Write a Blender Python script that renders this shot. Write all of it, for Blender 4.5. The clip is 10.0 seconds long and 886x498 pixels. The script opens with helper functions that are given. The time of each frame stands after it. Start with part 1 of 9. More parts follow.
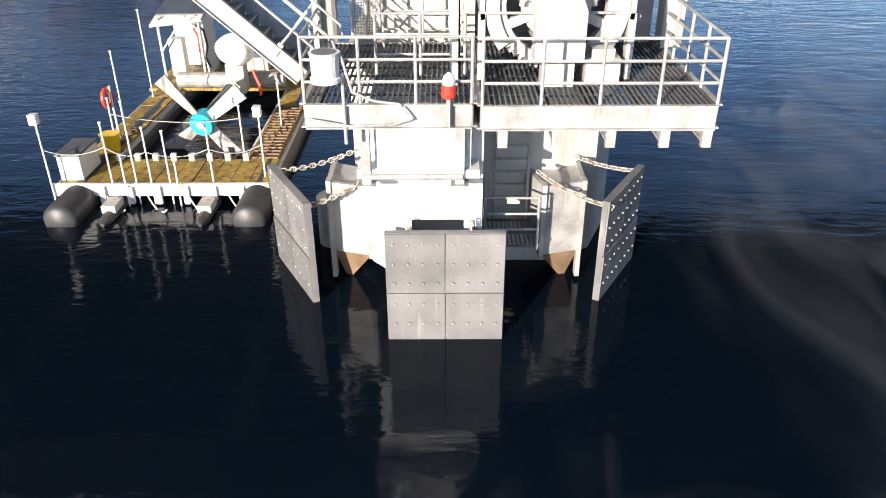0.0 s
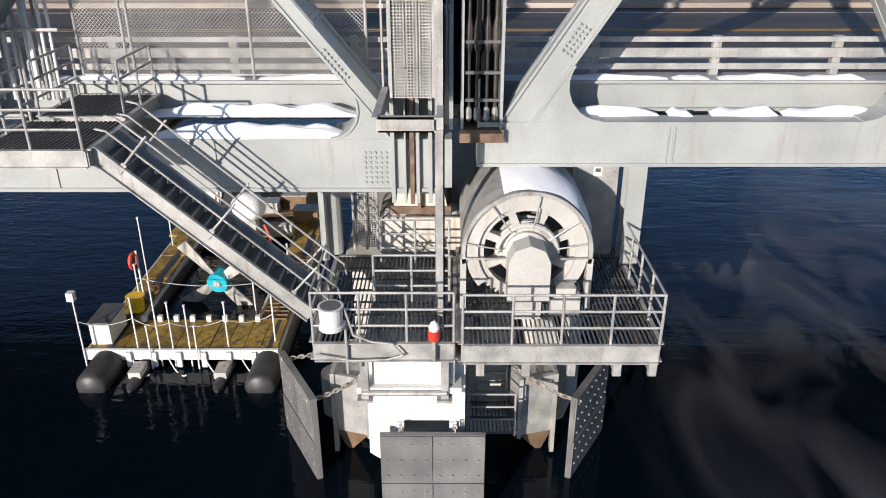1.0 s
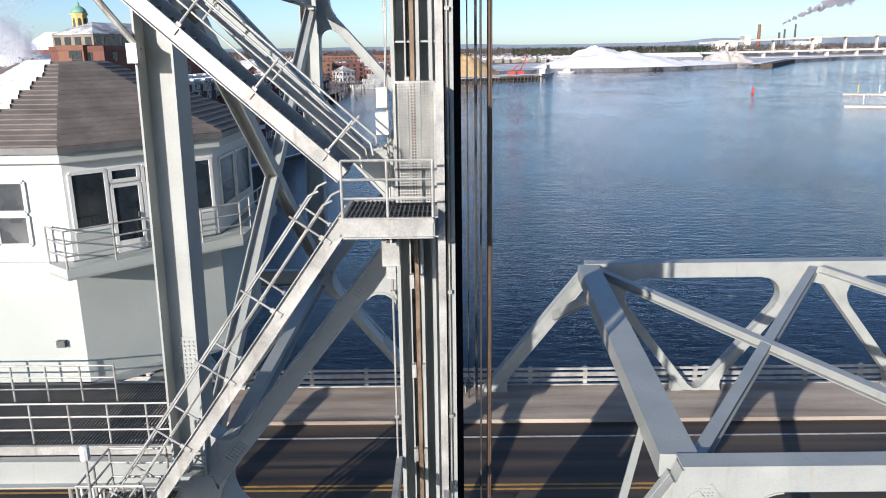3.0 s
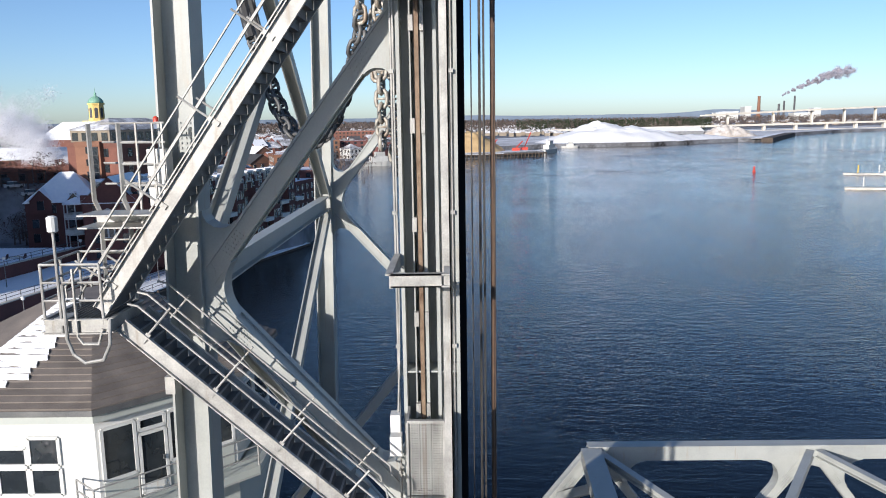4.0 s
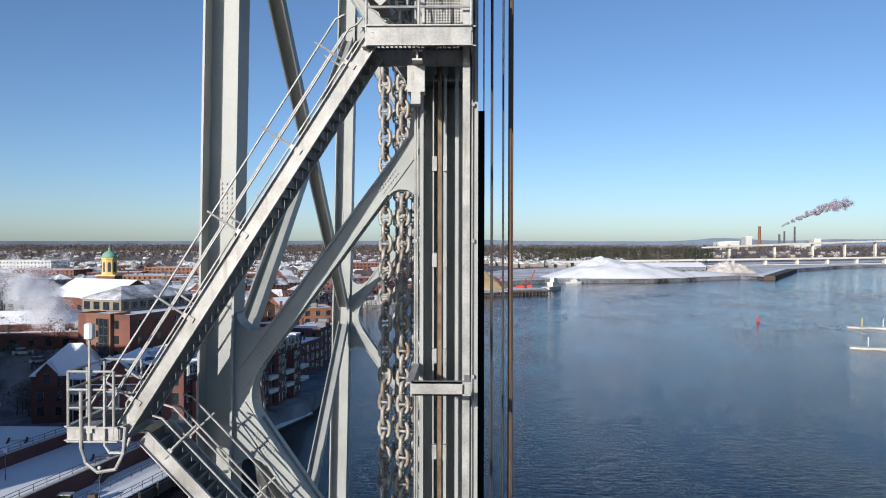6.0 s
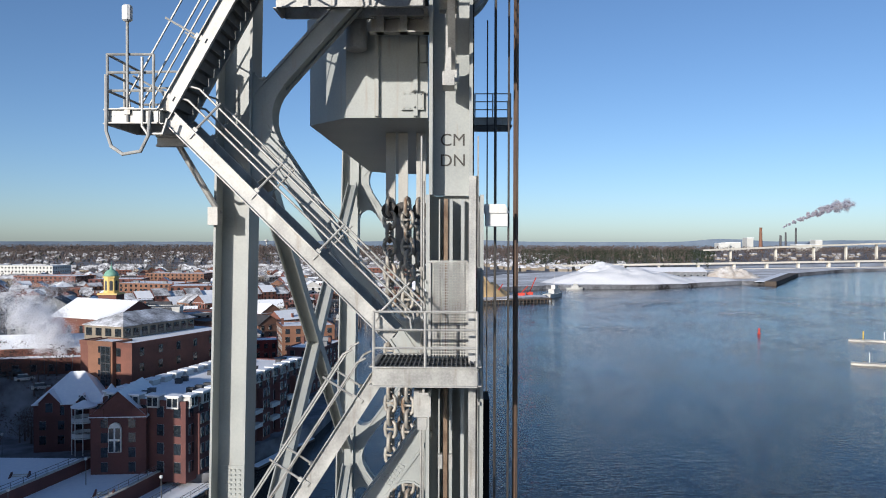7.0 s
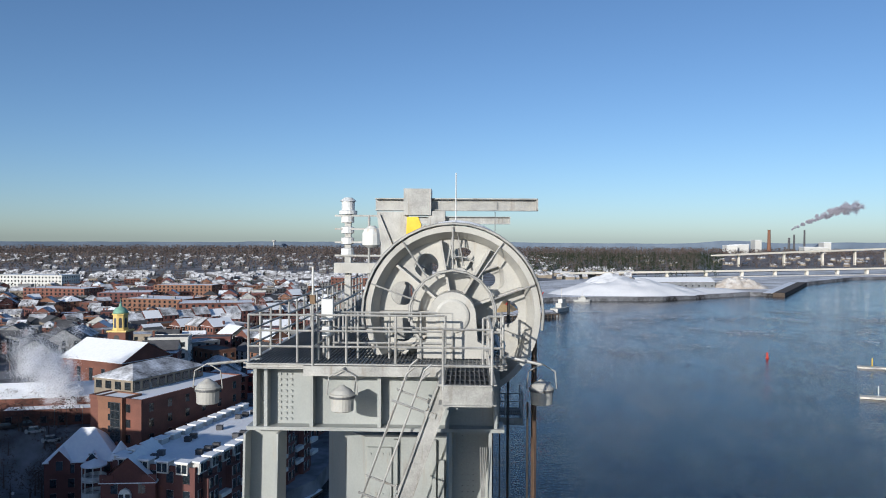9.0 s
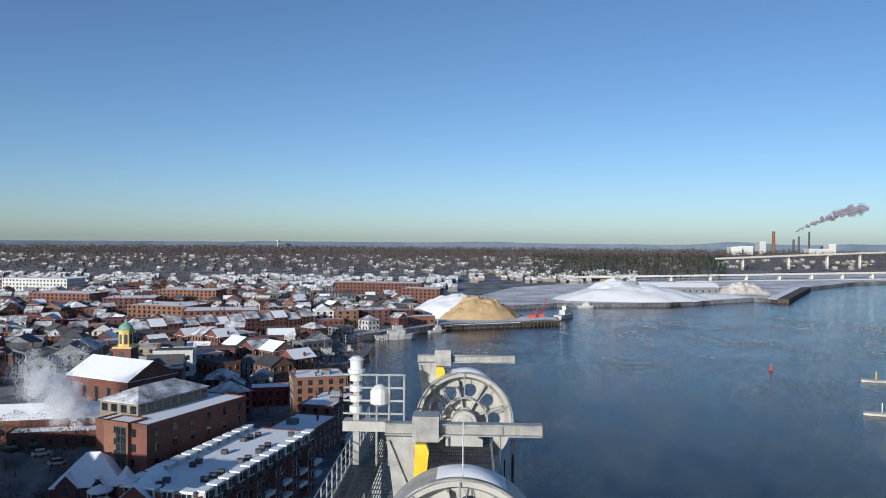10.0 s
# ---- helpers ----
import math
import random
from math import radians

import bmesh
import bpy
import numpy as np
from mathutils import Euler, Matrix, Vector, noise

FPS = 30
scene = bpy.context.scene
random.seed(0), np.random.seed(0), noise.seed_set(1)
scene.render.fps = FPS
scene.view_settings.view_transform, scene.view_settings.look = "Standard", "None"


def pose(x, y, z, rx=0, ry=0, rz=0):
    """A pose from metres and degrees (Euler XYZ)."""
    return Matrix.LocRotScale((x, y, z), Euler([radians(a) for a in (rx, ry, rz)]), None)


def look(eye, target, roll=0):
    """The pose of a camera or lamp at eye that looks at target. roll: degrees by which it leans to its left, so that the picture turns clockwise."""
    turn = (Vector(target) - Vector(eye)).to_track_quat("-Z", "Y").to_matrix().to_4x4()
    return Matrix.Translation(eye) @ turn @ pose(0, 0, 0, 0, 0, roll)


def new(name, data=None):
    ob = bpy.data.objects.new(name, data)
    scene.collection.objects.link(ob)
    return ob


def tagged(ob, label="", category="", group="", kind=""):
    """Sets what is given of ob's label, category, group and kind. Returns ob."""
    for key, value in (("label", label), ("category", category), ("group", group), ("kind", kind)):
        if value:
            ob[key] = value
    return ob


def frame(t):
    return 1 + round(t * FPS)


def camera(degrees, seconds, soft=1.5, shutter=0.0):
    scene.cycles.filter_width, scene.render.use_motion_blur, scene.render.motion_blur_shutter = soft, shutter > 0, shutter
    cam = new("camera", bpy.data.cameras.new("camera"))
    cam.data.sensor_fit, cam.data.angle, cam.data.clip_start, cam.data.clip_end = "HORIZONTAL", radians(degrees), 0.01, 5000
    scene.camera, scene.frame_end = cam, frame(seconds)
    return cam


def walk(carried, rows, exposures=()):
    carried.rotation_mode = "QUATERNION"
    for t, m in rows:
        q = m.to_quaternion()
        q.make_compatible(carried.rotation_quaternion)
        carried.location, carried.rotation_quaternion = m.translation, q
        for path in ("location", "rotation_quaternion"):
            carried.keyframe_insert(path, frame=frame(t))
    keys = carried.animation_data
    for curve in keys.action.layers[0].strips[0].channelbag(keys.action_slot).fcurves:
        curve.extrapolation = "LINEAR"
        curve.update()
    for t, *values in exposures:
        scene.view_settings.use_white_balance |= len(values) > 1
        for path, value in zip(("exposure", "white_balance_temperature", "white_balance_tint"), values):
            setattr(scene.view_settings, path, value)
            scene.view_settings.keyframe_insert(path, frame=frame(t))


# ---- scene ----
cam = camera(60.1, 10.0, 1.0)
PATH = [
    (0, (-0.066, 1.278, 9.095), (-0.071, 3.023, 8.118), -0.2),
    (0.5, (0.008, 1.039, 10.177), (-0.005, 2.808, 9.243), -0.3),
    (1, (0.235, 0.612, 13.004), (0.226, 2.424, 12.158), -0.1),
    (1.5, (0.268, 0.443, 16.313), (0.264, 2.286, 15.537), -0.2),
    (2, (0.218, 0.091, 19.439), (0.218, 1.968, 18.748), -0.1),
    (2.5, (0.258, -0.156, 22.416), (0.249, 1.752, 21.819), -0.5),
    (4, (0.296, -0.78, 31.027), (0.263, 1.192, 30.693), -0.9),
    (4.5, (0.358, -0.663, 34.292), (0.322, 1.321, 34.037), -0.3),
    (5, (0.296, -1.077, 37.641), (0.253, 0.915, 37.473), 0.2),
    (5.5, (-0.039, -1.123, 40.868), (-0.081, 0.875, 40.786), 0.2),
    (6, (-0.055, -1.169, 44.039), (-0.096, 0.83, 44.018), 0.1),
    (7.5, (-0.248, -1.406, 54.044), (-0.294, 0.593, 54.021), 0.2),
    (8, (-0.333, -1.435, 57.394), (-0.384, 0.564, 57.371), 0.2),
    (8.5, (-0.422, -1.396, 60.834), (-0.479, 0.603, 60.809), 0.3),
    (9, (-0.475, -1.459, 64.25), (-0.537, 0.54, 64.224), 0.3),
    (9.5, (-0.587, -1.517, 67.23), (-0.654, 0.482, 67.204), 0.4),
    (10, (-0.603, -2.088, 70.643), (-0.675, -0.089, 70.615), 0.5),
]
EXPOSURES = [(0.0, 1.3, 6000, 14), (0.4, 1.13, 5950, 14), (0.7, 0.6, 5850, 14), (1.0, 0.42, 5750, 14), (1.5, 0.42, 5700, 14), (2.3, 0.62, 5650, 13), (4.0, 0.42, 5650, 12), (5.5, 0.22, 5620, 11), (7.5, 0.1, 5580, 10), (10.0, -0.02, 5480, 8)]
walk(cam, [(t, look(eye, target, roll)) for t, eye, target, roll in PATH], EXPOSURES)

# ---- sky and sun ----
SUN_ELEV, SUN_WAY = 15.0, (0.475, 0.88)  # the sun stands low behind the camera, to its left
world = bpy.data.worlds.new("sky")
scene.world = world
world.use_nodes = True
wn = world.node_tree.nodes
sky = wn.new("ShaderNodeTexSky")
sky.sky_type, sky.sun_disc = "NISHITA", False
sky.sun_elevation = radians(SUN_ELEV)
sky.sun_rotation = math.atan2(-SUN_WAY[0], -SUN_WAY[1])
sky.altitude, sky.air_density, sky.dust_density, sky.ozone_density = 2500, 1.0, 4.0, 2.0
wn["Background"].inputs["Strength"].default_value = 0.102
world.node_tree.links.new(sky.outputs[0], wn["Background"].inputs["Color"])
sun_data = bpy.data.lights.new("sun", "SUN")
sun_data.energy, sun_data.angle, sun_data.color = 5.0, radians(0.5), (1.0, 0.86, 0.68)
sun = new("sun", sun_data)
flat = math.cos(radians(SUN_ELEV))
sun.matrix_world = look((0, 0, 100), (SUN_WAY[0] * flat * 10, SUN_WAY[1] * flat * 10, 100 - 10 * math.sin(radians(SUN_ELEV))))

# ---- materials ----
def surface(name, c1, c2, rough=0.5, metal=0.0, scale=1.5, fine=14.0, bump=0.15, stain=None, streak=0.55, spec=0.5, island=0.0, stretch=None):
    """A weathered surface: two tones at two scales, fine relief and, if given, stains that run down it."""
    m = bpy.data.materials.new(name)
    m.use_nodes = True
    n, link = m.node_tree.nodes, m.node_tree.links.new
    bsdf = n["Principled BSDF"]
    geo = n.new("ShaderNodeNewGeometry")
    big, small = n.new("ShaderNodeTexNoise"), n.new("ShaderNodeTexNoise")
    big.inputs["Scale"].default_value, big.inputs["Detail"].default_value = scale, 6
    small.inputs["Scale"].default_value, small.inputs["Detail"].default_value = fine, 5
    if stretch:
        along = n.new("ShaderNodeMapping")
        along.inputs["Scale"].default_value = stretch
        link(geo.outputs["Position"], along.inputs["Vector"])
        link(along.outputs["Vector"], big.inputs["Vector"])
    else:
        link(geo.outputs["Position"], big.inputs["Vector"])
    link(geo.outputs["Position"], small.inputs["Vector"])
    both = n.new("ShaderNodeMath")
    both.operation = "MULTIPLY_ADD"
    link(small.outputs["Fac"], both.inputs[0])
    both.inputs[1].default_value = 0.45
    link(big.outputs["Fac"], both.inputs[2])
    ramp = n.new("ShaderNodeValToRGB")
    ramp.color_ramp.elements[0].position, ramp.color_ramp.elements[1].position = 0.52, 0.95
    ramp.color_ramp.elements[0].color, ramp.color_ramp.elements[1].color = (*c1, 1), (*c2, 1)
    link(both.outputs[0], ramp.inputs["Fac"])
    colour = ramp.outputs["Color"]
    if island:
        info = n.new("ShaderNodeObjectInfo")
        vary = n.new("ShaderNodeHueSaturation")
        span = n.new("ShaderNodeMapRange")
        span.inputs["To Min"].default_value, span.inputs["To Max"].default_value = 1 - island, 1 + island
        link(info.outputs["Random"], span.inputs["Value"])
        link(span.outputs["Result"], vary.inputs["Value"])
        link(colour, vary.inputs["Color"])
        colour = vary.outputs["Color"]
    if stain:
        place = n.new("ShaderNodeMapping")
        place.inputs["Scale"].default_value = (6, 6, 0.7)
        link(geo.outputs["Position"], place.inputs["Vector"])
        run = n.new("ShaderNodeTexNoise")
        run.inputs["Scale"].default_value, run.inputs["Detail"].default_value = 1.0, 7
        link(place.outputs["Vector"], run.inputs["Vector"])
        cut = n.new("ShaderNodeMapRange")
        cut.inputs["From Min"].default_value, cut.inputs["From Max"].default_value = streak, streak + 0.22
        link(run.outputs["Fac"], cut.inputs["Value"])
        mix = n.new("ShaderNodeMix")
        mix.data_type = "RGBA"
        link(cut.outputs["Result"], mix.inputs["Factor"])
        link(colour, mix.inputs["A"])
        mix.inputs["B"].default_value = (*stain, 1)
        colour = mix.outputs["Result"]
    link(colour, bsdf.inputs["Base Color"])
    rgh = n.new("ShaderNodeMapRange")
    rgh.inputs["To Min"].default_value, rgh.inputs["To Max"].default_value = max(rough - 0.12, 0.02), min(rough + 0.15, 1)
    link(big.outputs["Fac"], rgh.inputs["Value"])
    link(rgh.outputs["Result"], bsdf.inputs["Roughness"])
    bsdf.inputs["Metallic"].default_value = metal
    bsdf.inputs["Specular IOR Level"].default_value = spec
    if bump:
        b = n.new("ShaderNodeBump")
        b.inputs["Strength"].default_value, b.inputs["Distance"].default_value = bump, 0.02
        link(small.outputs["Fac"], b.inputs["Height"])
        link(b.outputs["Normal"], bsdf.inputs["Normal"])
    return m


STEEL = surface("grey bridge paint", (0.285, 0.302, 0.292), (0.38, 0.394, 0.376), 0.45, scale=0.7, fine=22, bump=0.06, stain=(0.30, 0.27, 0.22), streak=0.6)
GALV = surface("galvanised steel", (0.26, 0.258, 0.245), (0.47, 0.465, 0.44), 0.5, metal=0.25, scale=2.2, fine=28, bump=0.1, stain=(0.20, 0.17, 0.13), streak=0.58)
DARK = surface("dark grating steel", (0.10, 0.105, 0.11), (0.18, 0.18, 0.18), 0.55, metal=0.4, fine=30)
RUST = surface("rusty guide rail", (0.10, 0.06, 0.035), (0.26, 0.19, 0.13), 0.6, metal=0.3, scale=3, fine=30, bump=0.3)
ROPE = surface("greased wire rope", (0.022, 0.020, 0.018), (0.06, 0.052, 0.045), 0.5, scale=4, fine=60, bump=0.4)
ROPE_RUST = surface("brown wire rope", (0.065, 0.038, 0.024), (0.13, 0.08, 0.05), 0.6, scale=4, fine=60, bump=0.4)
CHAIN = surface("weathered chain", (0.27, 0.255, 0.225), (0.52, 0.49, 0.43), 0.55, metal=0.3, scale=4, fine=30, bump=0.3, stain=(0.20, 0.11, 0.05), streak=0.52)
SNOW = surface("snow", (0.80, 0.82, 0.86), (0.88, 0.89, 0.90), 0.75, scale=1.2, fine=9, bump=0.5, spec=0.2)
WHITE = surface("white paint", (0.58, 0.58, 0.55), (0.72, 0.72, 0.70), 0.5, fine=25, bump=0.08, stain=(0.42, 0.33, 0.22), streak=0.6)
CONCRETE = surface("pale pier concrete", (0.46, 0.44, 0.39), (0.60, 0.58, 0.52), 0.8, scale=0.9, fine=20, bump=0.3, stain=(0.36, 0.26, 0.15), streak=0.57)
ASPHALT = surface("salt-stained asphalt", (0.010, 0.010, 0.0105), (0.10, 0.077, 0.057), 0.6, scale=1.0, fine=30, bump=0.35, stretch=(0.05, 1.3, 1))
WALK = surface("sidewalk concrete", (0.22, 0.18, 0.145), (0.50, 0.43, 0.36), 0.8, scale=0.9, fine=25, bump=0.3, stretch=(0.2, 1.5, 1))
LINE_W = surface("worn white road paint", (0.32, 0.32, 0.31), (0.6, 0.6, 0.58), 0.7, scale=2, fine=20)
LINE_Y = surface("worn yellow road paint", (0.30, 0.17, 0.04), (0.5, 0.3, 0.07), 0.7, scale=2, fine=20)
FENDER = surface("grey fender panel", (0.115, 0.115, 0.112), (0.19, 0.185, 0.178), 0.6, scale=1.5, fine=35, bump=0.2, stain=(0.27, 0.26, 0.24), streak=0.6, island=0.12)
BOLT = surface("dull bolt", (0.26, 0.26, 0.25), (0.40, 0.40, 0.38), 0.5, metal=0.4)
YELLOW = surface("yellow deck", (0.20, 0.125, 0.02), (0.46, 0.31, 0.05), 0.7, scale=1.2, fine=10, bump=0.3, stain=(0.09, 0.07, 0.045), streak=0.48)
BLACK = surface("black rubber pontoon", (0.022, 0.022, 0.023), (0.05, 0.05, 0.05), 0.45, fine=20)
TEAL = surface("turquoise hub paint", (0.02, 0.32, 0.42), (0.04, 0.44, 0.54), 0.4)
BLADE = surface("worn blade", (0.34, 0.33, 0.30), (0.52, 0.50, 0.46), 0.5, stain=(0.14, 0.13, 0.11), streak=0.52)
RED = surface("red plastic", (0.42, 0.03, 0.02), (0.60, 0.07, 0.03), 0.45)
BRIGHT_Y = surface("yellow plastic", (0.75, 0.46, 0.01), (0.85, 0.58, 0.03), 0.4)
TIMBER = surface("brown timber", (0.12, 0.075, 0.04), (0.24, 0.16, 0.09), 0.75, scale=2, fine=25, bump=0.3, island=0.15)
CLADDING = surface("pale green wall panel", (0.38, 0.41, 0.385), (0.45, 0.475, 0.445), 0.5, scale=0.5, fine=20, bump=0.04, stain=(0.45, 0.45, 0.41), streak=0.63)
CREAM = surface("white wall panel", (0.58, 0.59, 0.57), (0.66, 0.66, 0.64), 0.5, scale=0.5, fine=20, bump=0.04)
SHINGLE = surface("brown shingle", (0.115, 0.10, 0.088), (0.19, 0.165, 0.145), 0.8, scale=1.3, fine=22, bump=0.5, island=0.15)
GLASS = surface("dark window glass", (0.012, 0.016, 0.02), (0.03, 0.038, 0.045), 0.06, fine=2, bump=0.0, spec=0.8)
CYAN = surface("grey box plastic", (0.6, 0.61, 0.6), (0.7, 0.7, 0.69), 0.5)


def water_material():
    m = bpy.data.materials.new("river water")
    m.use_nodes = True
    n, link = m.node_tree.nodes, m.node_tree.links.new
    bsdf = n["Principled BSDF"]
    bsdf.inputs["Base Color"].default_value = (0.0018, 0.0045, 0.0085, 1)
    bsdf.inputs["IOR"].default_value = 1.33
    bsdf.inputs["Specular IOR Level"].default_value = 0.32
    geo = n.new("ShaderNodeNewGeometry")
    heights = []
    for scale, detail, stretch in ((0.035, 3, (1, 0.5, 1)), (0.5, 4, (0.6, 1.7, 1)), (2.2, 4, (0.7, 1.6, 1))):
        place = n.new("ShaderNodeMapping")
        place.inputs["Scale"].default_value = stretch
        place.inputs["Rotation"].default_value = (0, 0, 0.35)
        link(geo.outputs["Position"], place.inputs["Vector"])
        tex = n.new("ShaderNodeTexNoise")
        tex.inputs["Scale"].default_value, tex.inputs["Detail"].default_value = scale, detail
        tex.inputs["Distortion"].default_value = 0.6
        link(place.outputs["Vector"], tex.inputs["Vector"])
        heights.append(tex)
    calm = n.new("ShaderNodeMapRange")  # gusts: rough and smooth patches
    calm.inputs["From Min"].default_value, calm.inputs["From Max"].default_value = 0.35, 0.65
    calm.inputs["To Min"].default_value, calm.inputs["To Max"].default_value = 0.55, 1.0
    link(heights[0].outputs["Fac"], calm.inputs["Value"])
    add = n.new("ShaderNodeMath")
    add.operation = "MULTIPLY_ADD"
    link(heights[2].outputs["Fac"], add.inputs[0])
    add.inputs[1].default_value = 0.5
    link(heights[1].outputs["Fac"], add.inputs[2])
    b = n.new("ShaderNodeBump")
    b.inputs["Distance"].default_value = 0.14
    sep, lee, slack = n.new("ShaderNodeSeparateXYZ"), n.new("ShaderNodeMapRange"), n.new("ShaderNodeMath")  # slack water round the pier
    link(geo.outputs["Position"], sep.inputs[0])
    link(sep.outputs["Y"], lee.inputs["Value"])
    lee.inputs["From Min"].default_value, lee.inputs["From Max"].default_value = 16, 90
    lee.inputs["To Min"].default_value, lee.inputs["To Max"].default_value = 0.2, 1.0
    slack.operation = "MULTIPLY"
    link(calm.outputs["Result"], slack.inputs[0])
    link(lee.outputs["Result"], slack.inputs[1])
    link(slack.outputs[0], b.inputs["Strength"])
    link(add.outputs[0], b.inputs["Height"])
    link(b.outputs["Normal"], bsdf.inputs["Normal"])
    rg = n.new("ShaderNodeMapRange")
    rg.inputs["To Min"].default_value, rg.inputs["To Max"].default_value = 0.03, 0.09
    link(heights[0].outputs["Fac"], rg.inputs["Value"])
    link(rg.outputs["Result"], bsdf.inputs["Roughness"])
    return m


WATER = water_material()
PALE = surface("pale machine paint", (0.37, 0.36, 0.33), (0.49, 0.48, 0.44), 0.5, scale=1.2, fine=22, bump=0.08, stain=(0.33, 0.27, 0.19), streak=0.6)
GREASE = surface("black guide grease", (0.005, 0.005, 0.006), (0.012, 0.012, 0.013), 0.8, fine=20, spec=0.1)

# ---- building blocks: all places are in the world, and part() moves them to their thing's base ----
BASE = {}


def thing(name, at, label, category, group="", kind=""):
    ob = new(name)
    ob.location = at
    ob.empty_display_size = 0.2
    BASE[ob.name] = Vector(at)
    return tagged(ob, label, category, group, kind)


def mesh_of(name, bm, material, smooth=False):
    me = bpy.data.meshes.new(name)
    bmesh.ops.recalc_face_normals(bm, faces=bm.faces)
    bm.to_mesh(me)
    bm.free()
    me.materials.append(material)
    if smooth:
        me.polygons.foreach_set("use_smooth", [True] * len(me.polygons))
    return me


def part(name, bm, material, parent, label="", smooth=False):
    base = BASE[parent.name]
    bmesh.ops.translate(bm, verts=bm.verts, vec=-base)
    ob = new(name, mesh_of(name, bm, material, smooth))
    ob.parent = parent
    BASE[ob.name] = base
    if label:
        ob["label"] = label
    return ob


def single(name, bm, material, label, category, group="", kind="", smooth=False):
    lo = Vector((min(v.co.x for v in bm.verts) + max(v.co.x for v in bm.verts), min(v.co.y for v in bm.verts) + max(v.co.y for v in bm.verts), 2 * min(v.co.z for v in bm.verts))) / 2
    bmesh.ops.translate(bm, verts=bm.verts, vec=-lo)
    ob = new(name, mesh_of(name, bm, material, smooth))
    ob.location = lo
    BASE[ob.name] = lo
    return tagged(ob, label, category, group, kind)


def shared(name, me, parent, place):
    """One more piece on the mesh me, at a world place, under parent."""
    ob = new(name, me)
    ob.parent = parent
    BASE[ob.name] = BASE[parent.name]
    ob.matrix_basis = Matrix.Translation(-BASE[parent.name]) @ place
    return ob


def hexa(bm, corners):
    v = [bm.verts.new(c) for c in corners]
    for f in ((0, 1, 2, 3), (7, 6, 5, 4), (0, 4, 5, 1), (1, 5, 6, 2), (2, 6, 7, 3), (3, 7, 4, 0)):
        bm.faces.new([v[i] for i in f])
    return bm


def box(bm, x0, x1, y0, y1, z0, z1):
    hexa(bm, [(x0, y0, z0), (x1, y0, z0), (x1, y1, z0), (x0, y1, z0), (x0, y0, z1), (x1, y0, z1), (x1, y1, z1), (x0, y1, z1)])
    return bm


def axes(p, q, up):
    a = (Vector(q) - Vector(p)).normalized()
    u = Vector(up)
    if abs(a.dot(u)) > 0.98:
        u = Vector((0, 1, 0)) if abs(a.y) < 0.9 else Vector((1, 0, 0))
    s = a.cross(u).normalized()
    return a, s, s.cross(a).normalized()


def beam(bm, p, q, w, h, up=(0, 0, 1), off=(0, 0)):
    """A bar from p to q, w wide and h high, moved sideways by off."""
    a, s, t = axes(p, q, up)
    o = s * off[0] + t * off[1]
    p, q = Vector(p) + o, Vector(q) + o
    c = [s * i * w / 2 + t * j * h / 2 for i, j in ((-1, -1), (1, -1), (1, 1), (-1, 1))]
    hexa(bm, [p + d for d in c] + [q + d for d in c])
    return bm


def extrude(bm, p, q, outline, up=(0, 0, 1)):
    """A bar of the given outline (side, up) from p to q."""
    a, s, t = axes(p, q, up)
    rings = [[bm.verts.new(Vector(e) + s * i + t * j) for i, j in outline] for e in (p, q)]
    n = len(outline)
    for k in range(n):
        bm.faces.new((rings[0][k], rings[0][(k + 1) % n], rings[1][(k + 1) % n], rings[1][k]))
    bm.faces.new(rings[0][::-1])
    bm.faces.new(rings[1])
    return bm


def ibeam(bm, p, q, depth, width, t=0.04, up=(0, 0, 1)):
    """Web and two flanges in one piece; depth along up, width along the side."""
    d, w, i, h = depth / 2, width / 2, depth / 2 - t, t / 2
    return extrude(bm, p, q, [(-w, -d), (w, -d), (w, -i), (h, -i), (h, i), (w, i), (w, d), (-w, d), (-w, i), (-h, i), (-h, -i), (-w, -i)], up)


def channel(bm, p, q, depth, width, t=0.025, up=(0, 0, 1), side=1):
    """A channel section whose flanges point to one side."""
    d, w, s = depth / 2, width, side
    out = [(0, -d), (s * w, -d), (s * w, -d + t), (s * t, -d + t), (s * t, d - t), (s * w, d - t), (s * w, d), (0, d)]
    return extrude(bm, p, q, out, up)


def tube(bm, p, q, r, n=8, r2=None):
    a, s, t = axes(p, q, (0, 0, 1))
    r2 = r if r2 is None else r2
    rings = []
    for at, rad in ((Vector(p), r), (Vector(q), r2)):
        rings.append([bm.verts.new(at + (s * math.cos(k * math.tau / n) + t * math.sin(k * math.tau / n)) * rad) for k in range(n)])
    for k in range(n):
        bm.faces.new((rings[0][k], rings[0][(k + 1) % n], rings[1][(k + 1) % n], rings[1][k]))
    bm.faces.new(rings[0][::-1])
    bm.faces.new(rings[1])
    return bm


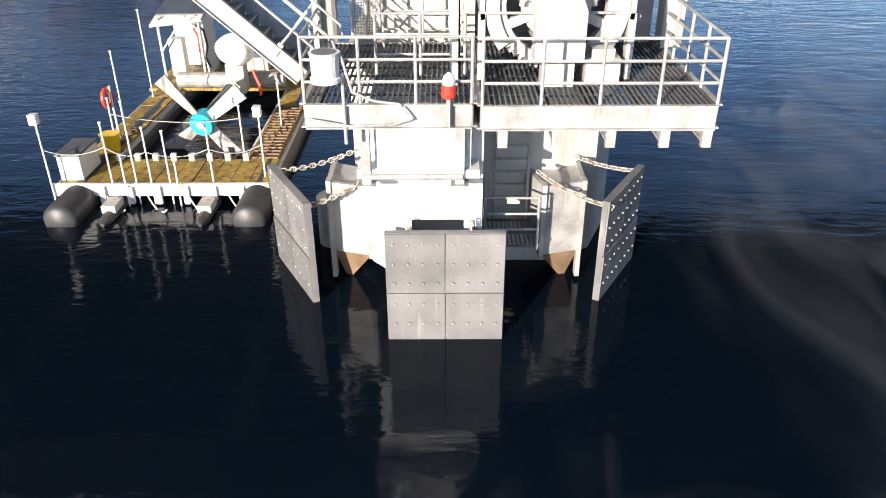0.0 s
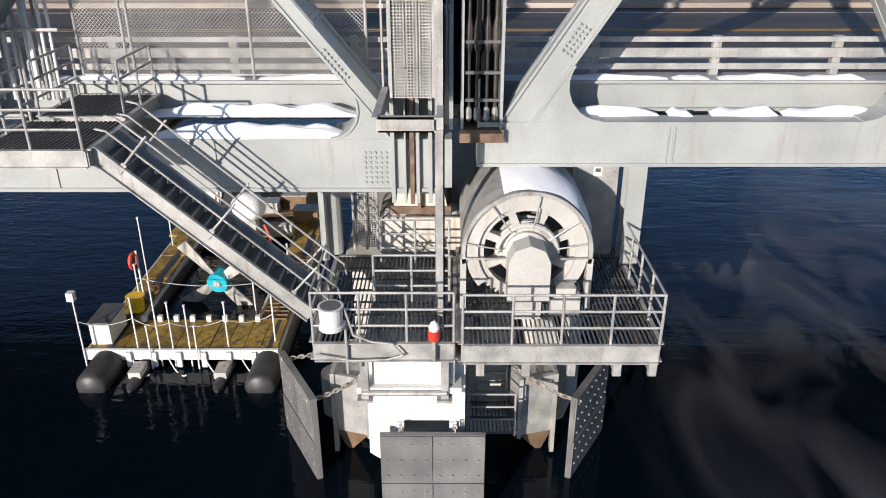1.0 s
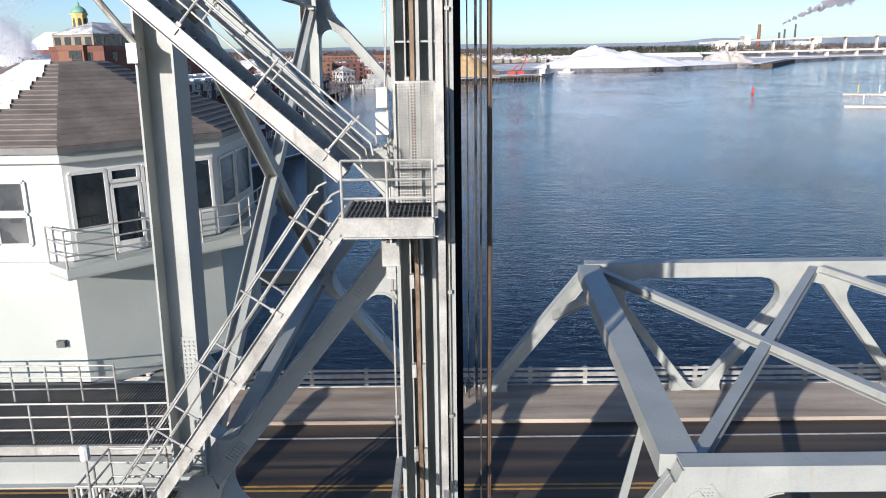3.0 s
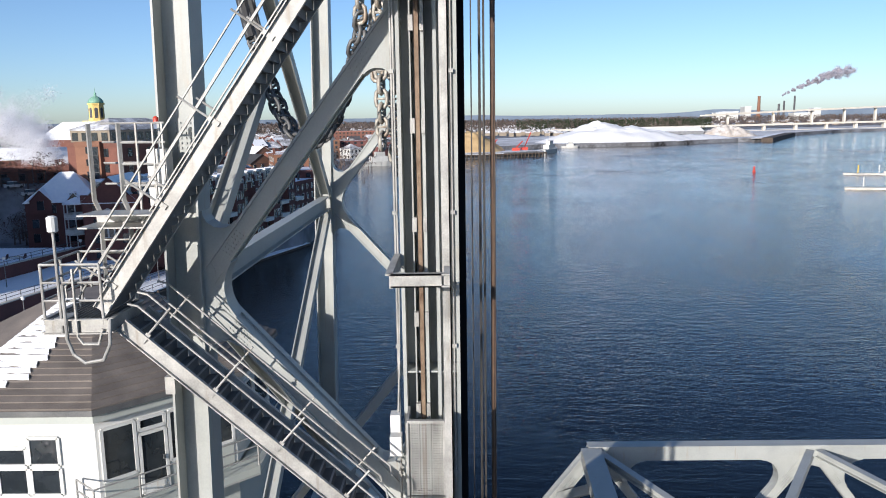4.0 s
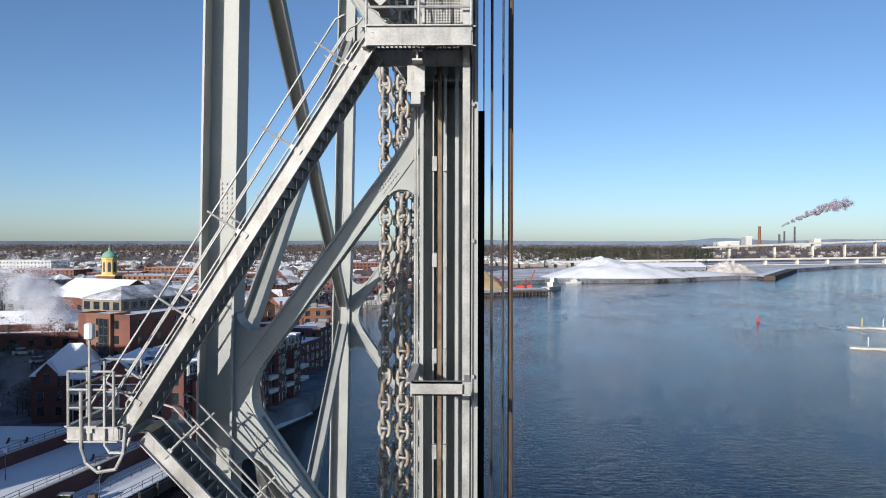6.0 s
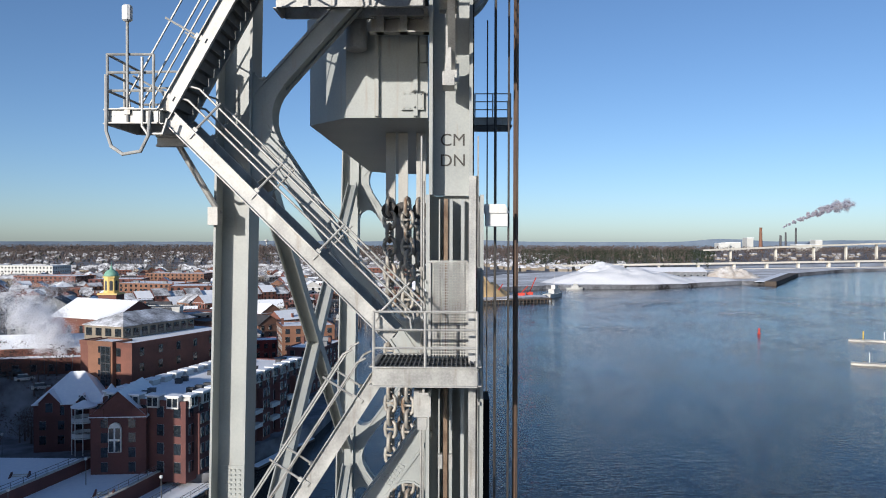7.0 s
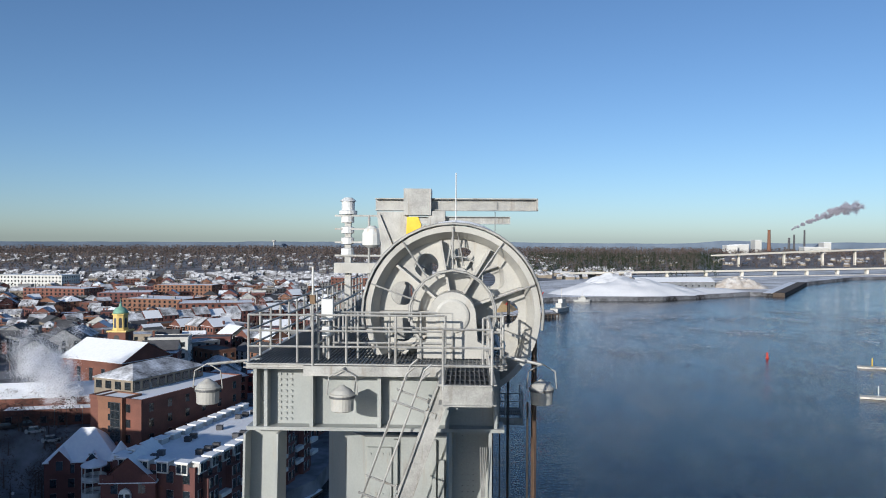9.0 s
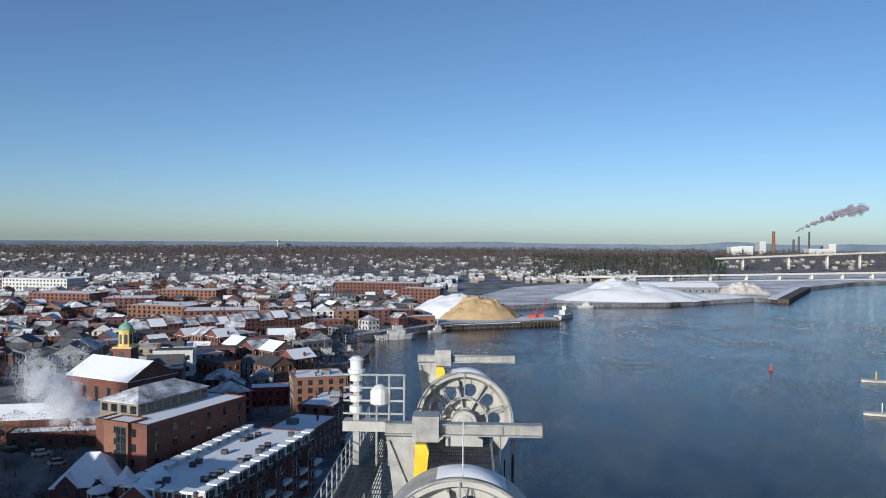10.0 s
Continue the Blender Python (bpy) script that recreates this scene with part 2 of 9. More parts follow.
def run(bm, points, r, n=6):
    """One bent pipe through the points, mitred at its corners."""
    pts = [Vector(p) for p in points]
    pts = [p for i, p in enumerate(pts) if i == 0 or (p - pts[i - 1]).length > 1e-5]
    dirs = [(b - a).normalized() for a, b in zip(pts, pts[1:])]
    a, s, t = axes(pts[0], pts[1], (0, 0, 1))
    rings, old = [], dirs[0]
    for i, p in enumerate(pts):
        d0, d1 = dirs[max(i - 1, 0)], dirs[min(i, len(dirs) - 1)]
        turn = old.rotation_difference(d0)
        s, t, old = turn @ s, turn @ t, d0
        plane = (d0 + d1).normalized() if (d0 + d1).length > 0.2 else d0
        ring = []
        for k in range(n):
            o = s * math.cos(k * math.tau / n) * r + t * math.sin(k * math.tau / n) * r
            ring.append(bm.verts.new(p + o - d0 * (o.dot(plane) / max(d0.dot(plane), 0.4))))
        rings.append(ring)
    for A, B in zip(rings, rings[1:]):
        for k in range(n):
            bm.faces.new((A[k], A[(k + 1) % n], B[(k + 1) % n], B[k]))
    bm.faces.new(rings[0][::-1])
    bm.faces.new(rings[-1])
    return bm


def plate(bm, outline, y0, y1):
    """A plate with an outline in x and z, from y0 to y1."""
    a = [bm.verts.new((x, y0, z)) for x, z in outline]
    b = [bm.verts.new((x, y1, z)) for x, z in outline]
    bm.faces.new(a)
    bm.faces.new(b[::-1])
    for i in range(len(a)):
        j = (i + 1) % len(a)
        bm.faces.new((a[i], b[i], b[j], a[j]))
    return bm


def slab(bm, outline, z0, z1):
    a = [bm.verts.new((x, y, z0)) for x, y in outline]
    b = [bm.verts.new((x, y, z1)) for x, y in outline]
    bm.faces.new(a[::-1])
    bm.faces.new(b)
    for i in range(len(a)):
        j = (i + 1) % len(a)
        bm.faces.new((a[j], b[j], b[i], a[i]))
    return bm


def fillet(bm, corner, d1, d2, r, y0, y1, steps=7):
    """The curved web plate in the corner between two edges that leave it along d1 and d2, in x and z."""
    c, d1, d2 = Vector(corner), Vector(d1).normalized(), Vector(d2).normalized()
    half = d1.angle(d2) / 2
    run_out = r / math.tan(half)
    mid = (d1 + d2).normalized()
    centre = c + mid * (r / math.sin(half))
    pts = [c]
    p1, p2 = c + d1 * run_out, c + d2 * run_out
    for k in range(steps + 1):
        v = (p1 - centre).lerp(p2 - centre, k / steps).normalized() * r
        pts.append(centre + v)
    plate(bm, [(p.x, p.y) for p in pts], y0, y1)
    return bm


def bm_new():
    return bmesh.new()


def lathe(bm, at, axis, profile, n=24, caps=True):
    """A turned body: profile of (along, radius) on an axis 'x', 'y' or 'z' from at."""
    at = Vector(at)
    u = {"x": (Vector((0, 1, 0)), Vector((0, 0, 1)), Vector((1, 0, 0))), "y": (Vector((1, 0, 0)), Vector((0, 0, 1)), Vector((0, 1, 0))), "z": (Vector((1, 0, 0)), Vector((0, 1, 0)), Vector((0, 0, 1)))}[axis]
    rings = []
    for along, r in profile:
        rings.append([bm.verts.new(at + u[2] * along + (u[0] * math.cos(k * math.tau / n) + u[1] * math.sin(k * math.tau / n)) * max(r, 1e-3)) for k in range(n)])
    for a, b in zip(rings, rings[1:]):
        for k in range(n):
            bm.faces.new((a[k], a[(k + 1) % n], b[(k + 1) % n], b[k]))
    if caps:
        bm.faces.new(rings[0][::-1])
        bm.faces.new(rings[-1])
    return bm


def railing(at_points, label, height=1.07, rails=3, spacing=1.3, r=0.026, material=None, group="pipe railings", name="railing"):
    """Posts and pipe rails along a line of points at deck level."""
    ob = thing(name, at_points[0], label, "railing", group)
    mat = material or GALV
    for i in range(rails):
        z = Vector((0, 0, height * (1 - i / rails) if rails > 1 else height))
        part("rail", run(bm_new(), [Vector(p) + z for p in at_points], r), mat, ob)
    me = None
    for k, (p, q) in enumerate(zip(at_points, at_points[1:])):
        p, q = Vector(p), Vector(q)
        n = max(1, round((q - p).length / spacing))
        for i in range(0 if k == 0 else 1, n + 1):
            f = p.lerp(q, i / n)
            if me is None:
                me = mesh_of("post", tube(bm_new(), (0, 0, -0.12), (0, 0, height), r * 1.15, 8), mat)
            shared("post", me, ob, Matrix.Translation(f))
    return ob

# ---- water ----
bm = bm_new()
bmesh.ops.create_grid(bm, x_segments=1, y_segments=1, size=4800)
single("water", bm, WATER, "dark blue rippled river water with drifting sea smoke", "water", kind="structure")

# ---- bridge deck ----
FRONT, REAR = 16.2, 34.5  # the two planes of trusses and tower legs
bm = bm_new()
box(bm, -75, 75, 20.4, 30.8, 8.55, 9.0)
single("road", bm, ASPHALT, "dark salt-stained asphalt bridge roadway", "road", kind="structure")
for y0, y1, label in ((17.75, 20.4, "narrow concrete walkway beside the road"), (30.8, 34.6, "sunlit concrete sidewalk along the far railing")):
    bm = bm_new()
    box(bm, -75, 75, y0, y1, 8.6, 9.18)
    single("pavement", bm, WALK, label, "pavement", kind="structure")
for y, w, m, label in ((25.45, 0.12, LINE_Y, "worn yellow centre line"), (25.75, 0.12, LINE_Y, "worn yellow centre line"), (29.5, 0.12, LINE_W, "worn white edge line"), (21.7, 0.12, LINE_W, "worn white edge line")):
    bm = bm_new()
    box(bm, -74, 74, y, y + w, 8.9, 9.004)
    single("road_line", bm, m, label, "road marking", kind="structure")
floorbeams = thing("deck_framing", (0, 25.4, 7.6), "grey steel floor beams under the road deck", "deck framing", kind="structure")
for k in range(-9, 10):
    part("floor_beam", ibeam(bm_new(), (k * 8.4 + 1.6, 16.4, 8.05), (k * 8.4 + 1.6, 34.3, 8.05), 0.9, 0.35), STEEL, floorbeams)
for y in (19, 22.5, 25.5, 28.5, 32):
    part("stringer", ibeam(bm_new(), (-75, y, 8.25), (75, y, 8.25), 0.55, 0.25), STEEL, floorbeams)


def bridge_rail(y, top, x0, x1, first, label):
    ob = thing("bridge_railing", (first, y, top - 1.1), label, "railing", "bridge railings")
    me = mesh_of("post", box(bm_new(), -0.09, 0.09, -0.08, 0.08, -1.15, 0.0), GALV)
    x = first
    while x > x0:
        x -= 2.69
    while x < x1:
        x += 2.69
        shared("post", me, ob, Matrix.Translation((x, y + 0.12, top)))
    for dz, h in ((-0.06, 0.11), (-0.35, 0.2), (-0.65, 0.13), (-0.93, 0.13)):
        part("rail", box(bm_new(), x0, x1, y - 0.03, y + 0.04, top + dz - h / 2, top + dz + h / 2), GALV, ob)
    return ob


bridge_rail(17.88, 10.11, -75, 75, 3.55, "grey four-bar steel bridge railing with snow at its foot")
bridge_rail(34.35, 9.86 + 0.25, -75, 75, 6.79, "grey four-bar steel railing along the far sidewalk")
fascia = thing("deck_edge_beam", (0, 17.6, 8.6), "grey steel edge beam of the deck with snow on its ledge", "edge beam", kind="structure")
part("web", box(bm_new(), -75, 75, 17.55, 17.75, 8.62, 9.2), STEEL, fascia)
part("ledge", box(bm_new(), -75, 75, 17.3, 17.9, 9.2, 9.26), STEEL, fascia)
part("bottom_flange", box(bm_new(), -75, 75, 17.4, 17.9, 8.56, 8.62), STEEL, fascia)

random.seed(4)


def snow_strip(x0, x1, y0, y1, z, h, label, name="snow_bank"):
    """A rounded ridge of snow with an uneven edge."""
    bm = bm_new()
    nx, ny = max(4, int((x1 - x0) / 0.22)), 7
    grid = []
    for i in range(nx + 1):
        u = i / nx
        taper = min(1, 6 * min(u, 1 - u) + 0.12)
        row = []
        for j in range(ny + 1):
            v = j / ny
            yy = y0 + (y1 - y0) * (0.5 + (v - 0.5) * (0.8 + 0.25 * noise.noise((i * 0.23, x0, 1.7))))
            hh = h * taper * math.sin(math.pi * v) ** 0.6 * (0.75 + 0.7 * noise.noise((i * 0.3, v * 2.0, z)))
            row.append(bm.verts.new((x0 + (x1 - x0) * u, yy, z + max(hh, 0.0))))
        grid.append(row)
    for a, b in zip(grid, grid[1:]):
        for j in range(ny):
            bm.faces.new((a[j], b[j], b[j + 1], a[j + 1]))
    return single(name, bm, SNOW, label, "snow", "snow left on the steel", smooth=True)


for x0, x1 in ((2.6, 5.1), (5.2, 6.0), (6.2, 8.2), (8.1, 9.4), (11.3, 16), (-3.9, -1.5), (-8.5, -4.2)):
    snow_strip(x0, x1, 17.35, 17.75, 9.26, 0.12, "thin crust of snow on the deck ledge")

# ---- trusses: curved web plates, flanges and bolted splices ----


def meet(p, d, q, e):
    """Where the line through p along d crosses the line through q along e."""
    den = d.x * e.y - d.y * e.x
    k = ((q.x - p.x) * e.y - (q.y - p.y) * e.x) / den
    return p + d * k


COUNT = [0]


def depth():
    """Half the depth of a member, each a hair different so that no two faces share a plane."""
    COUNT[0] += 1
    return 0.285 + 0.0024 * (COUNT[0] * 5 % 13)


def member(ob, p, q, y, w=0.5, deep=0.0, name="diagonal", label=""):
    """A built-up member in a truss plane: sunk webs between lips on all four sides, reaching back by deep."""
    P, Q = Vector((p[0], y + deep / 2, p[1])), Vector((q[0], y + deep / 2, q[1]))
    h, e = depth() + deep / 2, w / 2
    i, lip, t = h - 0.05, 0.055, 0.045 if deep else 0.014
    m = h - 0.22
    out = [(-h, -e), (-m, -e), (-m, -e + t), (m, -e + t), (m, -e), (h, -e), (h, -e + lip), (i, -e + lip), (i, e - lip), (h, e - lip),
           (h, e), (m, e), (m, e - t), (-m, e - t), (-m, e), (-h, e), (-h, e - lip), (-i, e - lip), (-i, -e + lip), (-h, -e + lip)]
    return part(name, extrude(bm_new(), P, Q, out), STEEL, ob, label)


def joint(ob, corner, e1, e2, r, y, deep=0.0):
    """A curved haunch in the corner between two members, edged by a bent flange."""
    h = depth() - 0.02
    part("curved_haunch", fillet(bm_new(), corner, e1, e2, r, y - h, y + h + deep, 9), STEEL, ob)
    c, d1, d2 = Vector(corner), Vector(e1).normalized(), Vector(e2).normalized()
    half = d1.angle(d2) / 2
    centre, reach = c + (d1 + d2).normalized() * (r / math.sin(half)), r / math.tan(half)
    p1, p2 = c + d1 * reach - centre, c + d2 * reach - centre
    bm, g = bm_new(), h + 0.035
    rings = []
    for k in range(11):
        v = p1.lerp(p2, k / 10).normalized()
        a, b = centre + v * (r + 0.012), centre + v * (r - 0.035)
        rings.append([bm.verts.new((q.x, yy, q.y)) for q, yy in ((a, y - g), (a, y + g + deep), (b, y + g + deep), (b, y - g))])
    for A, B in zip(rings, rings[1:]):
        for k in range(4):
            bm.faces.new((A[k], B[k], B[(k + 1) % 4], A[(k + 1) % 4]))
    bm.faces.new(rings[0])
    bm.faces.new(rings[-1][::-1])
    part("bent_flange", bm, STEEL, ob)


def bolts(ob, centre, y, cols, rows, pitch, along, parent_name="bolting"):
    """A field of bolt heads on a splice plate facing the river."""
    a = Vector(along).normalized()
    b = Vector((-a.y, a.x))
    bm = bm_new()
    for i in range(cols):
        for j in range(rows):
            c = Vector(centre) + a * (i - (cols - 1) / 2) * pitch + b * (j - (rows - 1) / 2) * pitch
            box(bm, c.x - 0.022, c.x + 0.022, y - 0.035, y, c.y - 0.022, c.y + 0.022)
    return tagged(part(parent_name, bm, STEEL, ob), kind="stuff")


FACE = 0.30  # from a truss plane to the front of its members


def warren(name, y, first_low, panel, count, z_low, z_high, chord_lo, label, start_high=None):
    """A truss of box members with a deep bottom chord, a top chord and diagonals that flow into both in curves."""
    ob = thing(name, (first_low, y, chord_lo), label, "bridge truss", "span trusses")
    x_end = first_low + panel * count
    part("bottom_chord", box(bm_new(), first_low - 0.75, x_end, y - 0.282, y + 0.282, chord_lo + 0.05, z_low), STEEL, ob)
    part("bottom_flange", box(bm_new(), first_low - 0.75, x_end, y - 0.33, y + 0.33, chord_lo, chord_lo + 0.06), STEEL, ob)
    part("end_plate", box(bm_new(), first_low - 0.78, first_low - 0.74, y - 0.34, y + 0.34, chord_lo, z_low + 0.9), STEEL, ob)
    for k in range(count):
        x = first_low + panel * (k + 0.36)
        for dx in (0, 0.12):
            part("joint_strip", box(bm_new(), x + dx - 0.02, x + dx + 0.02, y - 0.32, y - 0.27, chord_lo + 0.06, z_low - 0.06), STEEL, ob)
        part("splice_plate", box(bm_new(), x - 0.5, x + 0.5, y - 0.31, y - 0.27, z_low - 0.1, z_low + 0.006), STEEL, ob)
    top0, top1 = first_low + panel / 2, first_low + panel * (count - 0.5)
    part("top_chord", box(bm_new(), top0 - 0.25, top1 + 0.5, y - 0.28, y + 0.28, z_high - 0.7, z_high - 0.02), STEEL, ob)
    part("top_flange", box(bm_new(), top0 - 0.3, top1 + 0.5, y - 0.32, y + 0.32, z_high - 0.02, z_high + 0.02), STEEL, ob)
    perp = lambda v: Vector((-v.y, v.x))
    ex = Vector((1, 0))
    chord_t, chord_b = Vector((0, z_low)), Vector((0, z_high - 0.7))
    for k in range(count):
        lo0, hi, lo1 = first_low + panel * k, first_low + panel * (k + 0.5), first_low + panel * (k + 1)
        w1, w2 = (0.6 if k == 0 else 0.44), 0.4
        A0, A1 = Vector((lo0 - 0.05, z_low - 0.1)), Vector((hi - 0.25, z_high - 0.55))
        B0, B1 = Vector((hi + 0.25, z_high - 0.55)), Vector((lo1 + 0.05, z_low - 0.1))
        member(ob, A0, A1, y, w1, name="end_post" if k == 0 else "diagonal")
        member(ob, B0, B1, y, w2)
        d1, d2 = (A1 - A0).normalized(), (B1 - B0).normalized()
        n1, n2 = perp(d1) * w1 / 2, perp(d2) * w2 / 2
        joint(ob, meet(A0 - n1, d1, chord_t, ex), ex, d1, 0.75, y)
        joint(ob, meet(B0 - n2, d2, chord_t, ex), -ex, -d2, 0.75, y)
        joint(ob, meet(A0 - n1, d1, B0 - n2, d2), -d1, d2, 0.5, y)
        if k < count - 1:
            joint(ob, meet(B0 + n2, d2, chord_b, ex), ex, d2, 0.85, y)
            m1 = (Vector((lo1 + panel / 2 - 0.25, z_high - 0.55)) - Vector((lo1 - 0.05, z_low - 0.1))).normalized()
            joint(ob, meet(B0 + n2, d2, Vector((lo1 - 0.05, z_low - 0.1)) + perp(m1) * 0.22, m1), -d2, m1, 0.4, y)
        if k:
            joint(ob, meet(A0 + n1, d1, chord_b, ex), -ex, -d1, 0.85, y)
        part("node_plate", plate(bm_new(), [(hi - 0.7, z_high - 1.2), (hi, z_high - 1.0), (hi + 0.7, z_high - 1.2), (hi + 0.8, z_high - 0.4), (hi - 0.3, z_high - 0.1)], y - 0.262, y + 0.262), STEEL, ob)
        bolts(ob, A0 + d1 * 2.1, y - FACE + 0.015, 7, 3, 0.1, d1)
        bolts(ob, A1 - d1 * 1.6, y - FACE + 0.015, 7, 3, 0.1, d1)
        bolts(ob, B0 + d2 * 1.5, y - FACE + 0.015, 6, 3, 0.1, d2)
        bolts(ob, (hi + 0.25, z_high - 0.75), y - 0.265, 5, 4, 0.1, ex)
    return ob


SPAN_X, PANEL, PANEL_R, TOP = 1.65, 8.75, 10.3, 15.55
for y, pan in ((FRONT, PANEL), (REAR - 0.6, PANEL_R)):
    warren("span_truss", y, SPAN_X, pan, 5, 8.72, TOP, 7.78, "grey steel truss of the lift span with curved joints")
# strut and crossed braces between the tops of the span trusses
lateral = thing("top_bracing", (SPAN_X + PANEL / 2, FRONT, TOP - 0.5), "grey steel struts and crossed braces over the road", "bracing", kind="")
for k in range(4):
    a, b = SPAN_X + PANEL * (k + 0.5), SPAN_X + PANEL * (k + 1.5)
    ar, br = SPAN_X + PANEL_R * (k + 0.5), SPAN_X + PANEL_R * (k + 1.5)
    z = TOP - 0.35
    if k < 1:
        part("portal_strut", beam(bm_new(), (a - 0.2, FRONT + 0.34, z + 0.02), (ar - 0.2, REAR - 0.94, z + 0.02), 0.95, 0.62), STEEL, lateral, "wide box strut across the portal")
        for y0, s, xa in ((FRONT + 0.34, 1, a), (REAR - 0.94, -1, ar)):
            part("portal_knee", beam(bm_new(), (xa - 0.45, y0 + s * 2.6, z - 0.35), (xa - 1.75, y0 + s * 0.1, z - 2.1), 0.42, 0.2, (1, 0, 0)), STEEL, lateral)
    part("brace", ibeam(bm_new(), (a + 0.2, FRONT + 0.4, z), (br - 0.2, REAR - 1, z), 0.36, 0.36), STEEL, lateral)
    part("brace", ibeam(bm_new(), (ar + 0.2, REAR - 1, z + 0.02), (b - 0.2, FRONT + 0.4, z + 0.02), 0.36, 0.36), STEEL, lateral)

# ---- the tower ----


def leg_x(z):
    return -5.85 + 0.0189 * (z - 15)


NODES = ((15.0, 21.4), (27.35, 33.6), (40.6, 46.7))  # where braces meet the sloping leg, and the straight one


def tower_frame(y, label):
    ob = thing("bridge_tower", (-3, y, 7.3), label, "bridge tower", "tower frames")
    s = -1 if y < 25 else 1  # the outer side
    # bottom chord to the land side
    part("bottom_chord", box(bm_new(), -45, 0.35, y - 0.281, y + 0.281, 7.3, 8.36), STEEL, ob)
    part("bottom_flange", box(bm_new(), -45, 0.0, y - 0.34, y + 0.34, 7.22, 7.3), STEEL, ob)
    for x in (-4.6, -8.0, -11.5, -14):
        part("joint_strip", box(bm_new(), x - 0.02, x + 0.02, y - 0.31, y - 0.27, 7.3, 8.3), STEEL, ob)
    bolts(ob, (-1.25, 7.75), y - 0.278, 5, 7, 0.11, (1, 0))
    # triangle under the sloping leg
    perp = lambda v: Vector((-v.y, v.x))
    ex = Vector((1, 0))
    chord_t = Vector((0, 8.36))
    M = {"r": (Vector((-5.75, 14.6)), Vector((-1.02, 8.75)), 0.31), "l": (Vector((-10.75, 8.6)), Vector((-6.15, 14.6)), 0.31), "o": (Vector((-15.3, 14.4)), Vector((-10.75, 8.6)), 0.43)}
    D = {}
    for key, (p, q, w) in M.items():
        member(ob, p, q, y, w, 0.75)
        D[key] = ((q - p).normalized(), perp((q - p).normalized()) * w / 2)
        bolts(ob, p.lerp(q, 0.2), y - FACE + 0.015, 8, 3, 0.1, q - p)
        bolts(ob, p.lerp(q, 0.8), y - FACE + 0.015, 8, 3, 0.1, q - p)
    (dr, nr), (dl, nl), (do, no) = D["r"], D["l"], D["o"]
    LDl, LL, LR = Vector((0.0189, 1)).normalized(), Vector((leg_x(0) - 0.53, 0)), Vector((leg_x(0) + 0.27, 0))
    joint(ob, meet(M["r"][0] - nr, dr, chord_t, ex), -ex, -dr, 0.6, y, 0.5)
    joint(ob, meet(M["l"][0] - nl, dl, chord_t, ex), ex, dl, 0.75, y, 0.5)
    joint(ob, meet(M["r"][0] - nr, dr, M["l"][0] - nl, dl), dr, -dl, 0.62, y, 0.7)
    first = (Vector((-0.95, NODES[0][1] - 0.35)) - Vector((leg_x(15.0) + 0.35, 15.25))).normalized()
    joint(ob, meet(M["r"][0] + nr, dr, Vector((leg_x(15.0) + 0.35, 15.25)) - perp(first) * 0.205, first), dr, first, 0.95, y, 0.7)
    # tie plates across the back of the braces' upper sides, with their bolts
    for key, spots in (("r", (0.24, 0.62)), ("l", (0.3, 0.75))):
        p, q, w = M[key]
        d, nn = D[key]
        for u in spots:
            c = p.lerp(q, u) + nn * 1.0
            tie = part("tie_plate", beam(bm_new(), (c.x - d.x * 0.55, y + 0.37, c.y - d.y * 0.55), (c.x + d.x * 0.55, y + 0.37, c.y + d.y * 0.55), 0.05, 1.28, (0, 1, 0)), STEEL, ob)
            bm = bm_new()
            for a in range(9):
                for b in (-0.5, -0.36, -0.22, 0.22, 0.36, 0.5):
                    v = c + d * (a - 4) * 0.12 + nn.normalized() * 0.03
                    box(bm, v.x - 0.022, v.x + 0.022, y + 0.37 + b - 0.022, y + 0.37 + b + 0.022, v.y - 0.022, v.y + 0.022)
            tagged(part("bolting", bm, STEEL, tie), kind="stuff")
    joint(ob, meet(M["l"][0] + nl, dl, LL, LDl), -dl, LDl, 1.1, y, 0.5)
    joint(ob, meet(M["o"][0] + no, do, M["l"][0] + nl, dl), -do, dl, 0.5, y)
    part("node_plate", plate(bm_new(), [(-6.5, 14.2), (-5.95, 14.42), (-5.45, 14.25), (-5.35, 14.8), (-5.5, 15.4), (-6.3, 15.4), (-6.45, 14.8)], y - 0.264, y + 0.264), STEEL, ob)
    # sloping leg: two deep flanges and a recessed web
    lo, hi = Vector((leg_x(15.5) - 0.13, y, 15.5)), Vector((leg_x(59.8) - 0.13, y, 59.8))
    part("leg_web", beam(bm_new(), lo + Vector((0, 0.08, 0)), hi + Vector((0, 0.08, 0)), 0.05, 0.72, (1, 0, 0)), STEEL, ob)
    for dx in (-0.375, 0.375):
        part("leg_flange", beam(bm_new(), lo + Vector((dx, 0, 0)), hi + Vector((dx, 0, 0)), 0.86, 0.05, (1, 0, 0)), STEEL, ob)
    for z in (18.3, 30.6, 44.9, 57.0):
        part("splice_plate", box(bm_new(), leg_x(z) - 0.4, leg_x(z) + 0.14, y + 0.03, y + 0.055, z - 0.55, z + 0.55), STEEL, ob)
        bolts(ob, (leg_x(z) - 0.13, z), y + 0.035, 4, 9, 0.11, (1, 0))
    # straight leg: a wide open section below, a narrower box above
    for x0, x1, z0, z1 in ((-0.92, -0.84, 7.0, 51.7), (0.29, 0.37, 8.6, 51.7)):
        part("leg_flange", box(bm_new(), x0, x1, y - 0.4, y + 0.95, z0, z1), STEEL, ob)
    part("leg_web", box(bm_new(), -0.84, 0.29, y + 0.3, y + 0.36, 8.5, 51.7), STEEL, ob)
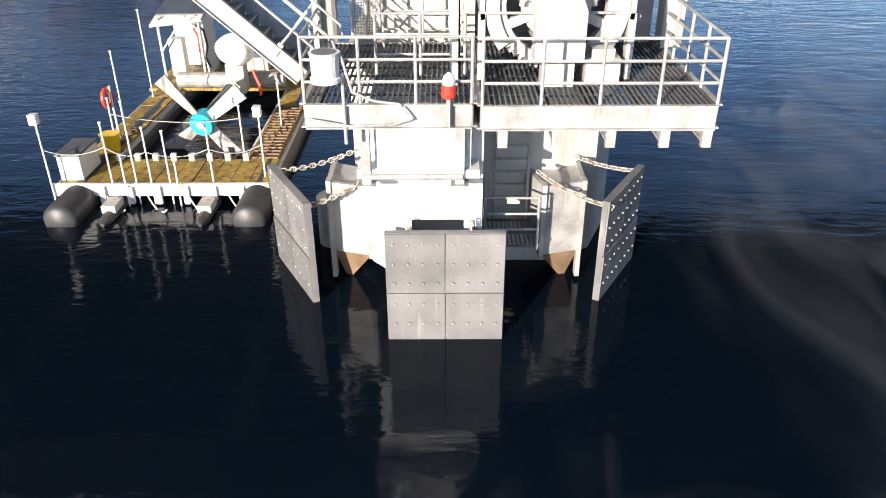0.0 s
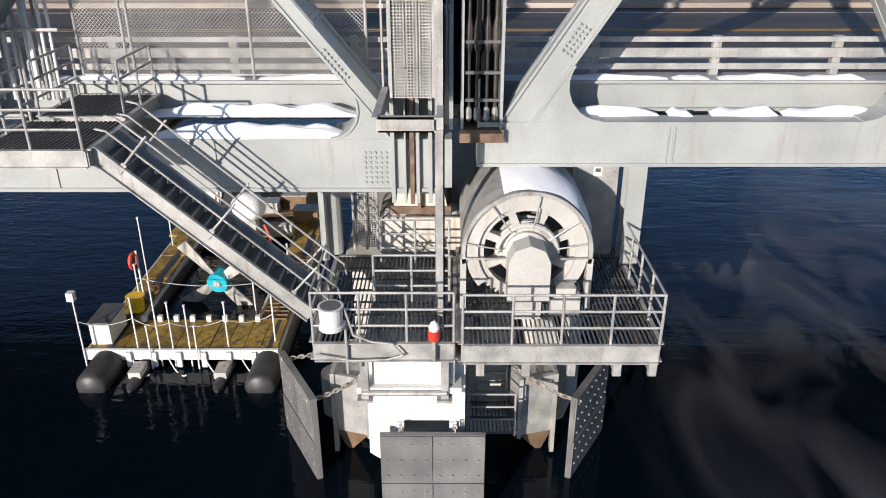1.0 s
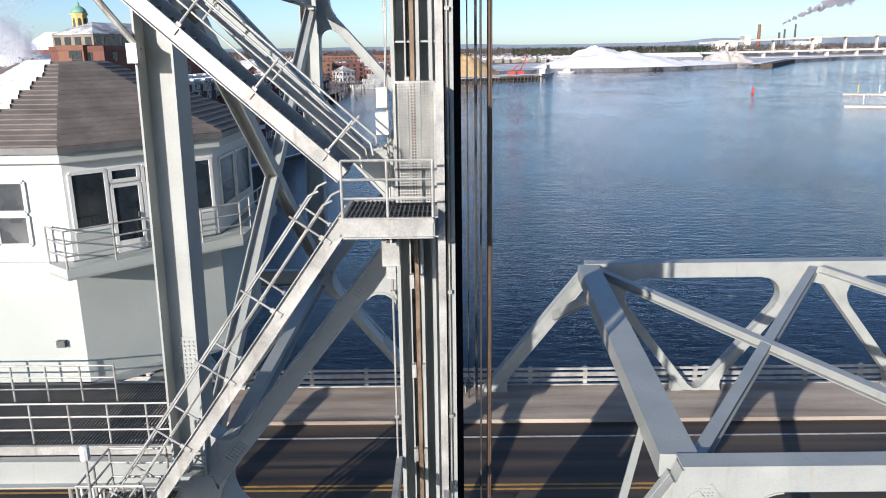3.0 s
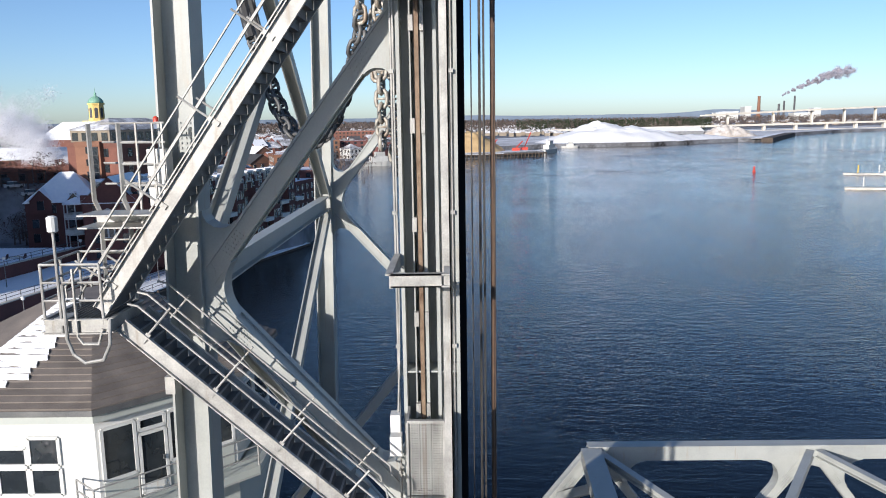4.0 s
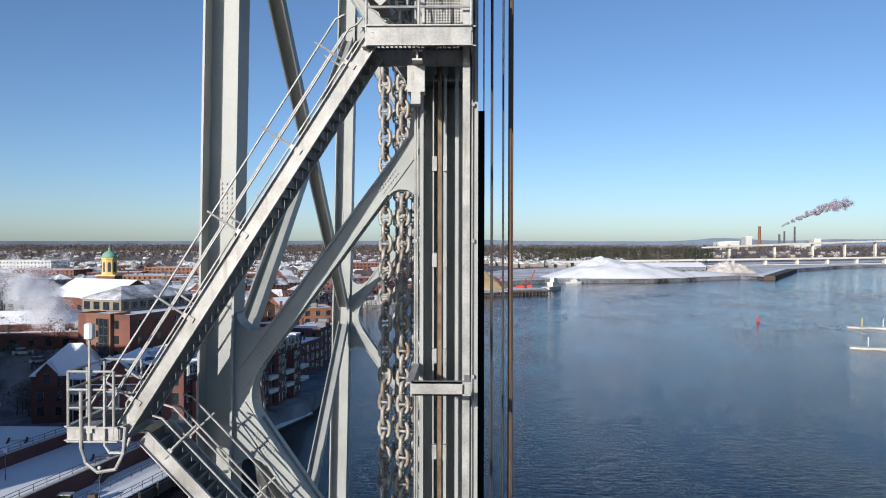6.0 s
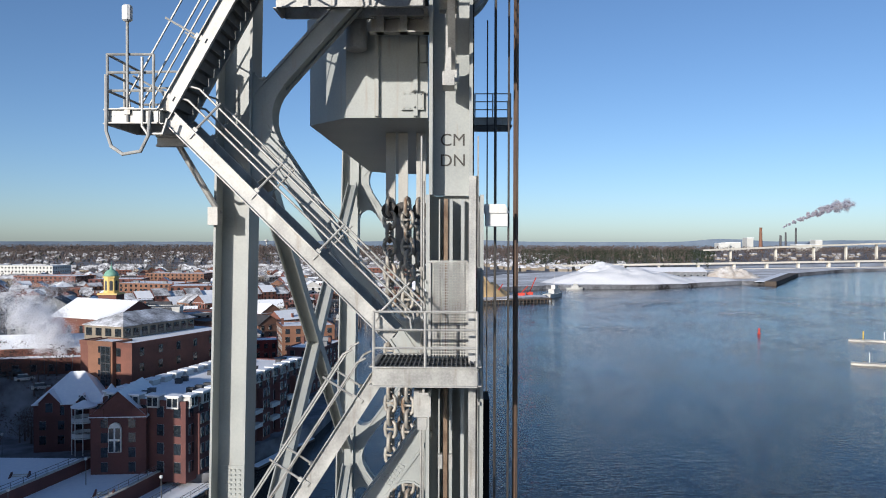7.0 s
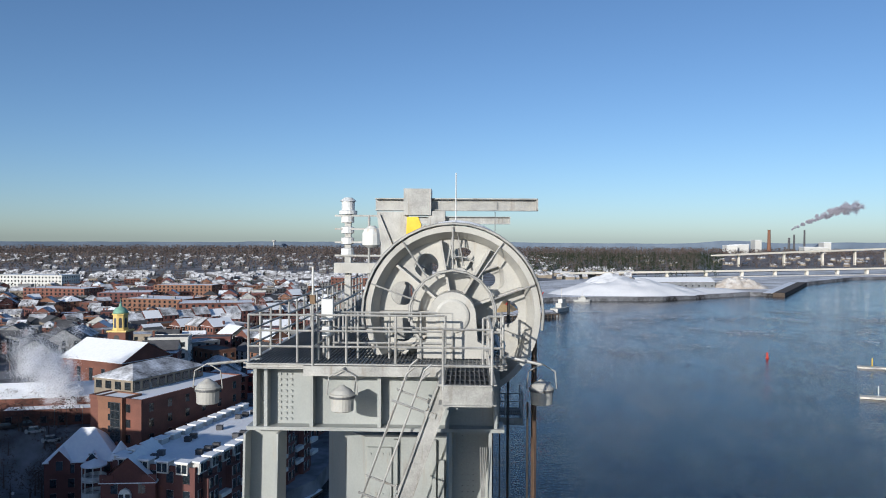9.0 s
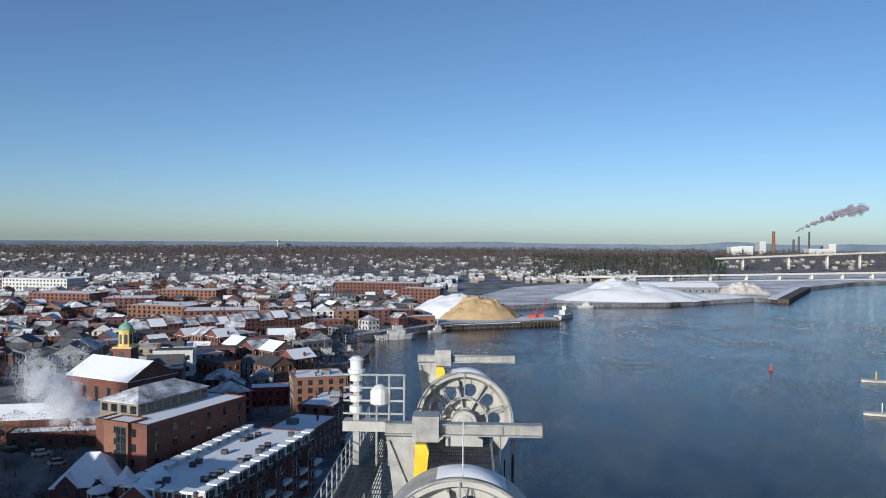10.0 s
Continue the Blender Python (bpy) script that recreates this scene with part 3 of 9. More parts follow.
    for x0, x1 in ((-0.86, -0.78), (0.04, 0.12)):
        part("leg_flange", box(bm_new(), x0, x1, y - 0.4, y + 0.8, 51.7, 59.87), STEEL, ob)
    part("leg_web", box(bm_new(), -0.78, 0.04, y + 0.1, y + 0.15, 51.7, 59.87), STEEL, ob)
    for z in (13.1, 25.4, 37.5, 47.6):
        part("diaphragm", box(bm_new(), -0.84, 0.29, y - 0.36, y + 0.3, z - 0.02, z + 0.02), STEEL, ob)
    part("greased_face", box(bm_new(), 0.373, 0.53, y + 0.1, y + 1.1, 9.0, 47.0), GREASE, ob, "black greased guide face")
    part("greased_face", box(bm_new(), 0.122, 0.15, y - 0.2, y + 1.2, 51.7, 59.8), GREASE, ob, "black greased guide face")
    # braces
    for k, (zl, zr) in enumerate(NODES):
        z_next = NODES[k + 1][0] if k < 2 else 53.6
        member(ob, (leg_x(zl) + 0.35, zl + 0.25), (-0.95, zr - 0.35), y, 0.41, 0.12, "brace")
        member(ob, (-0.95, zr + 0.85), (leg_x(z_next) + 0.35, z_next - 0.3), y, 0.41, 0.12, "brace")
        x = leg_x(z_next) - 0.13
        A0, A1 = Vector((leg_x(zl) + 0.35, zl + 0.25)), Vector((-0.95, zr - 0.35))
        B0, B1 = Vector((-0.95, zr + 0.85)), Vector((leg_x(z_next) + 0.35, z_next - 0.3))
        up, dn = (A1 - A0).normalized(), (B0 - B1).normalized()
        nu, nd = Vector((-up.y, up.x)) * 0.205, Vector((dn.y, -dn.x)) * 0.205  # to the upper edge of each brace
        nd = nd if nd.y > 0 else -nd
        L0, LD = Vector((leg_x(0) + 0.27, 0)), Vector((0.0189, 1)).normalized()
        R0, RD = Vector((-0.92, 0)), Vector((0, 1))
        for c0, e1, e2, rad in ((meet(A0 + nu, up, L0, LD), LD, up, 0.42), (meet(B0 - nd, dn, L0, LD), -LD, dn, 0.42), (meet(A0 - nu, up, R0, RD), -RD, -up, 0.4),
                                (meet(B0 + nd, dn, R0, RD), RD, -dn, 0.4), (meet(A0 + nu, up, B0 - nd, dn), -up, -dn, 0.3)):
            joint(ob, c0, e1, e2, rad, y)
        if k < 2:
            nxt = (Vector((-0.95, NODES[k + 1][1] - 0.35)) - Vector((leg_x(z_next) + 0.35, z_next + 0.25))).normalized()
            c0 = meet(B0 + nd, dn, Vector((leg_x(z_next) + 0.35, z_next + 0.25)) - Vector((-nxt.y, nxt.x)) * 0.205, nxt)
            joint(ob, c0, nxt, dn, 1.0, y)
        part("gusset", plate(bm_new(), [(x + 0.3, z_next - 1.0), (x + 0.66, z_next - 0.45), (x + 0.7, z_next), (x + 0.66, z_next + 0.45), (x + 0.3, z_next + 1.0)], y - 0.258, y + 0.258), STEEL, ob)
        part("gusset", plate(bm_new(), [(-0.9, zr - 0.8), (-1.2, zr - 0.4), (-1.1, zr + 0.25), (-1.2, zr + 0.85), (-0.9, zr + 1.3)], y - 0.26, y + 0.26), STEEL, ob)
        bolts(ob, A0 + up * 1.0, y - 0.24, 7, 3, 0.09, up)
        bolts(ob, A1 - up * 1.2, y - 0.24, 7, 3, 0.09, up)
        bolts(ob, B1 + dn * 1.0, y - 0.24, 7, 3, 0.09, dn)
    # short brace from the topmost node to the walkway
    z4 = 53.6
    A0, A1 = Vector((leg_x(z4) + 0.35, z4 + 0.2)), Vector((-2.6, 56.2))
    member(ob, A0, A1, y, 0.41, 0.12, "brace")
    up = (A1 - A0).normalized()
    nu = Vector((-up.y, up.x)) * 0.205
    dn = (Vector((leg_x(z4) + 0.35, z4 - 0.3)) - Vector((-0.95, NODES[2][1] + 0.85))).normalized()
    joint(ob, meet(A0 - nu, up, Vector((-0.95, NODES[2][1] + 0.85)) + Vector((dn.y, -dn.x)) * 0.205 * (1 if dn.x < 0 else -1), dn), up, -dn, 1.0, y)
    joint(ob, meet(A0 + nu, up, Vector((leg_x(0) + 0.27, 0)), Vector((0.0189, 1)).normalized()), (0.0189, 1), up, 0.16, y)
    # girder across the top
    part("top_girder_web", box(bm_new(), -5.35, 0.3, y - 0.03, y + 0.03, 59.95, 61.35), STEEL, ob)
    part("top_girder_flange", box(bm_new(), -5.48, 0.4, y - 0.38, y + 0.38, 59.87, 59.95), STEEL, ob)
    part("top_girder_flange", box(bm_new(), -5.48, 0.4, y - 0.38, y + 0.38, 61.35, 61.42), STEEL, ob)
    for x in (-5.3, -5.05, -4.0, -2.45, -0.9, 0.2):
        part("stiffener", box(bm_new(), x - 0.04, x + 0.04, y + s * 0.34, y + s * 0.03, 59.95, 61.35), STEEL, ob)
    bolts(ob, (-4.65, 60.65), y - 0.03, 3, 10, 0.13, (1, 0))
    bolts(ob, (-0.42, 58.3), y + 0.1, 3, 22, 0.13, (1, 0))
    bolts(ob, (-0.42, 54.6), y + 0.1, 3, 8, 0.13, (1, 0))
    bolts(ob, (-5.13, 60.65), y - 0.03, 2, 10, 0.13, (1, 0))
    bolts(ob, (-0.35, 60.65), y - 0.03, 3, 10, 0.13, (1, 0))
    # guide rail down the straight leg
    if y < 25:
        part("guide_rail", box(bm_new(), -0.52, -0.43, 15.72, 15.84, 7.0, 51.6), RUST, ob, "rusty brown guide rail")
        for x, w in ((-0.62, 0.03), (-0.36, 0.07), (-0.1, 0.08)):
            part("guide_rib", box(bm_new(), x - w / 2, x + w / 2, 15.78, y + 0.3, 7.0, 51.6), STEEL, ob)
        me = mesh_of("rail_clip", box(box(bm_new(), -0.17, -0.07, -0.06, 0.1, -0.16, 0.16), 0.07, 0.15, -0.06, 0.1, -0.16, 0.16), GALV)
        z = 9.7
        while z < 51.4:
            shared("rail_clip", me, ob, Matrix.Translation((-0.47, 15.74, z)))
            z += 2.12
    return ob


tower_frame(FRONT, "tall grey steel bridge tower face with a rusty guide rail")
tower_frame(REAR, "grey steel bridge tower face across the road")
# bracing between the two frames, in the plane of the sloping legs
side = thing("tower_side_bracing", (-5.6, FRONT, 14.5), "grey steel crossed braces between the tower frames", "bracing")
levels = (15.0, 27.35, 40.6, 53.6)
for lo, hi in zip(levels, levels[1:]):
    part("brace", ibeam(bm_new(), (leg_x(lo), FRONT + 0.5, lo + 0.4), (leg_x(hi), REAR - 0.5, hi - 0.4), 0.42, 0.4, up=(1, 0, 0)), STEEL, side)
    part("brace", ibeam(bm_new(), (leg_x(lo) + 0.02, REAR - 0.5, lo + 0.4), (leg_x(hi) + 0.02, FRONT + 0.5, hi - 0.4), 0.42, 0.4, up=(1, 0, 0)), STEEL, side)
for z in (14.8, 27.35):
    part("strut", ibeam(bm_new(), (leg_x(z), FRONT + 0.4, z), (leg_x(z), REAR - 0.4, z), 0.6, 0.4), STEEL, side)
for x in (-4.9, -2.6, 0.1):
    part("top_beam", ibeam(bm_new(), (x, FRONT + 0.4, 60.7), (x, REAR - 0.4, 60.7), 1.2, 0.4), STEEL, side)

# counterweight hanging between the frames
cw = thing("counterweight", (-2.5, 25.4, 53.67), "large grey steel counterweight box with angled corners", "counterweight")
outline = [(-0.95, 17.4), (-2.96, 17.4), (-4.1, 18.7), (-4.1, 32.0), (-2.96, 33.3), (-0.95, 33.3)]
part("body", slab(bm_new(), outline, 53.67, 59.34), STEEL, cw)
part("band", slab(bm_new(), [(x + (0.06 if x > -2 else -0.06 if x < -3 else 0), y + (0.07 if y > 25 else -0.07)) for x, y in outline], 56.1, 56.4), STEEL, cw)
for x in (-2.2, -1.25):
    part("rib", box(bm_new(), x - 0.05, x + 0.05, 17.28, 17.4, 53.7, 59.3), STEEL, cw)

# ---- stairs, landings and walkways on the tower ----
Y0, Y1 = 13.9, 14.95  # the outer and inner stringers of all flights


def grating(bm, x0, x1, y0, y1, z, step=0.09, along="y"):
    """Open steel grating: upright bars on edge and a few cross bars."""
    if along == "y":
        n = max(2, int((x1 - x0) / step))
        for i in range(n + 1):
            x = x0 + (x1 - x0) * i / n
            box(bm, x - 0.012, x + 0.012, y0, y1, z - 0.05, z)
        m = max(2, int((y1 - y0) / 0.5))
        for j in range(m + 1):
            y = y0 + (y1 - y0) * j / m
            box(bm, x0, x1, y - 0.015, y + 0.015, z - 0.06, z - 0.02)
    else:
        n = max(2, int((y1 - y0) / step))
        for i in range(n + 1):
            y = y0 + (y1 - y0) * i / n
            box(bm, x0, x1, y - 0.012, y + 0.012, z - 0.05, z)
        m = max(2, int((x1 - x0) / 0.5))
        for j in range(m + 1):
            x = x0 + (x1 - x0) * j / m
            box(bm, x - 0.015, x + 0.015, y0, y1, z - 0.06, z - 0.02)
    return bm


def staircase(lo, hi, label):
    """A straight flight from lo to hi (x, z) with two stringers, pan treads and pipe handrails."""
    ob = thing("staircase", (lo[0], Y0, lo[1]), label, "staircase", "tower stair flights")
    d = Vector((hi[0] - lo[0], 0, hi[1] - lo[1]))
    up = Vector((-d.z, 0, d.x)).normalized()
    up = up if up.z > 0 else -up
    n = max(2, round(d.length / 2.1))
    for y in (Y0, Y1):
        P, Q = Vector((lo[0], y, lo[1])), Vector((hi[0], y, hi[1]))
        out = 1 if (y == Y0) == (Q.x > P.x) else -1
        part("stringer", channel(bm_new(), P, Q, 0.31, 0.09, 0.022, side=out), GALV, ob)
        for h in (0.82, 0.5):
            a, b = P + up * h, Q + up * h
            turn = (Q - P).normalized() * 0.18
            part("handrail", run(bm_new(), [a - turn - up * 0.14, a, b, b + turn - up * 0.1], 0.023), GALV, ob)
        me = mesh_of("post", tube(bm_new(), (0, 0, 0), up * 0.84, 0.024, 6), GALV)
        shoe = mesh_of("post_shoe", beam(bm_new(), -up * 0.1, up * 0.14, 0.1, 0.05, (0, 1, 0)), GALV)
        for i in range(n + 1):
            at = Matrix.Translation(P.lerp(Q, (i + 0.3) / (n + 0.6)) + Vector((0, -0.03 if y == Y0 else 0.03, 0)) + up * 0.08)
            shared("post", me, ob, at)
            shared("post_shoe", shoe, ob, at)
    m = max(3, round(abs(d.z) / 0.2))
    rise, going = d.z / m, d.x / m
    bm = bm_new()
    w, s = Y1 - Y0 - 0.02, (1 if going > 0 else -1)
    # a folded pan: the tread and the riser behind it in one sheet
    prof = [(-s * 0.03, 0.0), (going, 0.0), (going, rise), (going - s * 0.012, rise), (going - s * 0.012, 0.014), (-s * 0.03, 0.014)]
    plate(bm, prof, 0.02, w)
    me = mesh_of("tread", bm, DARK)
    lip = mesh_of("tread_nosing", box(bm_new(), -0.02, 0.02, 0.05, w - 0.03, 0.014, 0.03), GALV)
    for i in range(m):
        p = Vector((lo[0], Y0, lo[1])).lerp(Vector((hi[0], Y0, hi[1])), i / m) + Vector((0, 0, -0.02))
        shared("tread", me, ob, Matrix.Translation(p))
        shared("tread_nosing", lip, ob, Matrix.Translation(p))
    return ob


def landing(x0, x1, y0, y1, z, label, rails=(), group="tower landings", name="landing", fascia=0.34, rail_label="grey pipe railing round a tower landing"):
    """A grating floor in a channel frame, and railings along the given sides."""
    ob = thing(name, ((x0 + x1) / 2, (y0 + y1) / 2, z - fascia), label, "landing", group)
    for a, b in (((x0, y0), (x1, y0)), ((x1, y0), (x1, y1)), ((x1, y1), (x0, y1)), ((x0, y1), (x0, y0))):
        P, Q = Vector((*a, z - fascia / 2)), Vector((*b, z - fascia / 2))
        part("edge_channel", channel(bm_new(), P, Q, fascia, 0.09, 0.025), GALV, ob)
    tagged(part("grating", grating(bm_new(), x0 + 0.03, x1 - 0.03, y0 + 0.03, y1 - 0.03, z), DARK, ob), kind="stuff")
    ob2 = bm_new()
    for x in (x0 + 0.12, x1 - 0.12):
        for dz in (-0.22, -0.12):
            box(ob2, x - 0.025, x + 0.025, y0 - 0.03, y0, z + dz - 0.02, z + dz + 0.02)
    tagged(part("bolting", ob2, GALV, ob), kind="stuff")
    for line in rails:
        railing([Vector((*p, z)) for p in line], rail_label, spacing=1.0)
    return ob


FLIGHTS = (((-2.45, 5.35), (-6.2, 8.75)), ((-6.55, 15.35), (-1.75, 22.1)), ((-1.75, 22.95), (-6.35, 27.1)), ((-6.75, 27.4), (-1.6, 34.6)),
           ((-1.6, 35.25), (-6.3, 40.15)), ((-6.7, 40.3), (-1.8, 47.95)), ((-1.5, 48.75), (-5.95, 53.1)), ((-6.1, 53.15), (-4.4, 56.15)))
for lo, hi in FLIGHTS:
    staircase(lo, hi, "grey galvanised open-tread stair flight climbing the tower")
staircase((-2.65, 56.4), (-0.9, 61.25), "steep grey galvanised stair flight up to the sheave platform")
GREYB = surface("grey buffer rubber", (0.2, 0.2, 0.2), (0.3, 0.3, 0.3), 0.6)

landing(-8.1, -6.2, 13.7, 15.6, 8.85, "grey grating landing beside the bottom chord", [[(-8.1, 15.6), (-8.1, 13.7), (-6.25, 13.7)]])
for x0, x1, z in ((-7.55, -6.05, 15.5), (-7.75, -6.5, 27.3), (-7.7, -6.7, 40.4), (-7.12, -6.1, 53.25)):
    landing(x0, x1, 13.65, 15.2, z, "small grey grating landing on the outer stairs", [[(x1 - 0.1, 13.65), (x0, 13.65), (x0, 15.2), (x1 - 0.2, 15.2)]], fascia=0.3)
for x0, x1, z in ((-1.75, -0.05, 22.2), (-1.45, 0.0, 34.75), (-1.85, 0.18, 48.2)):
    landing(x0, x1, 13.65, 15.3, z, "grey grating landing in front of the straight tower leg", [[(x0, 13.65), (x1, 13.65)]], fascia=0.4)
    cap = thing("landing_bracket", (-0.9, 14.6, z - 1.4), "grey steel bracket under a stair landing", "bracket", "landing brackets")
    part("arm", ibeam(bm_new(), (-0.88, 13.9, z - 0.5), (-0.88, 15.85, z - 0.5), 0.22, 0.2), GALV, cap)
    part("shoe", box(bm_new(), -1.1, -0.75, 14.3, 14.7, z - 1.15, z - 0.6), GALV, cap)
    part("shoe_plate", box(bm_new(), -1.02, -0.83, 14.25, 14.55, z - 1.4, z - 1.15), GALV, cap)

# stair post masts with lamps on the outer landings
for x, z in ((-7.25, 15.5), (-7.4, 27.3), (-7.25, 40.4), (-6.7, 53.25)):
    mast = thing("landing_lamp", (x, 13.6, z), "slim grey lamp post on a stair landing", "lamp", "landing lamps")
    part("pole", tube(bm_new(), (x, 13.6, z - 0.3), (x, 13.6, z + 1.75), 0.03), GALV, mast)
    part("lamp_head", lathe(bm_new(), (x, 13.6, z + 1.7), "z", [(0, 0.05), (0.03, 0.1), (0.3, 0.1), (0.33, 0.05)], 10), CYAN, mast, "pale grey lamp head")
    part("conduit", run(bm_new(), [(x + 0.3, 13.58, z + 1.0), (x + 0.3, 13.58, z - 0.35), (x + 0.4, 13.58, z - 0.5), (x + 0.7, 13.58, z - 0.5), (x + 0.8, 13.58, z - 0.2)], 0.03), GALV, mast)
    part("foot_plate", box(bm_new(), x - 0.14, x + 0.14, 13.58, 14.0, z, z + 0.02), GALV, mast)
    part("pole_clamp", box(bm_new(), x - 0.06, x + 0.06, 13.57, 14.1, z - 0.12, z + 0.012), GALV, mast)
    if z > 20:
        arm = thing("landing_outrigger", (leg_x(z) - 0.5, 15.4, z - 2.4), "grey steel outrigger and strut under a stair landing", "bracket", "landing outriggers")
        part("arm", ibeam(bm_new(), (x - 0.1, 15.35, z - 0.42), (leg_x(z) - 0.5, 15.35, z - 0.42), 0.24, 0.2), GALV, arm)
        part("strut", tube(bm_new(), (x + 0.35, 15.4, z - 0.5), (leg_x(z) - 0.42, 15.75, z - 2.0), 0.07, 8), GALV, arm)
        part("shoe", box(bm_new(), leg_x(z) - 0.62, leg_x(z) - 0.4, 15.5, 15.85, z - 2.25, z - 1.85), GALV, arm)

# upright channel in front of the straight leg, with cross frames and perforated guards
mastway = thing("guide_channel", (0.1, 14.4, 4.8), "bright grey upright channel with cross frames on the tower leg", "guide channel")
part("channel", box(box(bm_new(), 0.02, 0.2, 14.38, 14.42, 4.7, 52.0), 0.17, 0.2, 14.38, 14.6, 4.7, 52.0), GALV, mastway)
for z in (9.35, 15.85, 28.0, 41.2):
    bm = bm_new()
    box(bm, -0.95, 0.02, 13.48, 13.53, z - 0.13, z + 0.13)
    box(bm, -0.95, 0.18, 13.48, 13.66, z + 0.1, z + 0.13)
    box(bm, -0.95, 0.18, 13.48, 13.66, z - 0.13, z - 0.1)
    part("frame_front", bm, GALV, mastway)
    part("frame_arm", box(box(bm_new(), -0.98, -0.92, 13.5, 15.8, z - 0.15, z + 0.12), -1.06, -0.92, 13.5, 15.8, z + 0.1, z + 0.13), GALV, mastway)
    part("frame_arm", box(bm_new(), 0.06, 0.18, 13.54, 14.38, z - 0.12, z + 0.12), GALV, mastway)


def wire_panel(bm, x0, x1, y, z0, z1, step, t=0.012, slant=False):
    if slant:
        w, h = x1 - x0, z1 - z0
        n = int((w + h) / step)
        for s in (0, 1):
            for i in range(1, n):
                d = i * step
                a, b = max(0, d - h), min(w, d)
                pa, pb = (a, d - a), (b, d - b)
                xa, xb = (x0 + pa[0], x0 + pb[0]) if s == 0 else (x1 - pa[0], x1 - pb[0])
                beam(bm, (xa, y, z0 + pa[1]), (xb, y, z0 + pb[1]), t, t)
    else:
        for i in range(int((x1 - x0) / step) + 1):
            box(bm, x0 + i * step - t, x0 + i * step + t, y - t / 2, y + t / 2, z0, z1)
        for i in range(int((z1 - z0) / step) + 1):
            box(bm, x0, x1, y - t / 2 - 0.002, y + t / 2 - 0.002, z0 + i * step - t, z0 + i * step + t)
    return bm


for z0, z1 in ((9.5, 12.1), (22.25, 24.6), (34.8, 36.9), (48.2, 50.2)):
    g = thing("mesh_guard", (-0.35, 14.9, z0), "pale wire mesh guard over the guide rail", "guard", "mesh guards")
    part("wire_mesh", wire_panel(bm_new(), -0.78, -0.02, 14.85, z0, z1, 0.058, 0.0105), GALV, g)
    for x in (-0.8, 0.0):
        part("frame_post", box(bm_new(), x - 0.025, x + 0.025, 14.8, 15.8, z0, z1), GALV, g)
    part("frame_top", box(bm_new(), -0.8, 0.0, 14.8, 14.9, z1, z1 + 0.05), GALV, g)

# wide platform below the counterweight sheaves
plat = landing(-4.3, -2.7, 13.4, 14.55, 56.25, "grey platform section at the stair head", [[(-2.75, 13.4), (-4.3, 13.4), (-4.3, 14.5)]], fascia=0.46)
plat = landing(-2.3, 1.65, 13.4, 14.55, 56.28, "long grey platform crossing the tower leg", [[(-2.3, 13.4), (1.65, 13.4), (1.65, 14.5), (0.55, 14.5)], [(-0.2, 14.5), (-2.2, 14.5)]], fascia=0.44)
back = landing(-4.3, -1.0, 15.9, 16.7, 56.2, "grey grating walkway round the tower leg", [[(-4.3, 15.95), (-1.05, 15.95)], [(-4.3, 16.65), (-1.05, 16.65)]], fascia=0.3)
for x in (-0.35,):
    k = thing("knee_brace", (x, 15.6, 54.3), "grey steel knee brace under the platform", "brace", "knee braces")
    part("strut", beam(bm_new(), (x, 13.7, 55.8), (x, 15.75, 54.5), 0.16, 0.12), GALV, k)
    part("foot_plate", box(bm_new(), x - 0.16, x + 0.16, 15.7, 15.8, 54.2, 54.6), GALV, k)
part_box = thing("junction_box", (-1.0, 15.4, 57.4), "white electrical box with cables on the tower leg", "junction box")
part("case", box(bm_new(), -1.22, -0.92, 15.5, 15.75, 57.6, 57.98), CYAN, part_box)
for i in range(4):
    part("cable", run(bm_new(), [(-0.92, 15.62, 57.7 + i * 0.06), (-0.5, 15.62, 57.6 + i * 0.09), (-0.1, 15.62, 57.75 + i * 0.07), (0.0 - i * 0.05, 15.62, 59.6)], 0.012, 5), GALV, part_box)
for z in (57.55, 57.95):
    part("rail_strip", box(bm_new(), -0.95, 0.1, 15.7, 15.78, z - 0.02, z + 0.02), GALV, part_box)
for z in (57.0, 57.15, 57.3, 57.45):
    b = single("cable_tray", box(bm_new(), -0.75, 0.05, 15.66, 15.8, z - 0.025, z + 0.025), GALV, "short grey cable tray across the tower leg", "cable tray", "cable trays")

jb = thing("switch_box", (0.7, 16.3, 51.0), "pale switch box with sloping lid beside the tower leg", "switch box")
part("case", box(bm_new(), 0.42, 0.92, 16.1, 16.5, 51.0, 51.3), CYAN, jb)
part("lid", plate(bm_new(), [(0.38, 51.3), (0.96, 51.3), (0.86, 51.5), (0.4, 51.5)], 16.05, 16.55), WHITE, jb)
# leg writing
for text, z in (("CM", 52.85), ("DN", 52.38)):
    cu = bpy.data.curves.new("leg_writing", "FONT")
    cu.body, cu.size, cu.extrude, cu.align_x = text, 0.4, 0.002, "CENTER"
    cu.materials.append(ROPE)
    w = new("leg_writing", cu)
    w.matrix_basis = pose(-0.33, 16.29, z, 90, 0, 0)
    tagged(w, "dark hand-painted letters on the tower leg", "lettering", "leg lettering")

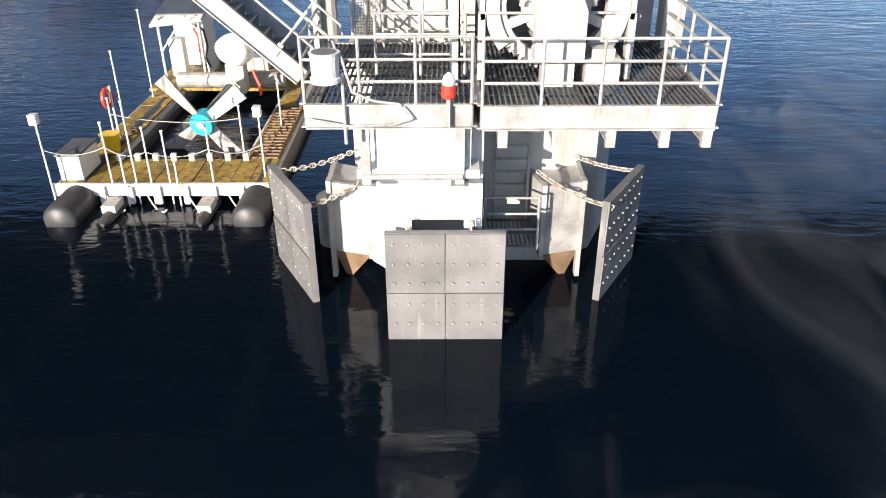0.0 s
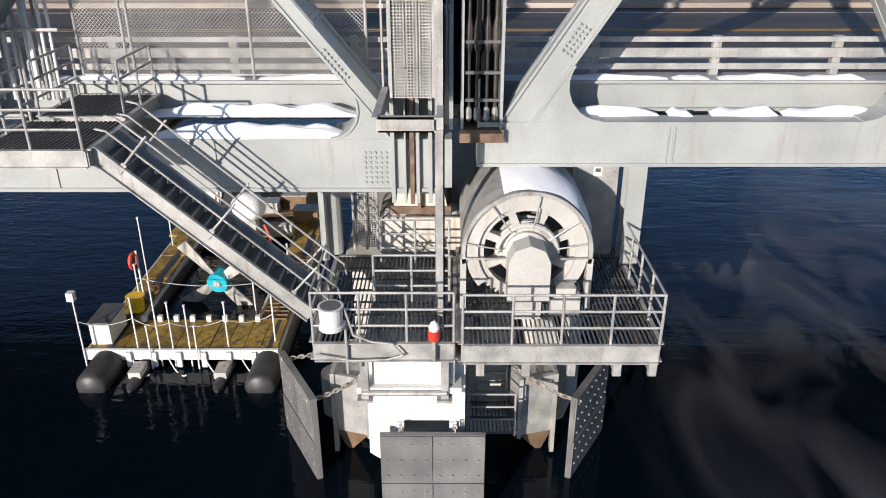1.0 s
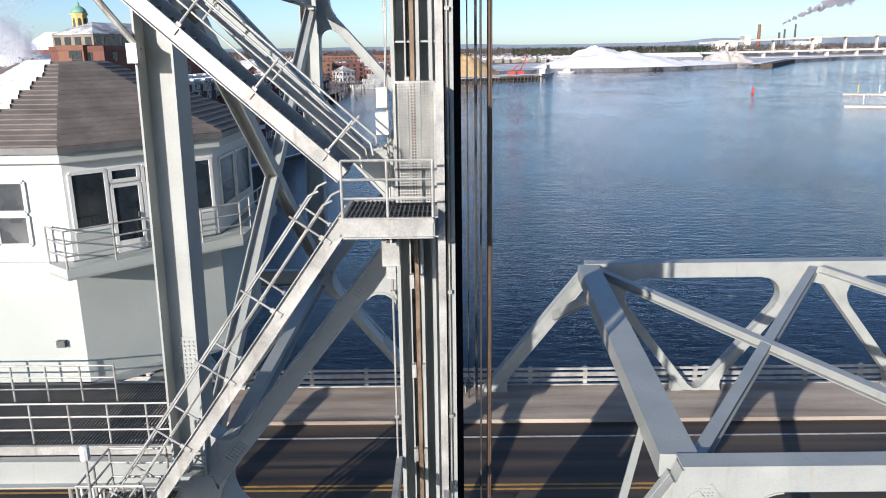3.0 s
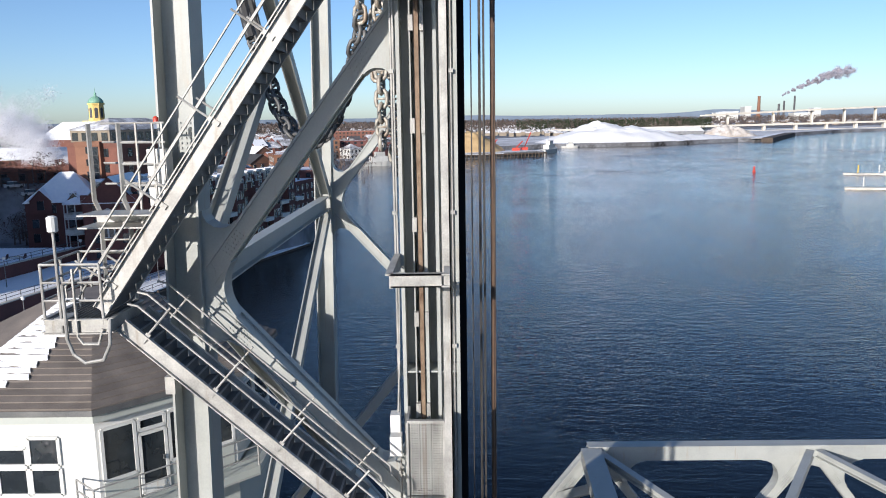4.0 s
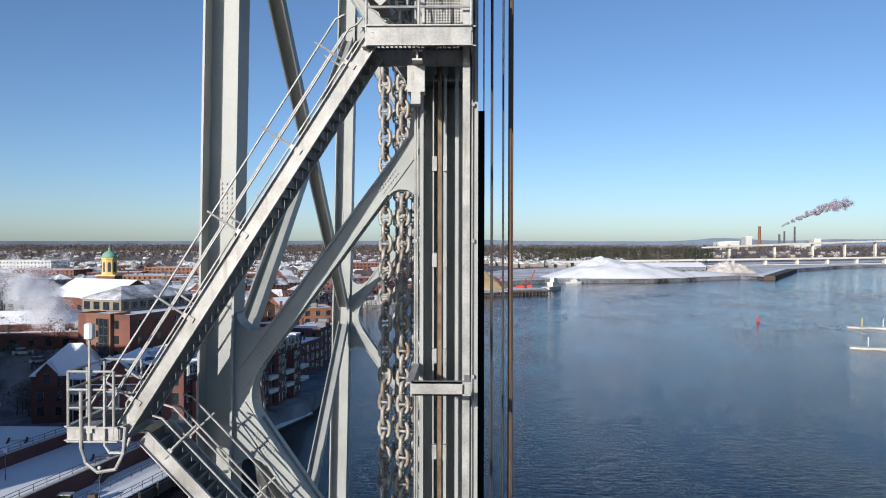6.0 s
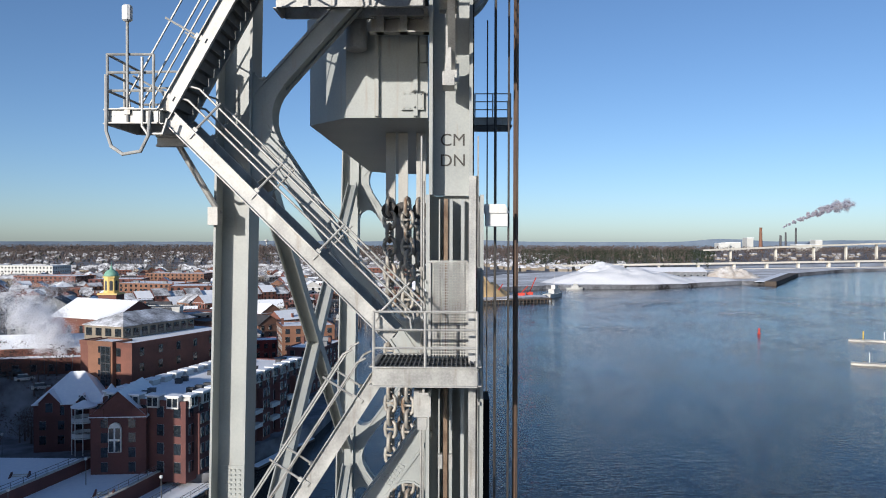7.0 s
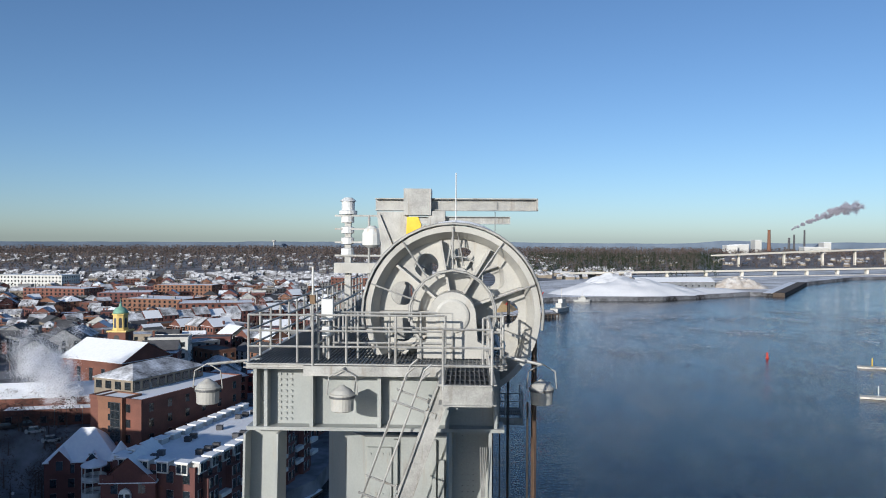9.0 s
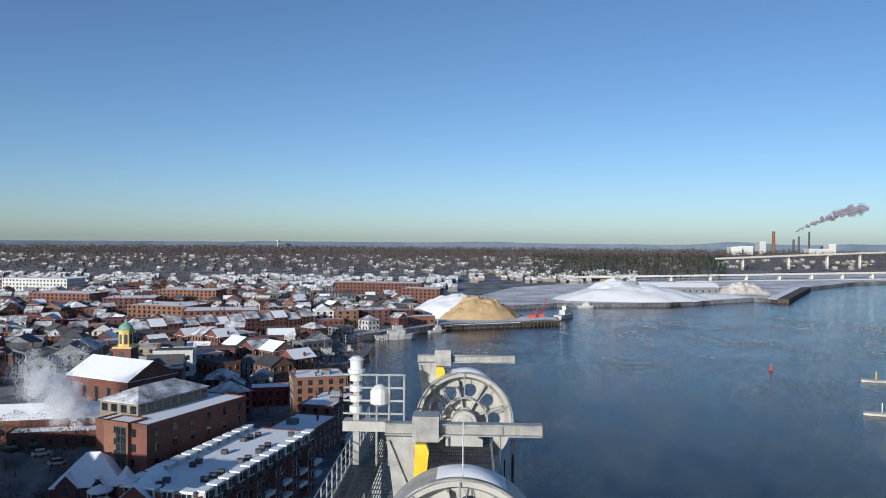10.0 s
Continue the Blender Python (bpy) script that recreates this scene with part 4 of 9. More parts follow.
# ---- top platform ----
deckz = 61.45
landing(-5.4, 0.35, 15.6, 34.9, deckz, "grey grating deck on the tower top", [[(-5.4, 34.5), (-5.4, 15.7), (-0.95, 15.7)], [(0.0, 15.7), (0.35, 15.7), (0.35, 16.6)]], name="top_deck", fascia=0.12, rail_label="grey pipe railing round the tower top")
railing([Vector((-3.75, 16.4, deckz)), Vector((-0.8, 16.4, deckz))], "grey inner pipe railing on the tower top", spacing=0.75)
railing([Vector((-3.9, 15.5, deckz)), Vector((-3.9, 17.5, deckz)), Vector((-3.9, 22, deckz))], "grey pipe railing across the tower top", spacing=0.7)
landing(-0.92, 0.03, 13.4, 15.6, 61.42, "small grey landing at the head of the top stairs", [[(-0.1, 15.6), (0.03, 15.6), (0.03, 13.4), (-0.92, 13.4)]], fascia=0.42)
beam_top = thing("walkway_beam", (-2.4, 15.5, 61.2), "pale round-edged beam under the deck edge", "beam")
part("beam", beam(bm_new(), (-4.1, 15.55, 61.3), (-1.0, 15.55, 61.3), 0.22, 0.22), GALV, beam_top)


def sheave(y, label):
    """A spoked rope wheel with bearing, pedestal and rim guard."""
    cx, cz, R = -0.81, 62.45, 2.12
    ob = thing("sheave", (cx, y + 0.6, 61.4), label, "sheave", "counterweight sheaves")
    rim = bm_new()
    lathe(rim, (cx, y, cz), "y", [(0.0, R - 0.14), (0.0, R), (0.12, R), (0.16, R - 0.1), (1.04, R - 0.1), (1.08, R), (1.2, R), (1.2, R - 0.14), (0.7, R - 0.3), (0.4, R - 0.3), (0.0, R - 0.14)], 64, False)
    part("rim", rim, PALE, ob, smooth=False)
    n, r0, r1 = 9, 0.5, R - 0.3
    for k in range(n):
        # one sector of the web plate, with its round hole
        bm = bm_new()
        a0, a1, am = (k - 0.5) * math.tau / n, (k + 0.5) * math.tau / n, k * math.tau / n
        edge = [(r0, a0 + (a1 - a0) * i / 4) for i in range(4)] + [(r0 + (r1 - r0) * i / 6, a1) for i in range(6)] + [(r1, a1 - (a1 - a0) * i / 6) for i in range(6)] + [(r1 - (r1 - r0) * i / 6, a0) for i in range(6)]
        hole_c = Vector((1.32 * math.cos(am), 1.32 * math.sin(am)))
        layers = []
        for yy in (y + 0.5, y + 0.56):
            out = [Vector((r * math.cos(a), r * math.sin(a))) for r, a in edge]
            inn = [hole_c + (p - hole_c).normalized() * 0.3 for p in out]
            layers.append(([bm.verts.new((cx + p.x, yy, cz + p.y)) for p in out], [bm.verts.new((cx + p.x, yy, cz + p.y)) for p in inn]))
        m = len(edge)
        for i in range(m):
            j = (i + 1) % m
            (o0, i0), (o1, i1) = layers
            bm.faces.new((o0[i], o0[j], i0[j], i0[i]))
            bm.faces.new((o1[j], o1[i], i1[i], i1[j]))
            bm.faces.new((i0[i], i0[j], i1[j], i1[i]))
            bm.faces.new((o0[j], o0[i], o1[i], o1[j]))
        part("web_sector", bm, PALE, ob)
        a = a0
        d = Vector((math.cos(a), 0, math.sin(a)))
        e = Vector((-math.sin(a), 0, math.cos(a)))
        c = Vector((cx, y + 0.34, cz))
        part("spoke", beam(bm_new(), c + d * 0.5, c + d * (R - 0.33), 0.06, 0.3, (0, 1, 0)), PALE, ob)
    part("hub", lathe(bm_new(), (cx, y - 0.35, cz), "y", [(0, 0.3), (0.05, 0.36), (0.5, 0.38), (0.5, 0.55), (1.6, 0.55), (1.7, 0.36), (1.95, 0.3)], 28), PALE, ob)
    part("hub_ring", lathe(bm_new(), (cx, y + 0.05, cz), "y", [(0, 0.98), (0, 1.06), (0.1, 1.06), (0.1, 0.98), (0, 0.98)], 40, False), GALV, ob)
    for yy in (y - 0.55, y + 1.35):
        bm = bm_new()
        crown = [(cx + 0.56 * math.cos(math.radians(q)), cz + 0.56 * math.sin(math.radians(q))) for q in range(0, 181, 15)]
        plate(bm, [(cx - 0.82, 61.45), (cx + 0.82, 61.45), (cx + 0.82, 61.75), (cx + 0.6, 61.85)] + crown + [(cx - 0.6, 61.85), (cx - 0.82, 61.75)], yy, yy + 0.5)
        part("bearing_cap", lathe(bm_new(), (cx, yy - 0.07 if yy < y else yy + 0.5, cz), "y", [(0, 0.34), (0.02, 0.4), (0.07, 0.4)], 24), PALE, ob)
        part("bearing_block", bm, PALE, ob)
    # guard frame in front of the wheel
    for k in range(5):
        a = math.radians(20 + k * 35)
        part("guard_bar", tube(bm_new(), (cx + 1.05 * math.cos(a), y - 0.1, cz + 1.05 * math.sin(a)), (cx + 2.1 * math.cos(a), y - 0.05, cz + 2.1 * math.sin(a)), 0.022, 6), GALV, ob)
    arc = [(cx + 1.05 * math.cos(math.radians(t)), y - 0.12, cz + 1.05 * math.sin(math.radians(t))) for t in range(-10, 191, 20)]
    part("guard_arc", run(bm_new(), arc, 0.03), GALV, ob)
    arc = [(cx + (R + 0.06) * math.cos(math.radians(t)), y - 0.06, cz + (R + 0.06) * math.sin(math.radians(t))) for t in range(-10, 191, 10)]
    part("guard_rim", run(bm_new(), arc, 0.035), GALV, ob)
    # hood over the ropes
    bm = bm_new()
    ring = []
    for k in range(25):
        a = math.radians(5 + 170 * k / 24)
        ring.append([bm.verts.new((cx + (R + r) * math.cos(a), yy, cz + (R + r) * math.sin(a))) for yy, r in ((y + 0.02, 0.03), (y + 1.25, 0.03), (y + 1.25, 0.07), (y + 0.02, 0.07))])
    for a, b in zip(ring, ring[1:]):
        for j in range(4):
            bm.faces.new((a[j], b[j], b[(j + 1) % 4], a[(j + 1) % 4]))
    part("hood", bm, GALV, ob, smooth=False)
    return ob


for y, label in ((17.0, "large pale spoked rope sheave on the tower top"), (32.2, "large pale spoked rope sheave across the tower top")):
    sheave(y, label)
    cx, cz, R = -0.81, 62.45, 2.2
    bm = bm_new()
    rows = []
    for k in range(15):
        a = math.radians(58 + 48 * k / 14)
        rows.append([bm.verts.new((cx + (R + h) * math.cos(a), y + 0.05 + v, cz + (R + h) * math.sin(a))) for v, h in ((0.05, 0.0), (0.2, 0.06 * math.sin(math.pi * k / 14) + 0.005), (0.9, 0.07 * math.sin(math.pi * k / 14) + 0.005), (1.1, 0.0))])
    for a, b in zip(rows, rows[1:]):
        for j in range(3):
            bm.faces.new((a[j], b[j], b[j + 1], a[j + 1]))
    single("snow_patch", bm, SNOW, "thin snow on the sheave hood", "snow", "snow left on the steel", smooth=True)


def crane_arm(y, z, label):
    ob = thing("monorail_hoist", (-2.3, y, 61.5), label, "hoist beam", "hoist beams")
    bm = bm_new()
    ibeam(bm, (-3.0, y, z), (1.45, y, z), 0.34, 0.34, 0.03)
    part("beam", bm, GALV, ob)
    part("end_plate", box(bm_new(), 1.43, 1.47, y - 0.17, y + 0.17, z - 0.17, z + 0.17), GALV, ob)
    part("head_block", box(bm_new(), -2.2, -1.45, y - 0.35, y + 0.35, z - 0.3, z + 0.42), GALV, ob)
    part("post", plate(bm_new(), [(-2.95, z - 0.2), (-2.1, z - 0.2), (-2.0, 61.5), (-2.5, 61.5)], y - 0.2, y + 0.2), GALV, ob)
    part("post_strut", beam(bm_new(), (-2.9, y - 0.25, z - 0.3), (-2.1, y - 0.25, z - 2.2), 0.1, 0.1), GALV, ob)
    part("motor", plate(bm_new(), [(-2.15, z - 1.35), (-1.8, z - 1.4), (-1.72, z - 0.55), (-1.8, z - 0.35), (-2.1, z - 0.35)], y - 0.42, y - 0.1), BRIGHT_Y, ob, "yellow hoist motor cover")
    part("hook_rope", tube(bm_new(), (0.3, y, z - 0.2), (0.3, y, z - 1.6), 0.012, 5), DARK, ob)
    return ob


crane_arm(19.7, 65.2, "grey monorail hoist beam on a tapered post")
crane_arm(33.2, 65.1, "grey monorail hoist beam over the far sheave")

# antenna posts, insulators and floodlights
m = thing("lightning_mast", (-0.75, 17.6, 64.6), "thin white lightning rod above the sheave", "lightning rod")
part("rod", tube(bm_new(), (-0.75, 17.6, 64.6), (-0.75, 17.6, 65.9), 0.015, 6), WHITE, m)
part("tripod", run(bm_new(), [(-0.95, 17.1, 63.6), (-0.75, 17.1, 64.65), (-0.55, 17.1, 63.6)], 0.025), GALV, m)
m = thing("antenna_post", (-4.0, 16.0, 61.45), "white antenna on a grey pole", "antenna")
part("pole", tube(bm_new(), (-4.0, 16.0, 61.4), (-4.0, 16.0, 62.9), 0.03), GALV, m)
part("antenna", tube(bm_new(), (-4.0, 16.0, 62.9), (-4.0, 16.0, 63.6), 0.025, 8), WHITE, m)
part("base_unit", box(bm_new(), -4.06, -3.94, 15.94, 16.06, 62.75, 62.95), TIMBER, m, "brown antenna base")
m = thing("equipment_box", (-3.7, 16.2, 62.2), "white equipment box on a pole", "equipment box")
part("case", box(bm_new(), -3.82, -3.56, 16.1, 16.3, 62.35, 62.85), CYAN, m)
part("case_lower", box(bm_new(), -3.8, -3.6, 16.05, 16.25, 62.0, 62.22), CYAN, m)
part("pole", tube(bm_new(), (-3.68, 16.3, 61.4), (-3.68, 16.3, 62.4), 0.03), GALV, m)
BX, BY = -5.15, 28.6
m = thing("beacon_post", (BX, BY, 61.5), "tall grey post with stacked beacon lamps and cross rails", "beacon")
part("post", box(bm_new(), BX - 0.12, BX + 0.12, BY - 0.12, BY + 0.12, 61.5, 65.2), GALV, m)
for k in range(4):
    part("cross_bar", box(bm_new(), BX - 0.5, BX + 2.0, BY - 0.2, BY - 0.14, 63.55 + k * 0.52, 63.62 + k * 0.52), GALV, m)
    part("lamp_drum", lathe(bm_new(), (BX - 0.02, BY, 63.6 + k * 0.42), "z", [(0, 0.16), (0.02, 0.26), (0.26, 0.26), (0.28, 0.16)], 14), CYAN, m)
for dx in (0.85, 1.35, 1.95):
    part("rail_post", tube(bm_new(), (BX + dx, BY - 0.17, 61.5), (BX + dx, BY - 0.17, 65.15), 0.05, 8), GALV, m)
part("lamp_head", lathe(bm_new(), (BX, BY, 65.2), "z", [(0, 0.36), (0.14, 0.36), (0.16, 0.26), (0.5, 0.26), (0.52, 0.33), (0.66, 0.16)], 16), CYAN, m)
part("shelf", box(bm_new(), BX - 0.5, BX + 1.3, BY - 0.35, BY + 0.35, 62.9, 63.3), PALE, m)
part("hooded_unit", lathe(bm_new(), (BX + 0.95, BY - 0.1, 63.9), "z", [(0, 0.2), (0.1, 0.38), (0.55, 0.38), (0.72, 0.3), (0.86, 0.12)], 14), WHITE, m, "white domed sensor")


def floodlight(x, y, z, reach, label):
    """A horn-shaped navigation lamp hung from a bracket."""
    ob = thing("hanging_floodlight", (x, y, z), label, "floodlight", "hanging floodlights")
    part("lamp_body", lathe(bm_new(), (x, y, z - 0.35), "z", [(0.05, 0.22), (0.07, 0.25), (0.34, 0.26), (0.36, 0.285), (0.43, 0.285), (0.45, 0.25), (0.52, 0.2), (0.58, 0.1), (0.62, 0.04)], 22), PALE, ob, "pale grey lamp housing")
    part("vent_ring", lathe(bm_new(), (x, y, z + 0.0), "z", [(0, 0.29), (0.05, 0.29)], 18), DARK, ob)
    part("yoke", run(bm_new(), [(x - 0.34, y, z + 0.05), (x - 0.3, y, z + 0.45), (x, y, z + 0.62), (x + 0.3, y, z + 0.45), (x + 0.34, y, z + 0.05)], 0.015), GALV, ob)
    part("arm", tube(bm_new(), (x, y, z + 0.6), (x + reach[0], y + reach[1], z + reach[2]), 0.035), GALV, ob)
    return ob


floodlight(-6.4, 15.9, 60.75, (1.2, 0.2, 0.7), "pale horn floodlight hung off the tower corner")
floodlight(-3.2, 15.3, 60.75, (0.1, 0.4, 0.65), "pale cylindrical floodlight under the top deck edge")
floodlight(1.25, 16.0, 60.8, (-0.9, 0.3, 0.75), "pale horn floodlight beside the wire ropes")

# ---- wire ropes ----


def rope_set(y, x, z_top, label, material, count, pitch):
    ob = thing("wire_rope_set", (x, y, 12.8), label, "wire ropes", "hoist ropes")
    for i in range(count):
        yy = y + (i - (count - 1) / 2) * pitch
        part("rope", tube(bm_new(), (x + 0.05 * (i % 2), yy, 9.15), (x + 0.05 * (i % 2), yy, z_top), 0.03, 6), material, ob)
    return ob


rope_set(17.5, 1.18, 62.4, "brown wire ropes from sheave to lift span", ROPE_RUST, 4, 0.24)
rope_set(32.8, 1.38, 62.4, "black wire ropes beside the far sheave", ROPE, 4, 0.24)
single("wire_rope", tube(bm_new(), (0.95, 16.25, 10.5), (0.95, 16.25, 60.5), 0.024, 6), ROPE, "single black wire rope beside the tower leg", "wire rope", "single ropes")
single("wire_rope", tube(bm_new(), (1.05, 33.0, 9.15), (1.05, 33.0, 60.5), 0.03, 6), ROPE, "single black wire rope across the road", "wire rope", "single ropes")
sock = thing("rope_anchorage", (0.95, 16.2, 8.4), "greasy rope sockets in a steel box on the lift span", "rope anchorage")
for x in (0.55, 1.34):
    part("side_plate", box(bm_new(), x - 0.03, x + 0.03, 15.75, 16.35, 8.5, 12.6), STEEL, sock)
part("back_plate", box(bm_new(), 0.58, 1.31, 16.36, 16.4, 8.5, 12.4), GREASE, sock, "black greased back plate")
part("top_plate", box(bm_new(), 0.62, 1.28, 15.85, 16.0, 12.45, 12.56), GALV, sock)
for i in range(4):
    x = 0.68 + i * 0.18
    part("rod", tube(bm_new(), (x, 15.95, 9.0), (x, 15.95, 12.6), 0.042, 8), ROPE, sock, "black greased socket rod")
    part("socket", lathe(bm_new(), (x, 15.95, 10.15), "z", [(0, 0.06), (0.1, 0.085), (0.45, 0.085), (0.7, 0.04)], 8), ROPE, sock)
    part("rod_end", lathe(bm_new(), (x, 15.9, 8.75), "z", [(0, 0.04), (0.05, 0.07), (0.25, 0.07), (0.3, 0.04)], 8), BOLT, sock)
for z in (9.2, 9.75, 10.35):
    part("cross_bar", box(bm_new(), 0.52, 1.36, 15.82, 15.9, z - 0.03, z + 0.03), DARK, sock)
part("base_plate", box(bm_new(), 0.5, 1.4, 15.7, 17.2, 8.35, 8.62), RUST, sock)

# ---- chains below the counterweight ----
link = bm_new()
L, Wd, r = 0.34, 0.115, 0.042
ringv = []
for k in range(12):
    a = k * math.tau / 12
    c = Vector((math.cos(a) * Wd, 0, math.sin(a) * Wd + (L / 2 - Wd) * (1 if math.sin(a) > 0.01 else -1 if math.sin(a) < -0.01 else 0)))
    out = Vector((math.cos(a), 0, math.sin(a)))
    ringv.append([link.verts.new(c + out * r * math.cos(b * math.tau / 5) + Vector((0, 1, 0)) * r * math.sin(b * math.tau / 5)) for b in range(5)])
for k in range(12):
    A, B = ringv[k], ringv[(k + 1) % 12]
    for b in range(5):
        link.faces.new((A[b], B[b], B[(b + 1) % 5], A[(b + 1) % 5]))
box(link, -0.09, 0.09, -0.022, 0.022, -0.022, 0.022)
LINK = mesh_of("link", link, CHAIN, smooth=True)
LINK_DARK = LINK.copy()
LINK_DARK.materials[0] = DARK


def chain(points, label, me=None, pitch=0.26, size=1.0):
    """Links along a line of points, each turned a quarter against the last."""
    me = me or LINK
    ob = thing("chain", points[0], label, "chain", "hanging chains")
    pts = [Vector(p) for p in points]
    seg, left, i = 0, 0.0, 0
    while seg < len(pts) - 1:
        a, b = pts[seg], pts[seg + 1]
        n = (b - a).length
        while left < n:
            p = a.lerp(b, left / n)
            rot = (b - a).to_track_quat("Z", "Y").to_matrix().to_4x4() @ Matrix.Rotation((i % 2) * math.pi / 2 + 0.3, 4, "Z") @ Matrix.Scale(size, 4)
            shared("link", me, ob, Matrix.Translation(p) @ rot)
            left += pitch * size
            i += 1
        left -= n
        seg += 1
    return ob


def sag(p, q, drop, n=14):
    p, q = Vector(p), Vector(q)
    return [p.lerp(q, k / n) - Vector((0, 0, drop * 4 * (k / n) * (1 - k / n))) for k in range(n + 1)]


for x, y, low in ((-2.12, 19.9, 33.5), (-1.78, 20.5, 32.0), (-1.6, 19.6, 30.2), (-1.3, 20.0, 29.6)):
    chain([(x, y, 51.6), (x + 0.05, y, 44), (x, y, low)], "heavy pale weathered chain hanging from the counterweight", size=1.4)
for y in (19.9, 20.9):
    loop = sag((-2.12, y, 33.6), (-7.2, y + 4.5, 40.0), 6.0, 26)
    chain(loop, "heavy dark chain looping to the sloping leg", LINK_DARK, size=1.4)
    sleeve = thing("chain_sleeve", loop[19], "dark rubber sleeve round the upper chain loop", "sleeve", "chain sleeves")
    for a, b in zip(loop[19:-1], loop[20:]):
        part("sleeve_band", extrude(bm_new(), a, b + (b - a) * 0.08, [(0.17 * math.cos(q * math.tau / 10), 0.19 * math.sin(q * math.tau / 10)) for q in range(10)]), BLACK, sleeve)
bar = thing("chain_hanger", (-2.4, 20.9, 50.5), "dark steel chain hanger below the counterweight", "hanger")
for x in (-2.1, -1.75, -1.25):
    part("link_plate", box(bm_new(), x - 0.13, x + 0.13, 20.0, 20.2, 51.5, 53.7), PALE, bar)
    part("shackle", lathe(bm_new(), (x, 19.85, 51.5), "y", [(0, 0.1), (0, 0.24), (0.5, 0.24), (0.5, 0.1)], 14), ROPE, bar, "dark greasy shackle pin")
    if x > -2:
        part("shackle_plate", plate(bm_new(), [(x - 0.22, 50.3), (x - 0.1, 50.1), (x + 0.1, 50.1), (x + 0.22, 50.3), (x + 0.18, 51.5), (x - 0.18, 51.5)], 19.86, 20.02), DARK, bar)

cage = thing("ladder_cage", (-6.9, 15.4, 27.3), "pale steel ladder and caged stand beside the sloping leg", "ladder")
for x in (-7.35, -6.72):
    part("ladder_post", run(bm_new(), [(x + 0.1, 15.3, 26.9), (x + 0.1, 15.3, 29.2), (x, 15.3, 29.45), (x, 15.3, 31.05)], 0.055, 4), GALV, cage)
for k in range(8):
    part("rung", tube(bm_new(), (-7.25, 15.3, 27.2 + k * 0.28), (-6.62, 15.3, 27.2 + k * 0.28), 0.02, 6), GALV, cage)
part("stand_floor", channel(bm_new(), (-7.3, 15.25, 29.1), (-5.75, 15.25, 29.1), 0.28, 0.9, 0.03), GALV, cage)
for x in (-6.35, -6.0, -5.8):
    part("stand_post", tube(bm_new(), (x, 15.3, 29.2), (x, 15.3, 31.05), 0.03, 6), GALV, cage)
for z in (29.75, 30.2, 30.65, 31.05):
    part("stand_rail", tube(bm_new(), (-6.72, 15.3, z), (-5.75, 15.3, z), 0.025, 6), GALV, cage)
    part("stand_rail", tube(bm_new(), (-7.35, 15.9, z), (-6.4, 15.9, z), 0.025, 6), GALV, cage)
part("stand_box", box(bm_new(), -6.2, -5.8, 15.4, 15.8, 29.3, 30.5), WHITE, cage)
part("red_lamp", lathe(bm_new(), (-5.95, 15.4, 31.05), "z", [(0, 0.06), (0.1, 0.06), (0.14, 0.02)], 10), RED, cage, "small red lamp")
jb = thing("limit_switch_box", (-1.0, 15.6, 24.3), "pale switch boxes with cable on the tower leg", "switch box")
part("case", box(bm_new(), -1.22, -1.0, 15.5, 15.8, 24.1, 24.5), CYAN, jb)
part("case", box(bm_new(), -1.24, -0.98, 15.45, 15.8, 23.55, 24.0), CYAN, jb)
part("conduit", run(bm_new(), [(-1.05, 15.7, 24.5), (-1.0, 15.72, 25.6), (-0.97, 15.75, 27.0), (-0.97, 15.75, 52.0)], 0.022, 6), GALV, jb)

# ---- fittings on the upper tower ----
arm = thing("guide_shoe", (-1.5, 16.6, 55.5), "pale steel guide shoe with brackets on the counterweight", "guide shoe")
part("shoe_beam", channel(bm_new(), (-2.3, 16.9, 55.75), (-0.75, 16.9, 55.75), 0.4, 0.3, 0.03), PALE, arm)
for x in (-2.05, -1.5, -0.95):
    part("shoe_bracket", box(bm_new(), x - 0.09, x + 0.09, 16.62, 16.92, 55.55, 56.0), GALV, arm)
part("buffer", lathe(bm_new(), (-2.65, 17.0, 55.2), "z", [(0, 0.2), (0.05, 0.26), (0.75, 0.26), (0.8, 0.2)], 18), GREYB, arm)
hang = thing("platform_strut", (-0.4, 15.2, 54.1), "slim grey post under the long platform", "strut")
part("post", beam(bm_new(), (-0.42, 15.2, 54.1), (-0.42, 15.2, 55.85), 0.12, 0.12, (0, 1, 0)), GALV, hang)
part("head_plate", box(bm_new(), -0.62, -0.22, 15.05, 15.35, 55.6, 55.85), GALV, hang)
part("foot_plate", box(bm_new(), -0.55, -0.29, 15.1, 15.78, 54.0, 54.3), GALV, hang)
drv = thing("deflector_housing", (0.7, 17.2, 57.0), "grey rectangular housing beside the hoist ropes", "housing")
part("case", box(bm_new(), 0.16, 0.95, 16.9, 17.7, 57.05, 57.68), STEEL, drv)
part("lid", box(bm_new(), 0.12, 0.99, 16.86, 17.74, 57.68, 57.74), GALV, drv)
part("arm", box(bm_new(), 0.95, 1.25, 16.95, 17.3, 57.1, 57.75), GALV, drv)
landing(0.45, 2.1, 33.2, 35.2, 56.2, "small black-shaded landing on the far tower leg", [[(0.5, 33.2), (2.1, 33.2), (2.1, 35.2)]])
